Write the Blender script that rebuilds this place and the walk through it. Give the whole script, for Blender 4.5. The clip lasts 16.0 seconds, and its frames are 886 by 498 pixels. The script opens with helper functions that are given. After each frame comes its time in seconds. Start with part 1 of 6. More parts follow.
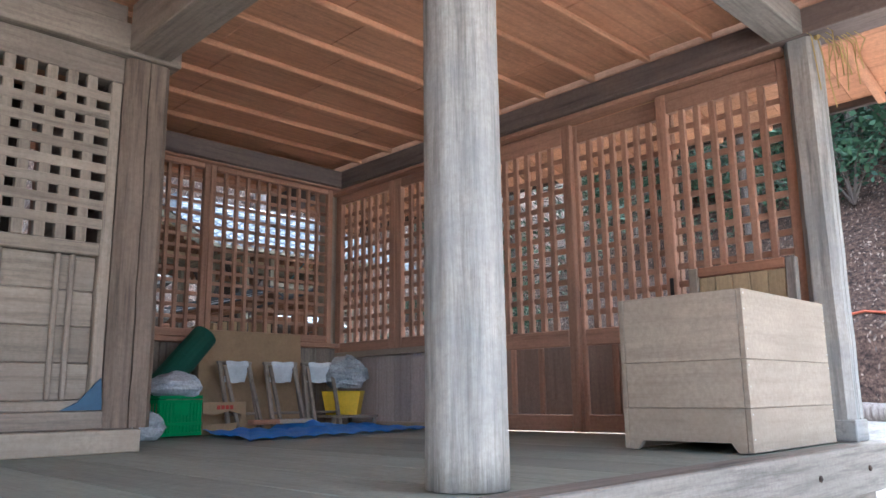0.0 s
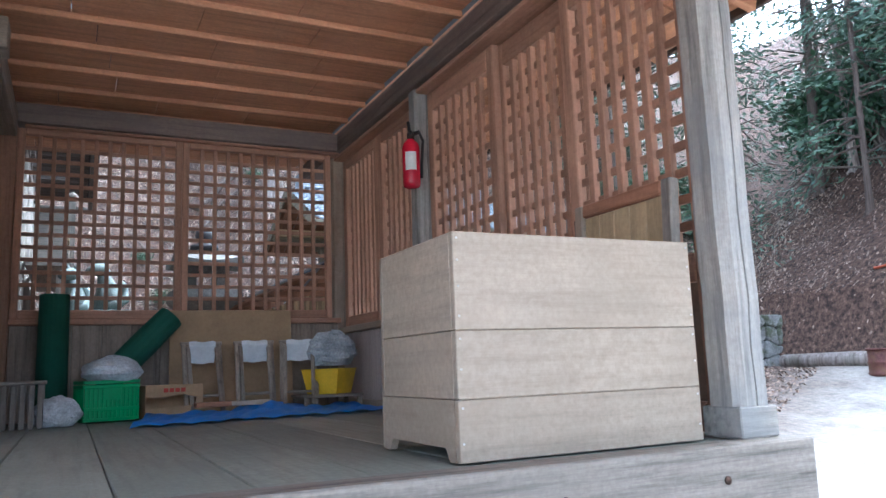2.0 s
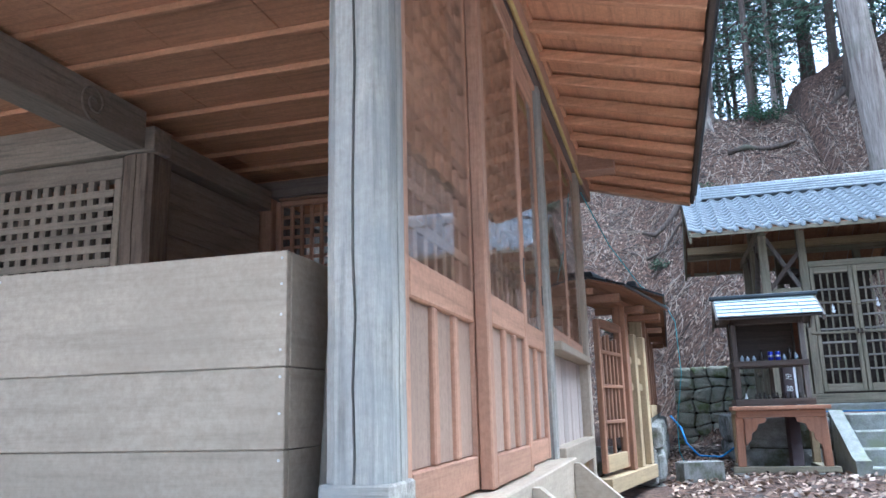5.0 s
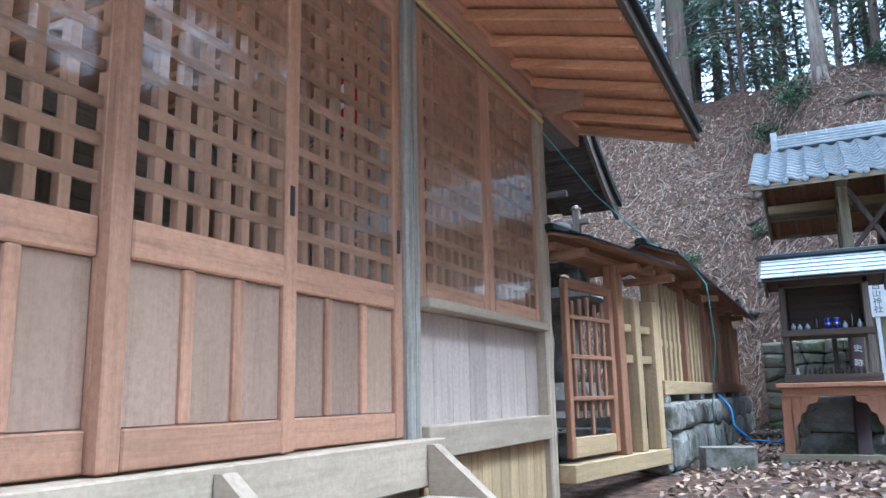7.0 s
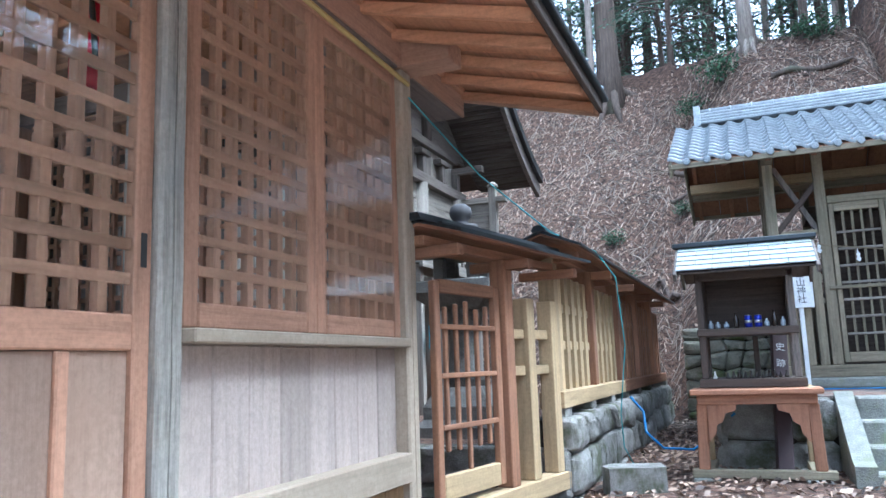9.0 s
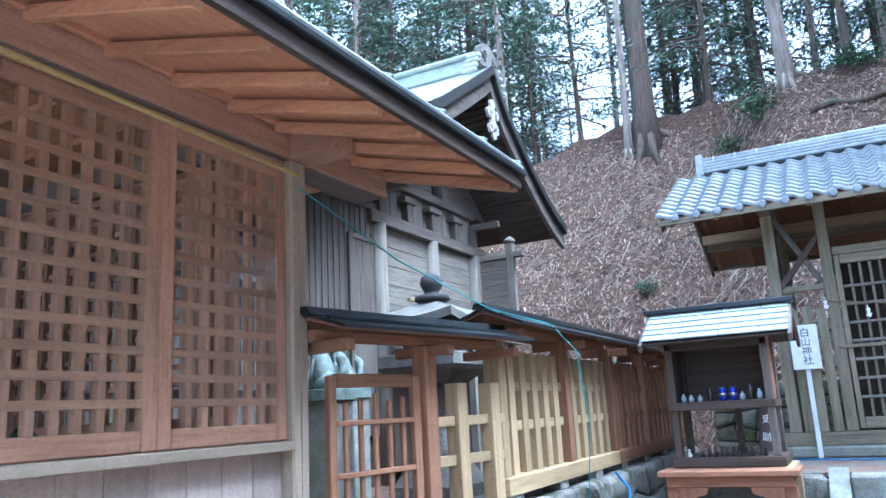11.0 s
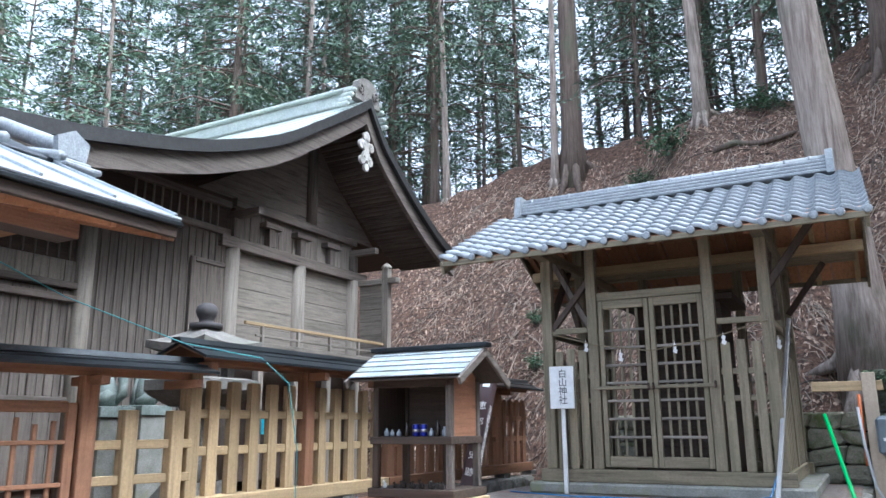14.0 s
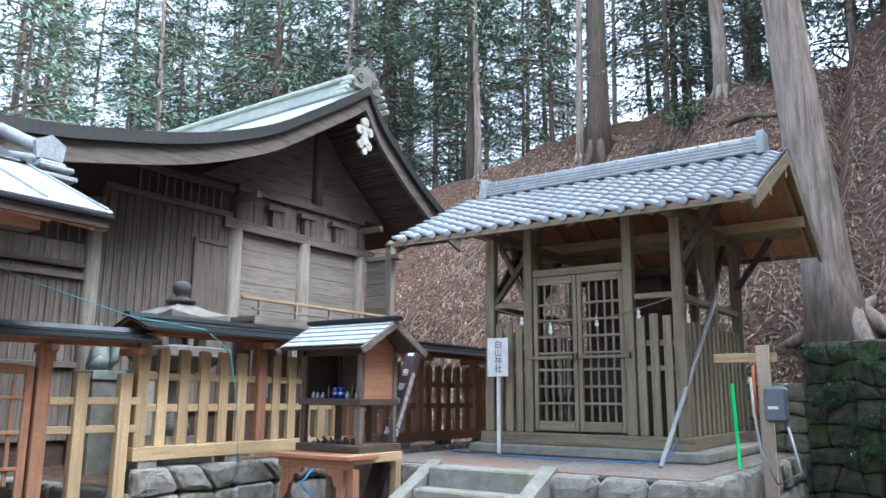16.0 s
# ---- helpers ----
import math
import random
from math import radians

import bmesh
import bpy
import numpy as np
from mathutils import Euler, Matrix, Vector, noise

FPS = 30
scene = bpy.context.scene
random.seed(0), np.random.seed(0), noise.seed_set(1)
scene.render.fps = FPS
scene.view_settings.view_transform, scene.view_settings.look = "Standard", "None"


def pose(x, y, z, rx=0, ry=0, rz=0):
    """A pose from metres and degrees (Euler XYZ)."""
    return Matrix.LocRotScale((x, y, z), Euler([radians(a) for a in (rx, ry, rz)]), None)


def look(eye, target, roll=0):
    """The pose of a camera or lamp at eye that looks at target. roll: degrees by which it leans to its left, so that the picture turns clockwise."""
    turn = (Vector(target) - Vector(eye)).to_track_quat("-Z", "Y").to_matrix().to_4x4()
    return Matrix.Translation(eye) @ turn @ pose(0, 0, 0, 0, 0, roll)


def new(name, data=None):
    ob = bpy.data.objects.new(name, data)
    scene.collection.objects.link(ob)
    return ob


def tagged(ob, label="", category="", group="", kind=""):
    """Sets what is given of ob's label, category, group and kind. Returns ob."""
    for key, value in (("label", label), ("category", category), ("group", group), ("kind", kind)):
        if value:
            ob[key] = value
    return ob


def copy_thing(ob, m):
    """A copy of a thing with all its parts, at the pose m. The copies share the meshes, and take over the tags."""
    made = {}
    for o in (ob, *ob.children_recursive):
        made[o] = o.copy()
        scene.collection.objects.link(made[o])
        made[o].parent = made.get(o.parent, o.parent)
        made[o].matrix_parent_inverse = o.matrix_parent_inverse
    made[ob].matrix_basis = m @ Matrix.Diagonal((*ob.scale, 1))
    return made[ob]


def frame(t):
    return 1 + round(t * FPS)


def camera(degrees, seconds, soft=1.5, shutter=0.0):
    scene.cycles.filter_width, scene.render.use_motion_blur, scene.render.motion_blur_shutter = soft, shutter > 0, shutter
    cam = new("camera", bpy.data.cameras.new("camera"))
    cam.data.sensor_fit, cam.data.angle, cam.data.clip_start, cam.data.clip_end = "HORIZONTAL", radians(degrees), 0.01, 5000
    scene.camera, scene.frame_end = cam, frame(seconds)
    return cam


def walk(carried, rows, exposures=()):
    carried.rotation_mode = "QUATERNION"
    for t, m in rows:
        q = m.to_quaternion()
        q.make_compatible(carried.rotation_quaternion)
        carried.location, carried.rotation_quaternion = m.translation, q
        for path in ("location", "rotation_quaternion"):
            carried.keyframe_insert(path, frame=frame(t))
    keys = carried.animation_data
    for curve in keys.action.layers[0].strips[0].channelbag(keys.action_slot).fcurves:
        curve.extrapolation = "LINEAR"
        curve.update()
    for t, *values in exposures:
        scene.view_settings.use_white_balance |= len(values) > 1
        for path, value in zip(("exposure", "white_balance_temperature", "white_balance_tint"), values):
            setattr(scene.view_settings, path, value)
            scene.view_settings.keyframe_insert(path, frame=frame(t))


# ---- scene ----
cam = camera(60.3, 16.0)
K = 1.2  # metres to one unit of the plan
PATH = [
    (0, (-0.072, -0.032, 1.377), (1.306, 1.368, 1.755), -0.7),
    (0.5, (0.391, -0.255, 1.392), (1.7, 1.214, 1.749), -3.5),
    (1, (0.845, -0.368, 1.405), (2.046, 1.185, 1.789), -1.4),
    (1.5, (1.336, -0.534, 1.426), (2.313, 1.181, 1.747), -2.0),
    (2, (1.823, -0.579, 1.406), (2.692, 1.196, 1.71), -2.1),
    (2.5, (2.286, -0.64, 1.41), (2.881, 1.24, 1.744), -3.3),
    (3, (2.697, -0.646, 1.411), (2.791, 1.311, 1.813), -2.1),
    (3.5, (3.13, -0.662, 1.401), (3.007, 1.289, 1.823), -3.1),
    (4, (3.573, -0.618, 1.399), (3.219, 1.304, 1.823), -2.2),
    (4.5, (3.968, -0.471, 1.404), (3.577, 1.438, 1.851), 0.2),
    (5, (4.377, -0.331, 1.392), (3.837, 1.549, 1.808), -1.5),
    (5.2, (4.52, -0.256, 1.369), (3.928, 1.611, 1.772), -1.2),
    (7.3, (5.376, 0.965, 1.315), (4.444, 2.694, 1.692), -1.7),
    (7.5, (5.369, 1.087, 1.333), (4.41, 2.801, 1.708), -1.93),
    (8, (5.343, 1.381, 1.403), (4.618, 3.21, 1.76), -2.69),
    (8.2, (5.345, 1.485, 1.43), (4.659, 3.334, 1.762), -2.7),
    (10.3, (5.732, 2.141, 1.803), (4.749, 3.855, 2.117), -1.3),
    (10.5, (5.828, 2.194, 1.804), (4.807, 3.877, 2.154), -1.5),
    (11, (6.176, 2.278, 1.818), (5.276, 4.014, 2.239), -3.1),
    (11.5, (6.541, 2.455, 1.846), (5.789, 4.257, 2.281), -3.7),
    (12, (6.932, 2.547, 1.86), (6.217, 4.363, 2.295), -3.7),
    (12.5, (7.256, 2.671, 1.86), (6.55, 4.489, 2.301), -4.2),
    (13, (7.603, 2.772, 1.867), (6.907, 4.592, 2.316), -3.4),
    (13.5, (7.974, 2.825, 1.872), (7.103, 4.564, 2.34), -1.7),
    (14, (8.343, 2.89, 1.867), (7.41, 4.6, 2.322), -0.4),
    (14.5, (8.755, 2.889, 1.852), (7.793, 4.601, 2.234), -0.1),
    (15, (9.101, 2.941, 1.837), (8.094, 4.626, 2.219), 0.2),
    (15.5, (9.491, 2.966, 1.809), (8.434, 4.623, 2.183), 0.7),
    (16, (9.878, 3.04, 1.82), (8.751, 4.648, 2.201), 0.4),
]
EXPOSURES = [(0, 3.3, 5150, 6), (1.5, 3.15, 5000, 5), (3, 3.0, 4800, 5), (4, 3.12, 4700, 4), (5, 2.65, 4700, 3), (7.5, 2.5, 4800, 2), (8.2, 2.6, 4850, 2), (10.5, 3.0, 4600, 3), (11.2, 2.75, 4550, 3), (12.1, 2.55, 4800, 4), (13, 2.5, 5250, 6), (14.5, 2.4, 5350, 7), (16, 2.4, 5350, 7)]
walk(cam, [(t, look(Vector(eye) * K, Vector(target) * K, roll)) for t, eye, target, roll in PATH], EXPOSURES)

# ---- light ----
world = bpy.data.worlds.new("sky")
scene.world = world
world.use_nodes = True
wn = world.node_tree
sky = wn.nodes.new("ShaderNodeTexSky")
sky.sky_type = 'NISHITA'
sky.sun_disc = False
sky.sun_elevation = math.radians(58)
sky.sun_rotation = math.radians(80)
sky.dust_density = 5.0
sky.air_density = 0.8
pale = wn.nodes.new("ShaderNodeHueSaturation")
pale.inputs["Saturation"].default_value = 0.35
back = wn.nodes["Background"]
back.inputs["Strength"].default_value = 0.15
wn.links.new(sky.outputs[0], pale.inputs["Color"])
wn.links.new(pale.outputs[0], back.inputs["Color"])
sun = bpy.data.lights.new("sun", 'SUN')
sun.energy = 0.55
sun.angle = math.radians(40)
sun.color = (1.0, 0.96, 0.9)
sun_ob = new("sun", sun)
sun_ob.matrix_world = look(Vector((12, 2, 20)), Vector((0, 0, 0)))

# ---- materials ----
MATS = {}


def nodes_of(name):
    m = bpy.data.materials.new(name)
    m.use_nodes = True
    return m, m.node_tree.nodes, m.node_tree.links, m.node_tree.nodes["Principled BSDF"]


def ramp(n, stops):
    r = n.new("ShaderNodeValToRGB")
    while len(r.color_ramp.elements) < len(stops):
        r.color_ramp.elements.new(0.5)
    for e, (p, c) in zip(r.color_ramp.elements, stops):
        e.position, e.color = p, (c[0], c[1], c[2], 1)
    return r


def coords(n, l, scale, spread=20.0):
    tc = n.new("ShaderNodeTexCoord")
    info = n.new("ShaderNodeObjectInfo")
    mul = n.new("ShaderNodeVectorMath")
    mul.operation = 'SCALE'
    mul.inputs[0].default_value = (spread, spread * 0.7, spread * 1.3)
    l.new(info.outputs["Random"], mul.inputs["Scale"])
    add = n.new("ShaderNodeVectorMath")
    l.new(tc.outputs["Object"], add.inputs[0])
    l.new(mul.outputs[0], add.inputs[1])
    mp = n.new("ShaderNodeMapping")
    mp.inputs["Scale"].default_value = scale
    l.new(add.outputs[0], mp.inputs["Vector"])
    return mp, add, info


def noise(n, l, vec, scale, detail=4.0, rough=0.6):
    t = n.new("ShaderNodeTexNoise")
    t.inputs["Scale"].default_value = scale
    t.inputs["Detail"].default_value = detail
    t.inputs["Roughness"].default_value = rough
    l.new(vec, t.inputs["Vector"])
    return t


def mixed(n, l, fac, a, b, mode='MIX'):
    m = n.new("ShaderNodeMix")
    m.data_type = 'RGBA'
    m.blend_type = mode
    for s, v in ((0, fac), (6, a), (7, b)):
        if isinstance(v, (int, float)):
            m.inputs[s].default_value = v
        elif isinstance(v, tuple):
            m.inputs[s].default_value = (v[0], v[1], v[2], 1)
        else:
            l.new(v, m.inputs[s])
    return m.outputs[2]


def bump(n, l, height, bsdf, strength, dist=0.01):
    b = n.new("ShaderNodeBump")
    b.inputs["Strength"].default_value = strength
    b.inputs["Distance"].default_value = dist
    l.new(height, b.inputs["Height"])
    l.new(b.outputs[0], bsdf.inputs["Normal"])


def tint(c, k):
    return tuple(min(1, v * k) for v in c)


# wood: colour, contrast of the grain, stain colour, amount of stain, depth of the relief
WOODS = {
    "cedar": ((0.45, 0.255, 0.165), 0.35, (0.31, 0.17, 0.11), 0.3, 0.15),
    "soffit": ((0.56, 0.29, 0.16), 0.35, (0.44, 0.20, 0.10), 0.35, 0.12),
    "pale": ((0.42, 0.345, 0.26), 0.22, (0.31, 0.25, 0.185), 0.55, 0.15),
    "door_panel": ((0.36, 0.25, 0.185), 0.22, (0.31, 0.20, 0.14), 0.5, 0.1),
    "sanctum_pale": ((0.36, 0.295, 0.225), 0.45, (0.25, 0.20, 0.155), 0.5, 0.4),
    "white_board": ((0.45, 0.375, 0.325), 0.22, (0.36, 0.29, 0.25), 0.4, 0.12),
    "weathered": ((0.40, 0.37, 0.32), 0.6, (0.245, 0.25, 0.245), 0.7, 0.8),
    "pillar": ((0.25, 0.185, 0.135), 0.65, (0.17, 0.125, 0.095), 0.5, 0.6),
    "sanctum": ((0.32, 0.26, 0.20), 0.5, (0.21, 0.165, 0.13), 0.5, 0.4),
    "beam": ((0.23, 0.175, 0.145), 0.5, (0.15, 0.12, 0.11), 0.5, 0.4),
    "floor": ((0.34, 0.365, 0.305), 0.22, (0.25, 0.265, 0.215), 0.5, 0.12),
    "fence_new": ((0.46, 0.34, 0.19), 0.35, (0.34, 0.26, 0.15), 0.4, 0.15),
    "fence_red": ((0.33, 0.17, 0.095), 0.4, (0.22, 0.12, 0.08), 0.5, 0.2),
    "old_grey": ((0.165, 0.14, 0.12), 0.7, (0.115, 0.095, 0.08), 0.6, 0.7),
    "old_pale": ((0.255, 0.225, 0.19), 0.6, (0.18, 0.16, 0.13), 0.5, 0.6),
    "shrine": ((0.27, 0.225, 0.155), 0.6, (0.17, 0.16, 0.10), 0.6, 0.5),
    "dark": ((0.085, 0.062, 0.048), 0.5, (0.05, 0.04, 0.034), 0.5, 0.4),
    "table_red": ((0.36, 0.175, 0.10), 0.4, (0.25, 0.13, 0.08), 0.5, 0.2),
}


def wood(kind, axis):
    key = (kind, axis)
    if key in MATS:
        return MATS[key]
    col, contrast, stain, amount, relief = WOODS[kind]
    m, n, l, b = nodes_of(kind + "_wood")
    sc = [16.0, 16.0, 16.0]
    sc["xyz".index(axis)] = 0.9
    mp, raw, info = coords(n, l, sc)
    g1 = noise(n, l, mp.outputs[0], 1.6, 6.0, 0.65)
    g2 = noise(n, l, mp.outputs[0], 9.0, 4.0, 0.75)
    big = noise(n, l, raw.outputs[0], 2.3, 5.0, 0.6)
    r = ramp(n, [(0.28, tint(col, 1 - contrast)), (0.5, col), (0.72, tint(col, 1 + 0.35 * contrast))])
    l.new(g1.outputs[0], r.inputs[0])
    fine = ramp(n, [(0.35, (0.72, 0.72, 0.72)), (0.6, (1.06, 1.06, 1.06))])
    l.new(g2.outputs[0], fine.inputs[0])
    c = mixed(n, l, 0.55 * min(1, contrast * 1.6), r.outputs[0], fine.outputs[0], 'MULTIPLY')
    g3 = noise(n, l, raw.outputs[0], 42.0, 4.0, 0.7)
    speck = ramp(n, [(0.32, (0.70, 0.69, 0.67)), (0.62, (1.08, 1.08, 1.08))])
    l.new(g3.outputs[0], speck.inputs[0])
    c = mixed(n, l, 0.55, c, speck.outputs[0], 'MULTIPLY')
    sm = ramp(n, [(0.42, (0, 0, 0)), (0.68, (1, 1, 1))])
    l.new(big.outputs[0], sm.inputs[0])
    fac = n.new("ShaderNodeMath")
    fac.operation = 'MULTIPLY'
    fac.inputs[1].default_value = amount
    l.new(sm.outputs[0], fac.inputs[0])
    c = mixed(n, l, fac.outputs[0], c, stain)
    hs = n.new("ShaderNodeHueSaturation")
    mr = n.new("ShaderNodeMapRange")
    mr.inputs["To Min"].default_value = 0.84
    mr.inputs["To Max"].default_value = 1.14
    l.new(info.outputs["Random"], mr.inputs["Value"])
    l.new(mr.outputs[0], hs.inputs["Value"])
    l.new(c, hs.inputs["Color"])
    l.new(hs.outputs[0], b.inputs["Base Color"])
    b.inputs["Roughness"].default_value = 0.72
    b.inputs["Specular IOR Level"].default_value = 0.3
    bump(n, l, g1.outputs[0], b, relief, 0.012)
    MATS[key] = m
    return m


def speckled(name, a, c2, scale=9.0, rough=0.85, relief=0.3, moss=None, metal=0.0, fine=60.0, dist=0.02, spread=20.0, grain=0.7):
    if name in MATS:
        return MATS[name]
    m, n, l, b = nodes_of(name)
    mp, raw, info = coords(n, l, (1, 1, 1), spread)
    n1 = noise(n, l, raw.outputs[0], scale, 6.0, 0.65)
    n2 = noise(n, l, raw.outputs[0], fine, 3.0, 0.6)
    r = ramp(n, [(0.3, a), (0.7, c2)])
    l.new(n1.outputs[0], r.inputs[0])
    f = ramp(n, [(0.3, (0.6, 0.6, 0.6)), (0.7, (1.25, 1.25, 1.25))])
    l.new(n2.outputs[0], f.inputs[0])
    c = mixed(n, l, grain, r.outputs[0], f.outputs[0], 'MULTIPLY')
    if moss:
        n3 = noise(n, l, raw.outputs[0], 2.2, 6.0, 0.7)
        mr = ramp(n, [(0.5, (0, 0, 0)), (0.62, (1, 1, 1))])
        l.new(n3.outputs[0], mr.inputs[0])
        c = mixed(n, l, mr.outputs[0], c, moss)
    l.new(c, b.inputs["Base Color"])
    b.inputs["Roughness"].default_value = rough
    b.inputs["Metallic"].default_value = metal
    bump(n, l, n2.outputs[0], b, relief, dist)
    MATS[name] = m
    return m


def stone():
    return speckled("granite", (0.21, 0.20, 0.18), (0.43, 0.415, 0.375), 6.0, 0.95, 0.9, (0.12, 0.125, 0.075), 0.0, 110.0, 0.025)


def plain(name, col, rough=0.5, metal=0.0):
    return speckled(name, tint(col, 0.86), tint(col, 1.1), 6.0, rough, 0.06, None, metal, 40.0, grain=0.2)


def glass():
    if "glass" in MATS:
        return MATS["glass"]
    m, n, l, b = nodes_of("window_glass")
    clear = n.new("ShaderNodeBsdfTransparent")
    clear.inputs["Color"].default_value = (0.97, 0.985, 0.98, 1)
    gloss = n.new("ShaderNodeBsdfGlossy")
    gloss.inputs["Roughness"].default_value = 0.0
    face = n.new("ShaderNodeLayerWeight")
    face.inputs["Blend"].default_value = 0.5
    steep = n.new("ShaderNodeMath")
    steep.operation = 'POWER'
    steep.inputs[1].default_value = 5.0
    l.new(face.outputs["Facing"], steep.inputs[0])
    fres = n.new("ShaderNodeMath")
    fres.operation = 'MULTIPLY_ADD'
    fres.inputs[1].default_value = 0.95
    fres.inputs[2].default_value = 0.03
    l.new(steep.outputs[0], fres.inputs[0])
    mix = n.new("ShaderNodeMixShader")
    l.new(fres.outputs[0], mix.inputs[0])
    l.new(clear.outputs[0], mix.inputs[1])
    l.new(gloss.outputs[0], mix.inputs[2])
    l.new(mix.outputs[0], n["Material Output"].inputs["Surface"])
    MATS["glass"] = m
    return m


def leaf_mat(name, a, c2):
    if name in MATS:
        return MATS[name]
    m, n, l, b = nodes_of(name)
    geo = n.new("ShaderNodeNewGeometry")
    r = ramp(n, [(0.0, a), (1.0, c2)])
    l.new(geo.outputs["Random Per Island"], r.inputs[0])
    l.new(r.outputs[0], b.inputs["Base Color"])
    b.inputs["Roughness"].default_value = 0.6
    b.inputs["Subsurface Weight"].default_value = 0.0
    MATS[name] = m
    return m


# ---- building blocks ----
class Geo:
    """Gathers points and faces of one mesh, in units of the plan."""

    def __init__(self):
        self.v, self.f = [], []

    def add(self, vs, fs):
        o = len(self.v)
        self.v.extend(tuple(p) for p in vs)
        self.f.extend(tuple(i + o for i in f) for f in fs)
        return self

    def box(self, x0, x1, y0, y1, z0, z1, c=0.006, m=None):
        dx, dy, dz = x1 - x0, y1 - y0, z1 - z0
        c = min(c, 0.3 * min(dx, dy, dz))
        vs = []
        for sx in (0, 1):
            for sy in (0, 1):
                for sz in (0, 1):
                    X, Y, Z = (x0, x1)[sx], (y0, y1)[sy], (z0, z1)[sz]
                    ix, iy, iz = c * (1 - 2 * sx), c * (1 - 2 * sy), c * (1 - 2 * sz)
                    vs += [(X, Y + iy, Z + iz), (X + ix, Y, Z + iz), (X + ix, Y + iy, Z)]
        k = lambda sx, sy, sz, a: (sx * 4 + sy * 2 + sz) * 3 + a
        fs = [(k(0, 0, 0, 0), k(0, 0, 1, 0), k(0, 1, 1, 0), k(0, 1, 0, 0)), (k(1, 0, 0, 0), k(1, 1, 0, 0), k(1, 1, 1, 0), k(1, 0, 1, 0)),
              (k(0, 0, 0, 1), k(1, 0, 0, 1), k(1, 0, 1, 1), k(0, 0, 1, 1)), (k(0, 1, 0, 1), k(0, 1, 1, 1), k(1, 1, 1, 1), k(1, 1, 0, 1)),
              (k(0, 0, 0, 2), k(0, 1, 0, 2), k(1, 1, 0, 2), k(1, 0, 0, 2)), (k(0, 0, 1, 2), k(1, 0, 1, 2), k(1, 1, 1, 2), k(0, 1, 1, 2))]
        for s in (0, 1):
            for t in (0, 1):
                fs += [(k(0, s, t, 1), k(0, s, t, 2), k(1, s, t, 2), k(1, s, t, 1)), (k(s, 0, t, 0), k(s, 0, t, 2), k(s, 1, t, 2), k(s, 1, t, 0)),
                       (k(s, t, 0, 0), k(s, t, 0, 1), k(s, t, 1, 1), k(s, t, 1, 0))]
                for u in (0, 1):
                    fs.append((k(s, t, u, 0), k(s, t, u, 1), k(s, t, u, 2)))
        if m is not None:
            vs = [m @ Vector(p) for p in vs]
        return self.add(vs, fs)

    def beam(self, p, q, w, h, c=0.006, up=(0, 0, 1)):
        p, q = Vector(p), Vector(q)
        d = (q - p)
        length = d.length
        d.normalize()
        side = d.cross(Vector(up))
        if side.length < 1e-4:
            side = Vector((1, 0, 0))
        side.normalize()
        u = side.cross(d)
        m = Matrix((side, d, u)).transposed().to_4x4()
        m.translation = p
        return self.box(-w / 2, w / 2, 0, length, -h / 2, h / 2, c, m)

    def tube(self, pts, radii, n=10, caps=True):
        pts = [Vector(p) for p in pts]
        rings, ref = [], Vector((0.31, 0.17, 0.93))
        for i, p in enumerate(pts):
            d = (pts[min(i + 1, len(pts) - 1)] - pts[max(i - 1, 0)]).normalized()
            a = d.cross(ref)
            if a.length < 0.2:
                a = d.cross(Vector((1, 0, 0)))
            a.normalize()
            b2 = d.cross(a)
            r = radii[i] if isinstance(radii, (list, tuple)) else radii
            rings.append([p + r * (math.cos(t) * a + math.sin(t) * b2) for t in [2 * math.pi * j / n for j in range(n)]])
        vs = [v for g in rings for v in g]
        fs = [(i * n + j, i * n + (j + 1) % n, (i + 1) * n + (j + 1) % n, (i + 1) * n + j) for i in range(len(pts) - 1) for j in range(n)]
        if caps:
            fs += [tuple(reversed(range(n))), tuple(range((len(pts) - 1) * n, len(pts) * n))]
        return self.add(vs, fs)

    def lathe(self, prof, n=16, at=(0, 0, 0), square=0.0, turn=0.0):
        """Rings of radius and height; square: 0 for round, 1 for square in plan."""
        vs = []
        for r, z in prof:
            for j in range(n):
                t = 2 * math.pi * j / n + turn
                k = 1.0
                if square:
                    k = 1 - square + square / max(abs(math.cos(t - turn)), abs(math.sin(t - turn)))
                vs.append((at[0] + r * k * math.cos(t), at[1] + r * k * math.sin(t), at[2] + z))
        m = len(prof)
        fs = [(i * n + j, i * n + (j + 1) % n, (i + 1) * n + (j + 1) % n, (i + 1) * n + j) for i in range(m - 1) for j in range(n)]
        fs += [tuple(reversed(range(n))), tuple(range((m - 1) * n, m * n))]
        return self.add(vs, fs)

    def sheet(self, fn, nu, nv, thick=0.0):
        """A grid of fn(u, v), u and v from 0 to 1; thick: a second skin that far below, with edges."""
        top = [Vector(fn(i / nu, j / nv)) for i in range(nu + 1) for j in range(nv + 1)]
        w = nv + 1
        fs = [(i * w + j, (i + 1) * w + j, (i + 1) * w + j + 1, i * w + j + 1) for i in range(nu) for j in range(nv)]
        if not thick:
            return self.add(top, fs)
        o = len(top)
        low = [p - Vector((0, 0, thick)) for p in top]
        fs += [tuple(reversed([a + o for a in f])) for f in fs]
        rim = [i * w for i in range(nu + 1)] + [nu * w + j for j in range(1, w)] + [i * w + nv for i in range(nu - 1, -1, -1)] + [j for j in range(nv - 1, 0, -1)]
        fs += [(rim[i], rim[i] + o, rim[(i + 1) % len(rim)] + o, rim[(i + 1) % len(rim)]) for i in range(len(rim))]
        return self.add(top + low, fs)

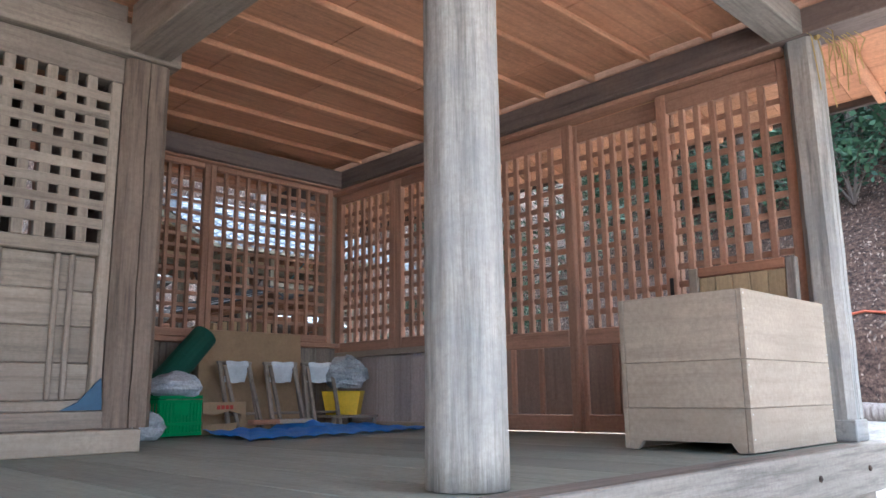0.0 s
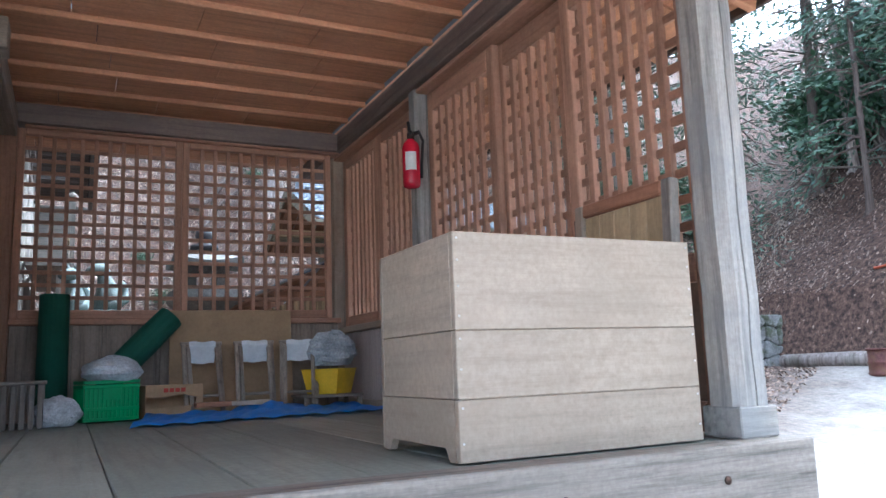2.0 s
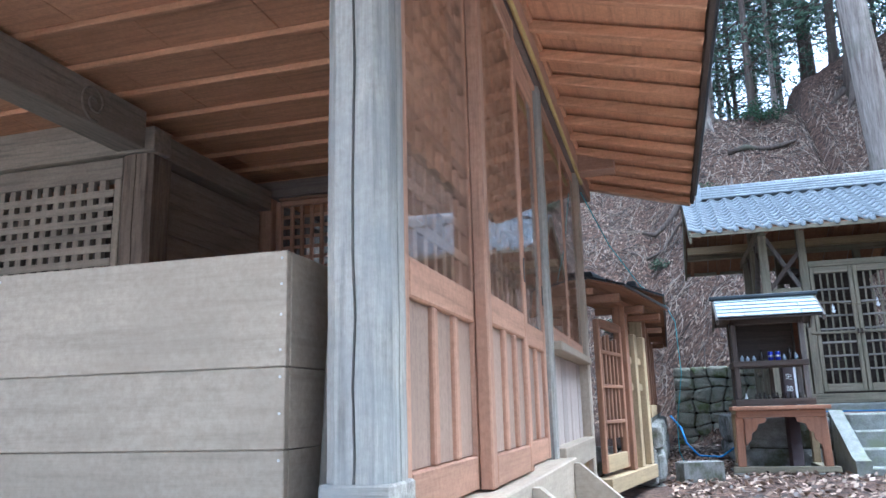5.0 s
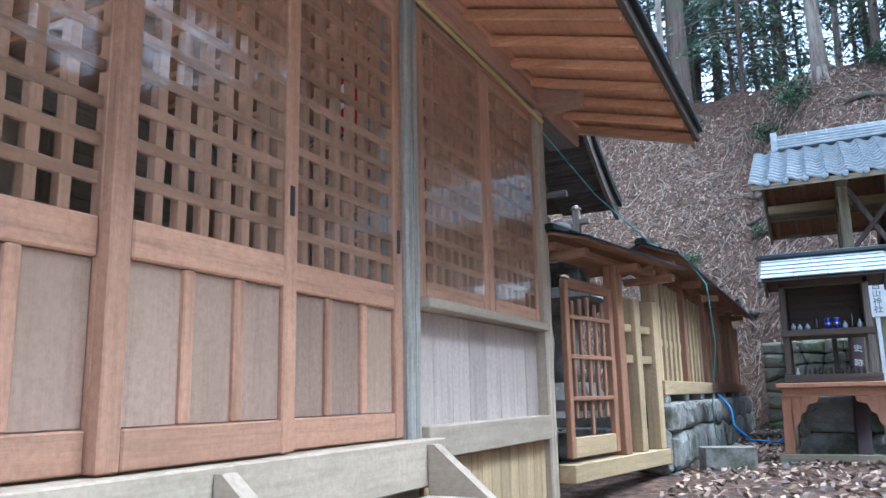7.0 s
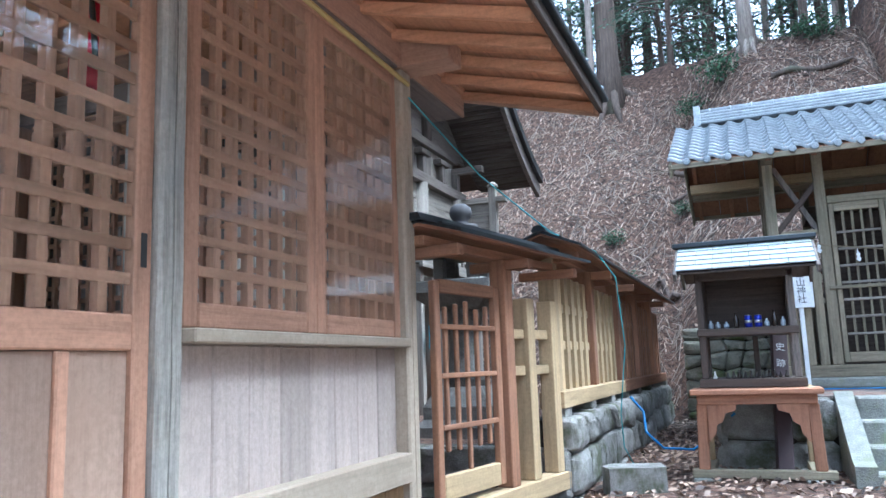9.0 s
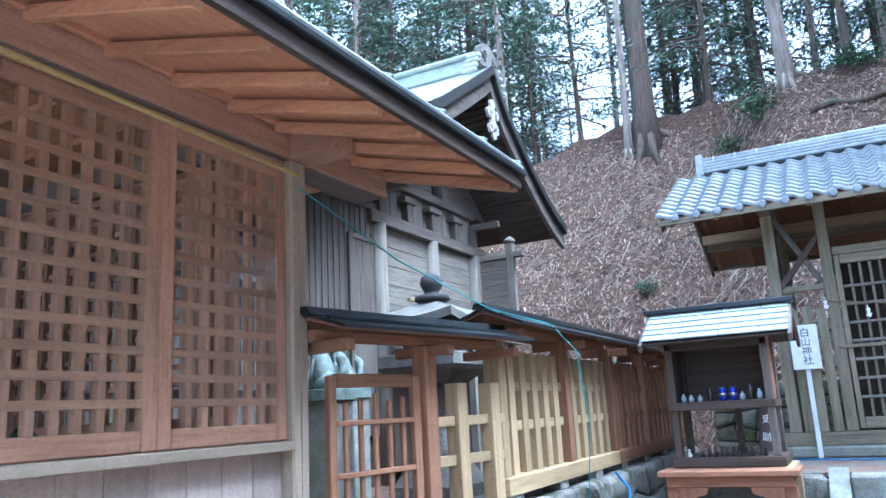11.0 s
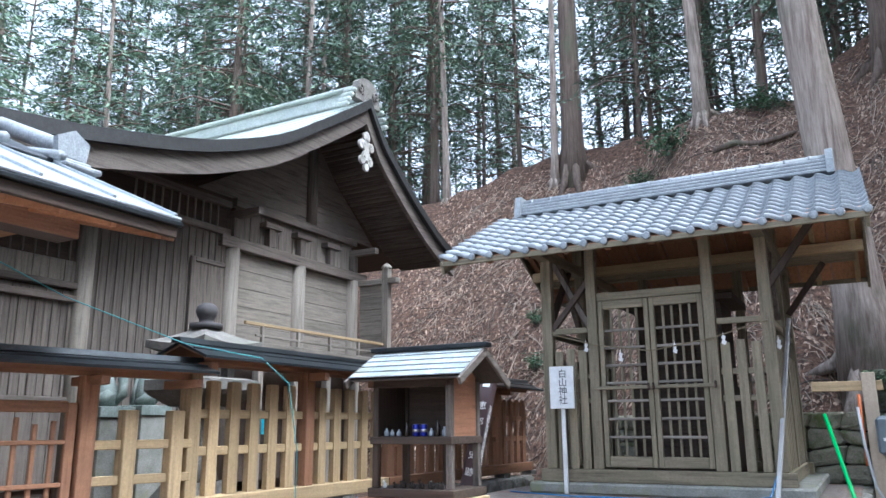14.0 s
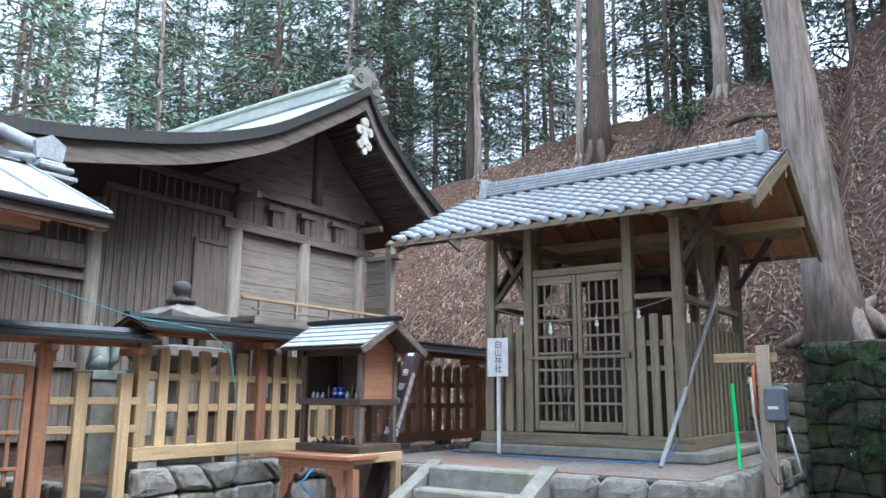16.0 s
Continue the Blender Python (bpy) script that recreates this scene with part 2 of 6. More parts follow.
    def prism(self, outline, d0, d1, axis="x"):
        """An outline in the two other axes, drawn out along axis from d0 to d1."""
        put = {"x": lambda d, a, b: (d, a, b), "y": lambda d, a, b: (a, d, b), "z": lambda d, a, b: (a, b, d)}[axis]
        n = len(outline)
        vs = [put(d0, a, b) for a, b in outline] + [put(d1, a, b) for a, b in outline]
        fs = [tuple(range(n)), tuple(reversed(range(n, 2 * n)))] + [(j, (j + 1) % n, n + (j + 1) % n, n + j) for j in range(n)]
        return self.add(vs, fs)

    def mesh(self, name, mat, smooth=False, fix=False):
        me = bpy.data.meshes.new(name)
        me.from_pydata([(x * K, y * K, z * K) for x, y, z in self.v], [], self.f)
        if fix:
            bm = bmesh.new()
            bm.from_mesh(me)
            bmesh.ops.recalc_face_normals(bm, faces=bm.faces)
            bm.to_mesh(me)
            bm.free()
        if mat:
            me.materials.append(mat)
        if smooth:
            me.polygons.foreach_set("use_smooth", [True] * len(me.polygons))
        me.update()
        return me


def thing(name, at, label, category, group="", kind="", turn=0.0):
    ob = new(name)
    ob.matrix_world = pose(at[0] * K, at[1] * K, at[2] * K, 0, 0, turn)
    return tagged(ob, label, category, group, kind)


def part(name, g, mat, parent=None, label="", at=(0, 0, 0), smooth=False, fix=True):
    ob = new(name, g.mesh(name, mat, smooth, fix))
    ob.location = (at[0] * K, at[1] * K, at[2] * K)
    if parent:
        ob.parent = parent
    if label:
        tagged(ob, label)
    return ob


def alone(name, g, mat, label, category, at=(0, 0, 0), group="", kind="", smooth=False, fix=True):
    return tagged(part(name, g, mat, None, "", at, smooth, fix), label, category, group, kind)


BLOCKS = {}


def block(name, parent, x0, x1, y0, y1, z0, z1, kind, label="", c=0.005, m=None):
    """A squared timber or slab of its own; alike ones share a mesh."""
    dx, dy, dz = abs(x1 - x0), abs(y1 - y0), abs(z1 - z0)
    axis = "xyz"[max(range(3), key=lambda i: (dx, dy, dz)[i])]
    mat = wood(kind, axis) if isinstance(kind, str) else kind
    key = (round(dx, 3), round(dy, 3), round(dz, 3), mat.name, c)
    if key not in BLOCKS:
        BLOCKS[key] = Geo().box(-dx / 2, dx / 2, -dy / 2, dy / 2, -dz / 2, dz / 2, c).mesh(name, mat, False, True)
    ob = new(name, BLOCKS[key])
    ob.location = ((x0 + x1) / 2 * K, (y0 + y1) / 2 * K, (z0 + z1) / 2 * K)
    if parent:
        ob.parent = parent
    if label:
        tagged(ob, label)
    return ob


def stick(name, parent, p, q, w, h, kind, label="", up=(0, 0, 1)):
    p, q = Vector(p), Vector(q)
    mid = (p + q) / 2
    d = q - p
    axis = "xyz"[max(range(3), key=lambda i: abs(d[i]))]
    mat = wood(kind, axis) if isinstance(kind, str) else kind
    return part(name, Geo().beam(p - mid, q - mid, w, h, 0.005, up), mat, parent, label, mid)


def smooth_step(a, b, x):
    t = min(1, max(0, (x - a) / (b - a)))
    return t * t * (3 - 2 * t)


def noise2(x, y, s=0):
    return (math.sin(x * 1.7 + y * 0.9 + s) + math.sin(-x * 0.8 + y * 2.1 + 1.3 * s) + 0.6 * math.sin(x * 3.9 + y * 3.1 + 2 * s) + 0.4 * math.sin(x * 7.7 - y * 6.3 + s)) / 3.0


# ---- the ground, one sheet with the hill ----
def wall_line(x):
    return 12.05 - 0.38 * min(max(x - 8.3, 0), 4.2)


def hill_foot(x):
    if x < 8.3:
        return 13.7 - 1.5 * smooth_step(3.5, 6.0, x)
    return wall_line(x) + 0.15


def height(x, y):
    z = 0.45 * smooth_step(0.7, 2.7, y) + 0.27 * smooth_step(2.7, 7.4, y)
    z += 0.45 * smooth_step(5, 10, y) * smooth_step(8.5, 11.5, x)
    z += 0.45 * smooth_step(10.6, 14.2, x) * (1 - smooth_step(5, 10, y))
    if x < 4.12 and y > 6.95:
        z = 1.02
    z += 0.02 * noise2(x * 1.3, y * 1.3)
    dn, de = y - hill_foot(x), (x - 14.6) * 0.8
    shelf = 1.5 * smooth_step(7.9, 8.7, x)
    d = max(dn, de)
    if d > 0:
        lift = 1.25 * smooth_step(8.2, 8.5, x) * smooth_step(0, 0.15, d)
        crest = 7.9 - 0.3 * max(0, 2 - x) + 0.25 * max(0, x - 8)
        crest = max(crest, 2.0)
        run = crest / 1.06
        up = max(0.12 * min(dn, shelf) + dn - shelf if dn > shelf else 0.12 * dn, de, 0)
        rise = 1.06 * min(up, run) + 0.12 * max(0, min(up - run, 30))
        soft = min(1, d / 1.5)
        z += lift + rise + soft * (0.16 * noise2(x * 0.9, y * 0.9, 2) + 0.07 * noise2(x * 2.9, y * 2.7, 5))
    elif x < -9:
        z += 0.25 * (-9 - x) if x > -30 else 5.25
    return z


def axis_steps(lo, a, b, hi, fine, coarse):
    out, v = [], lo
    while v < hi:
        out.append(v)
        v += fine if a <= v < b else coarse
    out.append(hi)
    return out


def earth_mat():
    m, n, l, b = nodes_of("leaf_strewn_earth")
    tc = n.new("ShaderNodeTexCoord")
    n1 = noise(n, l, tc.outputs["Object"], 0.5, 6.0, 0.65)
    n2 = noise(n, l, tc.outputs["Object"], 9.0, 6.0, 0.75)
    v = n.new("ShaderNodeTexVoronoi")
    v.inputs["Scale"].default_value = 16.0
    l.new(tc.outputs["Object"], v.inputs["Vector"])
    r = ramp(n, [(0.36, (0.021, 0.012, 0.008)), (0.48, (0.088, 0.049, 0.033)), (0.6, (0.175, 0.105, 0.07)), (0.74, (0.36, 0.25, 0.175))])
    l.new(n2.outputs[0], r.inputs[0])
    vr = ramp(n, [(0.0, (0.55, 0.5, 0.48)), (1.0, (1.25, 1.2, 1.15))])
    l.new(v.outputs["Color"], vr.inputs[0])
    c = mixed(n, l, 0.6, r.outputs[0], vr.outputs[0], 'MULTIPLY')
    # trodden pale sand on the flat court
    sep = n.new("ShaderNodeSeparateXYZ")
    l.new(tc.outputs["Object"], sep.inputs[0])
    mr = n.new("ShaderNodeMapRange")
    mr.inputs["From Min"].default_value = 5.5 * K
    mr.inputs["From Max"].default_value = 3.5 * K
    skew = n.new("ShaderNodeMath")
    skew.operation = 'MULTIPLY_ADD'
    skew.inputs[1].default_value = -0.6
    skew.inputs[2].default_value = 4.2 * K
    l.new(sep.outputs["X"], skew.inputs[0])
    edge = n.new("ShaderNodeMath")
    l.new(sep.outputs["Y"], edge.inputs[0])
    l.new(skew.outputs[0], edge.inputs[1])
    l.new(edge.outputs[0], mr.inputs["Value"])
    mx = n.new("ShaderNodeMapRange")
    mx.inputs["From Min"].default_value = 14.6 * K
    mx.inputs["From Max"].default_value = 13.4 * K
    l.new(sep.outputs["X"], mx.inputs["Value"])
    sand = ramp(n, [(0.3, (0.42, 0.37, 0.31)), (0.7, (0.68, 0.62, 0.54))])
    l.new(n2.outputs[0], sand.inputs[0])
    mul = n.new("ShaderNodeMath")
    mul.operation = 'MULTIPLY'
    l.new(mr.outputs[0], mul.inputs[0])
    l.new(mx.outputs[0], mul.inputs[1])
    mul2 = n.new("ShaderNodeMath")
    mul2.operation = 'MULTIPLY'
    pr = ramp(n, [(0.3, (0.45, 0.45, 0.45)), (0.6, (1, 1, 1))])
    l.new(n1.outputs[0], pr.inputs[0])
    l.new(mul.outputs[0], mul2.inputs[0])
    l.new(pr.outputs[0], mul2.inputs[1])
    c = mixed(n, l, mul2.outputs[0], c, sand.outputs[0])
    l.new(c, b.inputs["Base Color"])
    b.inputs["Roughness"].default_value = 0.95
    bump(n, l, n2.outputs[0], b, 0.9, 0.06)
    return m


xs = axis_steps(-90, -6, 20, 90, 0.2, 3.0)
ys = axis_steps(-60, -2, 24, 100, 0.2, 3.0)
g = Geo()
g.add([(x, y, height(x, y)) for x in xs for y in ys], [(i * len(ys) + j, (i + 1) * len(ys) + j, (i + 1) * len(ys) + j + 1, i * len(ys) + j + 1) for i in range(len(xs) - 1) for j in range(len(ys) - 1)])
alone("ground", g, earth_mat(), "brown leaf-strewn earth rising into a steep wooded bank", "ground", kind="structure", smooth=True, fix=False)

# ---- the worship hall ----
FLOOR = 1.15
CEIL = 3.24
floor = thing("floor", (0, 0, 0), "worn grey-green wooden floorboards of the raised hall", "floor", kind="structure")
for i in range(24):
    x0 = 3.66 - 0.29 * (i + 1)
    block("floorboard", floor, x0 + 0.002, x0 + 0.288, 1.2, 4.96, FLOOR - 0.05, FLOOR, "floor", c=0.004)
hall_edge = thing("hall_edge", (0, 0, 0), "weathered timber sill along the edge of the raised floor", "sill", kind="structure")
block("front_sill", hall_edge, -4, 3.87, 1.08, 1.197, 0.96, FLOOR + 0.003, "old_pale")
block("side_sill", hall_edge, 3.67, 3.9, 1.2, 3.68, 0.97, FLOOR - 0.002, "pale")
block("front_skirt", hall_edge, -4, 3.78, 1.15, 1.18, -0.1, 0.95, "old_pale")
block("side_skirt", hall_edge, 3.74, 3.78, 1.19, 5.2, -0.1, 0.96, "old_pale")
for i in range(13):
    y0 = 3.66 + i * 0.12
    block("skirt_board", hall_edge, 3.782, 3.80, y0, y0 + 0.117, 0.2, 1.05, "fence_new")
nail = speckled("iron", (0.05, 0.04, 0.035), (0.11, 0.07, 0.05), 30, 0.6, 0.2, None, 0.8)
for x in (-0.4, 0.9, 2.1, 2.95, 3.5):
    part("nail", Geo().lathe([(0.012, 0), (0.012, 0.006), (0.004, 0.01)], 8), nail, hall_edge, "", (x, 1.079, 1.06)).rotation_euler = (math.radians(90), 0, 0)


def post(name, x0, x1, y0, y1, z0, z1, kind, label, cut=0.02):
    """A squared post with planed corners and a long drying crack."""
    cx, cy, w, d = (x0 + x1) / 2, (y0 + y1) / 2, (x1 - x0) / 2, (y1 - y0) / 2
    o = [(-w + cut, -d), (-0.004, -d), (-0.001, -d + 0.03), (0.003, -d), (w - cut, -d), (w, -d + cut), (w, -0.004), (w - 0.02, 0.0), (w, 0.003), (w, d - cut), (w - cut, d), (-w + cut, d), (-w, d - cut), (-w, -d + cut)]
    g = Geo()
    n, lv = len(o), 14
    rnd = random.Random(int(abs(cx * 100) + abs(cy * 1000)))
    vs = []
    for i in range(lv + 1):
        z = (z1 - z0) * i / lv
        sx, sy = rnd.uniform(-0.004, 0.004), rnd.uniform(-0.004, 0.004)
        vs += [(a + sx * (1 if abs(a) < 0.02 else 0.4), b2 + sy * 0.4, z) for a, b2 in o]
    fs = [(i * n + j, i * n + (j + 1) % n, (i + 1) * n + (j + 1) % n, (i + 1) * n + j) for i in range(lv) for j in range(n)]
    fs += [tuple(reversed(range(n))), tuple(range(lv * n, lv * n + n))]
    g.add(vs, fs)
    return alone(name, g, wood(kind, "z"), label, "post", (cx, cy, z0), kind="structure")


post("corner_post", 3.67, 3.82, 1.17, 1.32, FLOOR + 0.003, 3.2, "weathered", "bleached grey cracked corner post of the hall", 0.03)
block("post_foot", None, 3.665, 3.826, 1.165, 1.325, FLOOR + 0.004, FLOOR + 0.10, "weathered")
tagged(bpy.data.objects["post_foot"], "grey spliced wooden foot of the corner post", "post foot", kind="structure")
post("wall_post", 3.67, 3.825, 3.515, 3.622, 0.97, 3.1, "weathered", "grey weathered post between the sliding doors and the fixed windows", 0.012)
post("back_post", 3.67, 3.845, 5.17, 5.29, 0.1, 3.1, "pale", "pale timber post at the back corner of the hall", 0.01)


def round_post():
    g = Geo()
    rnd = random.Random(4)
    n, lv = 28, 24
    vs = []
    for i in range(lv + 1):
        z = 2.15 * i / lv
        r = 0.104 - 0.006 * i / lv
        for j in range(n):
            t = 2 * math.pi * j / n
            k = 1 + 0.012 * math.sin(3 * t + z * 1.5) + rnd.uniform(-0.006, 0.006)
            if j == 17:
                k -= 0.13
            vs.append((r * k * math.cos(t), r * k * math.sin(t), z))
    fs = [(i * n + j, i * n + (j + 1) % n, (i + 1) * n + (j + 1) % n, (i + 1) * n + j) for i in range(lv) for j in range(n)]
    fs += [tuple(reversed(range(n))), tuple(range(lv * n, lv * n + n))]
    g.add(vs, fs)
    return alone("round_post", g, wood("weathered", "z"), "round bleached wooden post with a long crack at the hall front", "post", (1.325, 1.31, FLOOR + 0.004), kind="structure", smooth=True)


round_post()

# ceiling, beams and eaves; south of y = -0.35 an unseen overhang added to shade the sanctum
cb = thing("ceiling_beams", (0, 0, 0), "dark brown timber wall beams carrying the ceiling", "beam", kind="structure")
block("beam", cb, 3.64, 3.84, -1.35, 6.05, 3.1, 3.235, "beam")
block("beam", cb, -4, 3.638, 4.93, 5.12, 3.09, 3.225, "beam")
block("beam", cb, -4, 3.638, 1.2, 1.36, 3.1, 3.235, "old_pale")
block("head_rail", cb, 3.68, 3.81, 1.33, 5.166, 3.072, 3.098, "cedar")
block("head_rail", cb, 1.5, 3.66, 4.96, 5.07, 3.072, 3.088, "cedar")
block("beam_end", cb, 3.6, 4.12, 5.14, 5.32, 3.1, 3.26, "cedar")
block("side_beam", cb, 1.24, 1.44, 1.365, 3.398, 3.0, 3.235, "sanctum")
block("outer_beam_board", cb, 3.842, 3.862, 1.0, 6.05, 3.1, 3.234, "cedar")
block("eave_filler", cb, 3.70, 3.88, -1.38, 6.1, 3.237, 3.315, "soffit")
g = Geo()
rnd = random.Random(2)
# the first rows lie in the added, unseen front overhang
row = -1.325
rows_y = []
while row < 6.0:
    rows_y.append(row)
    row += 0.375
for k2, y0 in enumerate(rows_y):
    x = -4.0 - rnd.uniform(0, 0.6)
    while x < 3.63:
        x1 = min(x + 0.62, 3.64)
        dz = rnd.uniform(0, 0.006)
        if x1 > -4:
            g.box(max(x, -4) + 0.002, x1 - 0.002, y0, y0 + 0.373, CEIL + 0.03 + dz, CEIL + 0.05 + dz, 0.003)
        x = x1 if x1 < 3.64 else 9
alone("ceiling", g, wood("soffit", "x"), "orange-brown cedar boards of the hall ceiling", "ceiling", kind="structure", fix=False)
for y0 in rows_y:
    block("ceiling_batten", cb, -4, 3.636, y0 - 0.02, y0 + 0.02, CEIL - 0.005, CEIL + 0.029, "soffit")

eave = thing("eave", (0, 0, 0), "orange cedar eave with exposed rafters and a dark metal edge", "eave", kind="structure")
EX0, EZ0, EX1, EZ1 = 3.84, 3.27, 4.68, 3.05
for i in range(23):
    y0 = -1.125 + i * 0.325
    stick("rafter", eave, (EX0 - 0.05, y0, EZ0 - 0.02), (EX1 - 0.02, y0, EZ1 - 0.025), 0.042, 0.055, "soffit")
for i in range(19):
    y0 = -1.506 + i * 0.402
    part("eave_board", Geo().beam((0, 0, 0), (EX1 - EX0, 0, EZ1 - EZ0), 0.4, 0.018, 0.003), wood("soffit", "y"), eave, "", (EX0, y0 + 0.2, EZ0 + 0.022))
stick("fascia", eave, (EX1, -1.52, EZ1 + 0.005), (EX1, 6.13, EZ1 + 0.005), 0.03, 0.07, "dark")
metal_dark = speckled("dark_sheet_metal", (0.028, 0.032, 0.036), (0.05, 0.056, 0.06), 4, 0.35, 0.05, None, 0.6)
stick("drip_edge", eave, (EX1 + 0.02, -1.54, EZ1 + 0.055), (EX1 + 0.02, 6.15, EZ1 + 0.055), 0.05, 0.03, metal_dark, "dark metal drip edge")
stick("verge_board", eave, (EX1, 6.11, EZ1 + 0.0), (1.0, 6.11, EZ1 + 0.98), 0.05, 0.1, "cedar")
roof = thing("hall_roof", (0, 0, 0), "dark tiled roof of the worship hall with a metal edge", "roof", kind="structure")
roof_sheet = speckled("pale_roof_sheet", (0.30, 0.33, 0.35), (0.46, 0.50, 0.52), 3, 0.4, 0.05, None, 0.3)
part("roof_slab", Geo().beam((0, 0, 0), (-1.3, 0, 0.58), 7.7, 0.03, 0.01), roof_sheet, roof, "pale sheet-metal eave roof", (EX1 + 0.03, 2.3, EZ1 + 0.085))
for i in range(18):
    part("seam", Geo().beam((0, 0, 0), (-1.3, 0, 0.58), 0.02, 0.02, 0.003), roof_sheet, roof, "", (EX1 + 0.03, -1.55 + i * 0.45, EZ1 + 0.11))
part("roof_slab", Geo().beam((0, 0, 0), (-7.2, 0, 3.4), 7.6, 0.05, 0.01), metal_dark, roof, "", (3.42, 2.3, EZ1 + 0.68))
tile_grey = speckled("grey_roof_tile", (0.20, 0.22, 0.235), (0.36, 0.385, 0.40), 7, 0.42, 0.1)
for i in range(19):
    y0 = -1.46 + i * 0.42
    part("tile_end", Geo().tube([(0.0, 0, 0), (-0.5, 0, 0.13)], 0.04, 8), tile_grey, roof, "", (3.5, y0, EZ1 + 0.72), True)


def lattice(parent, axis, a0, a1, z0, z1, at, cols, rows, kind, bar=0.031, deep=0.018, pane=True, flip=1):
    """Crossed bars between a0..a1 and z0..z1 on the plane axis = at, halved into each other at the face."""
    f0, f1 = at + flip * deep * 0.52, at + flip * deep * 1.3
    back, front = at - flip * deep * 0.5, f1 - flip * 0.0015
    u0, u1 = min(back, front), max(back, front)
    for i in range(1, cols):
        a = a0 + (a1 - a0) * i / cols
        if axis == "x":
            block("upright_bar", parent, u0, u1, a - bar / 2, a + bar / 2, z0, z1, kind, c=0.002)
        else:
            block("upright_bar", parent, a - bar / 2, a + bar / 2, u0, u1, z0, z1, kind, c=0.002)
    f0, f1 = min(f0, f1), max(f0, f1)
    for j in range(1, rows):
        z = z0 + (z1 - z0) * j / rows
        if axis == "x":
            block("cross_bar", parent, f0, f1, a0, a1, z - bar / 2, z + bar / 2, kind, c=0.002)
        else:
            block("cross_bar", parent, a0, a1, f0, f1, z - bar / 2, z + bar / 2, kind, c=0.002)
    if pane:
        p = at + flip * (deep * 1.3 + 0.005)
        p0, p1 = min(p, p + flip * 0.003), max(p, p + flip * 0.003)
        if axis == "x":
            ob = block("pane", parent, p0, p1, a0, a1, z0, z1, glass(), "clear window glass", 0.0005)
        else:
            ob = block("pane", parent, a0, a1, p0, p1, z0, z1, glass(), "clear window glass", 0.0005)
        ob.visible_shadow = False


def sliding_door(y0, y1, at, label):
    d = thing("sliding_door", (0, 0, 0), label, "door", "sliding doors of the hall")
    h = 0.022
    block("stile", d, at - h, at + h, y0, y0 + 0.065, FLOOR + 0.004, 3.068, "cedar")
    block("stile", d, at - h, at + h, y1 - 0.065, y1, FLOOR + 0.004, 3.068, "cedar")
    block("rail", d, at - h, at + h, y0 + 0.067, y1 - 0.067, 2.947, 3.066, "cedar")
    block("rail", d, at - h, at + h, y0 + 0.067, y1 - 0.067, 1.665, 1.765, "cedar")
    block("rail", d, at - h, at + h, y0 + 0.067, y1 - 0.067, FLOOR + 0.006, 1.255, "cedar")
    w = (y1 - y0 - 0.134) / 3
    for i in range(3):
        a = y0 + 0.067 + i * w
        block("panel", d, at - 0.006, at + 0.006, a + 0.002, a + w - 0.002, 1.257, 1.663, "door_panel", c=0.002)
        if i:
            block("muntin", d, at - h, at + h, a - 0.02, a + 0.02, 1.257, 1.663, "cedar")
    lattice(d, "x", y0 + 0.067, y1 - 0.067, 1.767, 2.945, at - 0.014, 7, 12, "cedar", 0.034)
    black = plain("black_iron", (0.02, 0.02, 0.02), 0.5)
    for s in (-1, 1):
        block("pull", d, at + s * 0.0225 - 0.002, at + s * 0.0225 + 0.002, y1 - 0.045, y1 - 0.022, 1.90, 2.0, black, "black recessed pull", 0.001)
    return d


sliding_door(1.325, 2.09, 3.775, "cedar lattice sliding door with pale lower panels, beside the corner post")
sliding_door(2.02, 2.745, 3.822, "cedar lattice sliding door with pale lower panels, on the outer track")
sliding_door(2.70, 3.512, 3.775, "cedar lattice sliding door with pale lower panels, beside the wall post")


def fixed_window(name, axis, a0, a1, z0, z1, at, cols, rows, bar, flip, label, low=0.06, high=0.04):
    w = thing(name, (0, 0, 0), label, "window", kind="structure")
    h, s = 0.025, 0.045 if axis == "y" else 0.07
    for b0, b1, c0, c1 in ((a0, a0 + s, z0, z1), (a1 - s, a1, z0, z1), (a0 + s + 0.002, a1 - s - 0.002, z0, z0 + low), (a0 + s + 0.002, a1 - s - 0.002, z1 - high, z1)):
        if axis == "x":
            block("window_frame", w, at - h, at + h, b0, b1, c0, c1, "cedar")
        else:
            block("window_frame", w, b0, b1, at - h, at + h, c0, c1, "cedar")
    lattice(w, axis, a0 + s, a1 - s, z0 + low, z1 - high, at, cols, rows, "cedar", bar, 0.018, axis == "x", flip)


fixed_window("window_1", "x", 3.63, 4.398, 1.735, 3.07, 3.785, 7, 12, 0.034, 1, "fixed cedar lattice window with glass, above pale boards", 0.08, 0.075)
fixed_window("window_2", "x", 4.40, 5.165, 1.735, 3.07, 3.785, 7, 12, 0.034, 1, "fixed cedar lattice window with glass, beside the back post", 0.08, 0.075)
fixed_window("window_3", "y", 1.46, 2.50, 1.80, 3.07, 5.02, 11, 14, 0.026, 1, "cedar lattice window in the back wall of the hall")
fixed_window("window_4", "y", 2.502, 3.60, 1.80, 3.07, 5.02, 11, 14, 0.026, 1, "cedar lattice window in the back wall beside the corner")
wall_e = thing("wall_east", (0, 0, 0), "pale vertical boards below the lattice windows", "wall", kind="structure")
for i in range(8):
    y0 = 3.624 + i * 0.1925
    block("wall_board", wall_e, 3.745, 3.775 + 0.002 * (i % 2), y0, y0 + 0.1905, 1.14, 1.685, "white_board")
block("window_sill", wall_e, 3.70, 3.865, 3.624, 5.166, 1.687, 1.732, "pale")
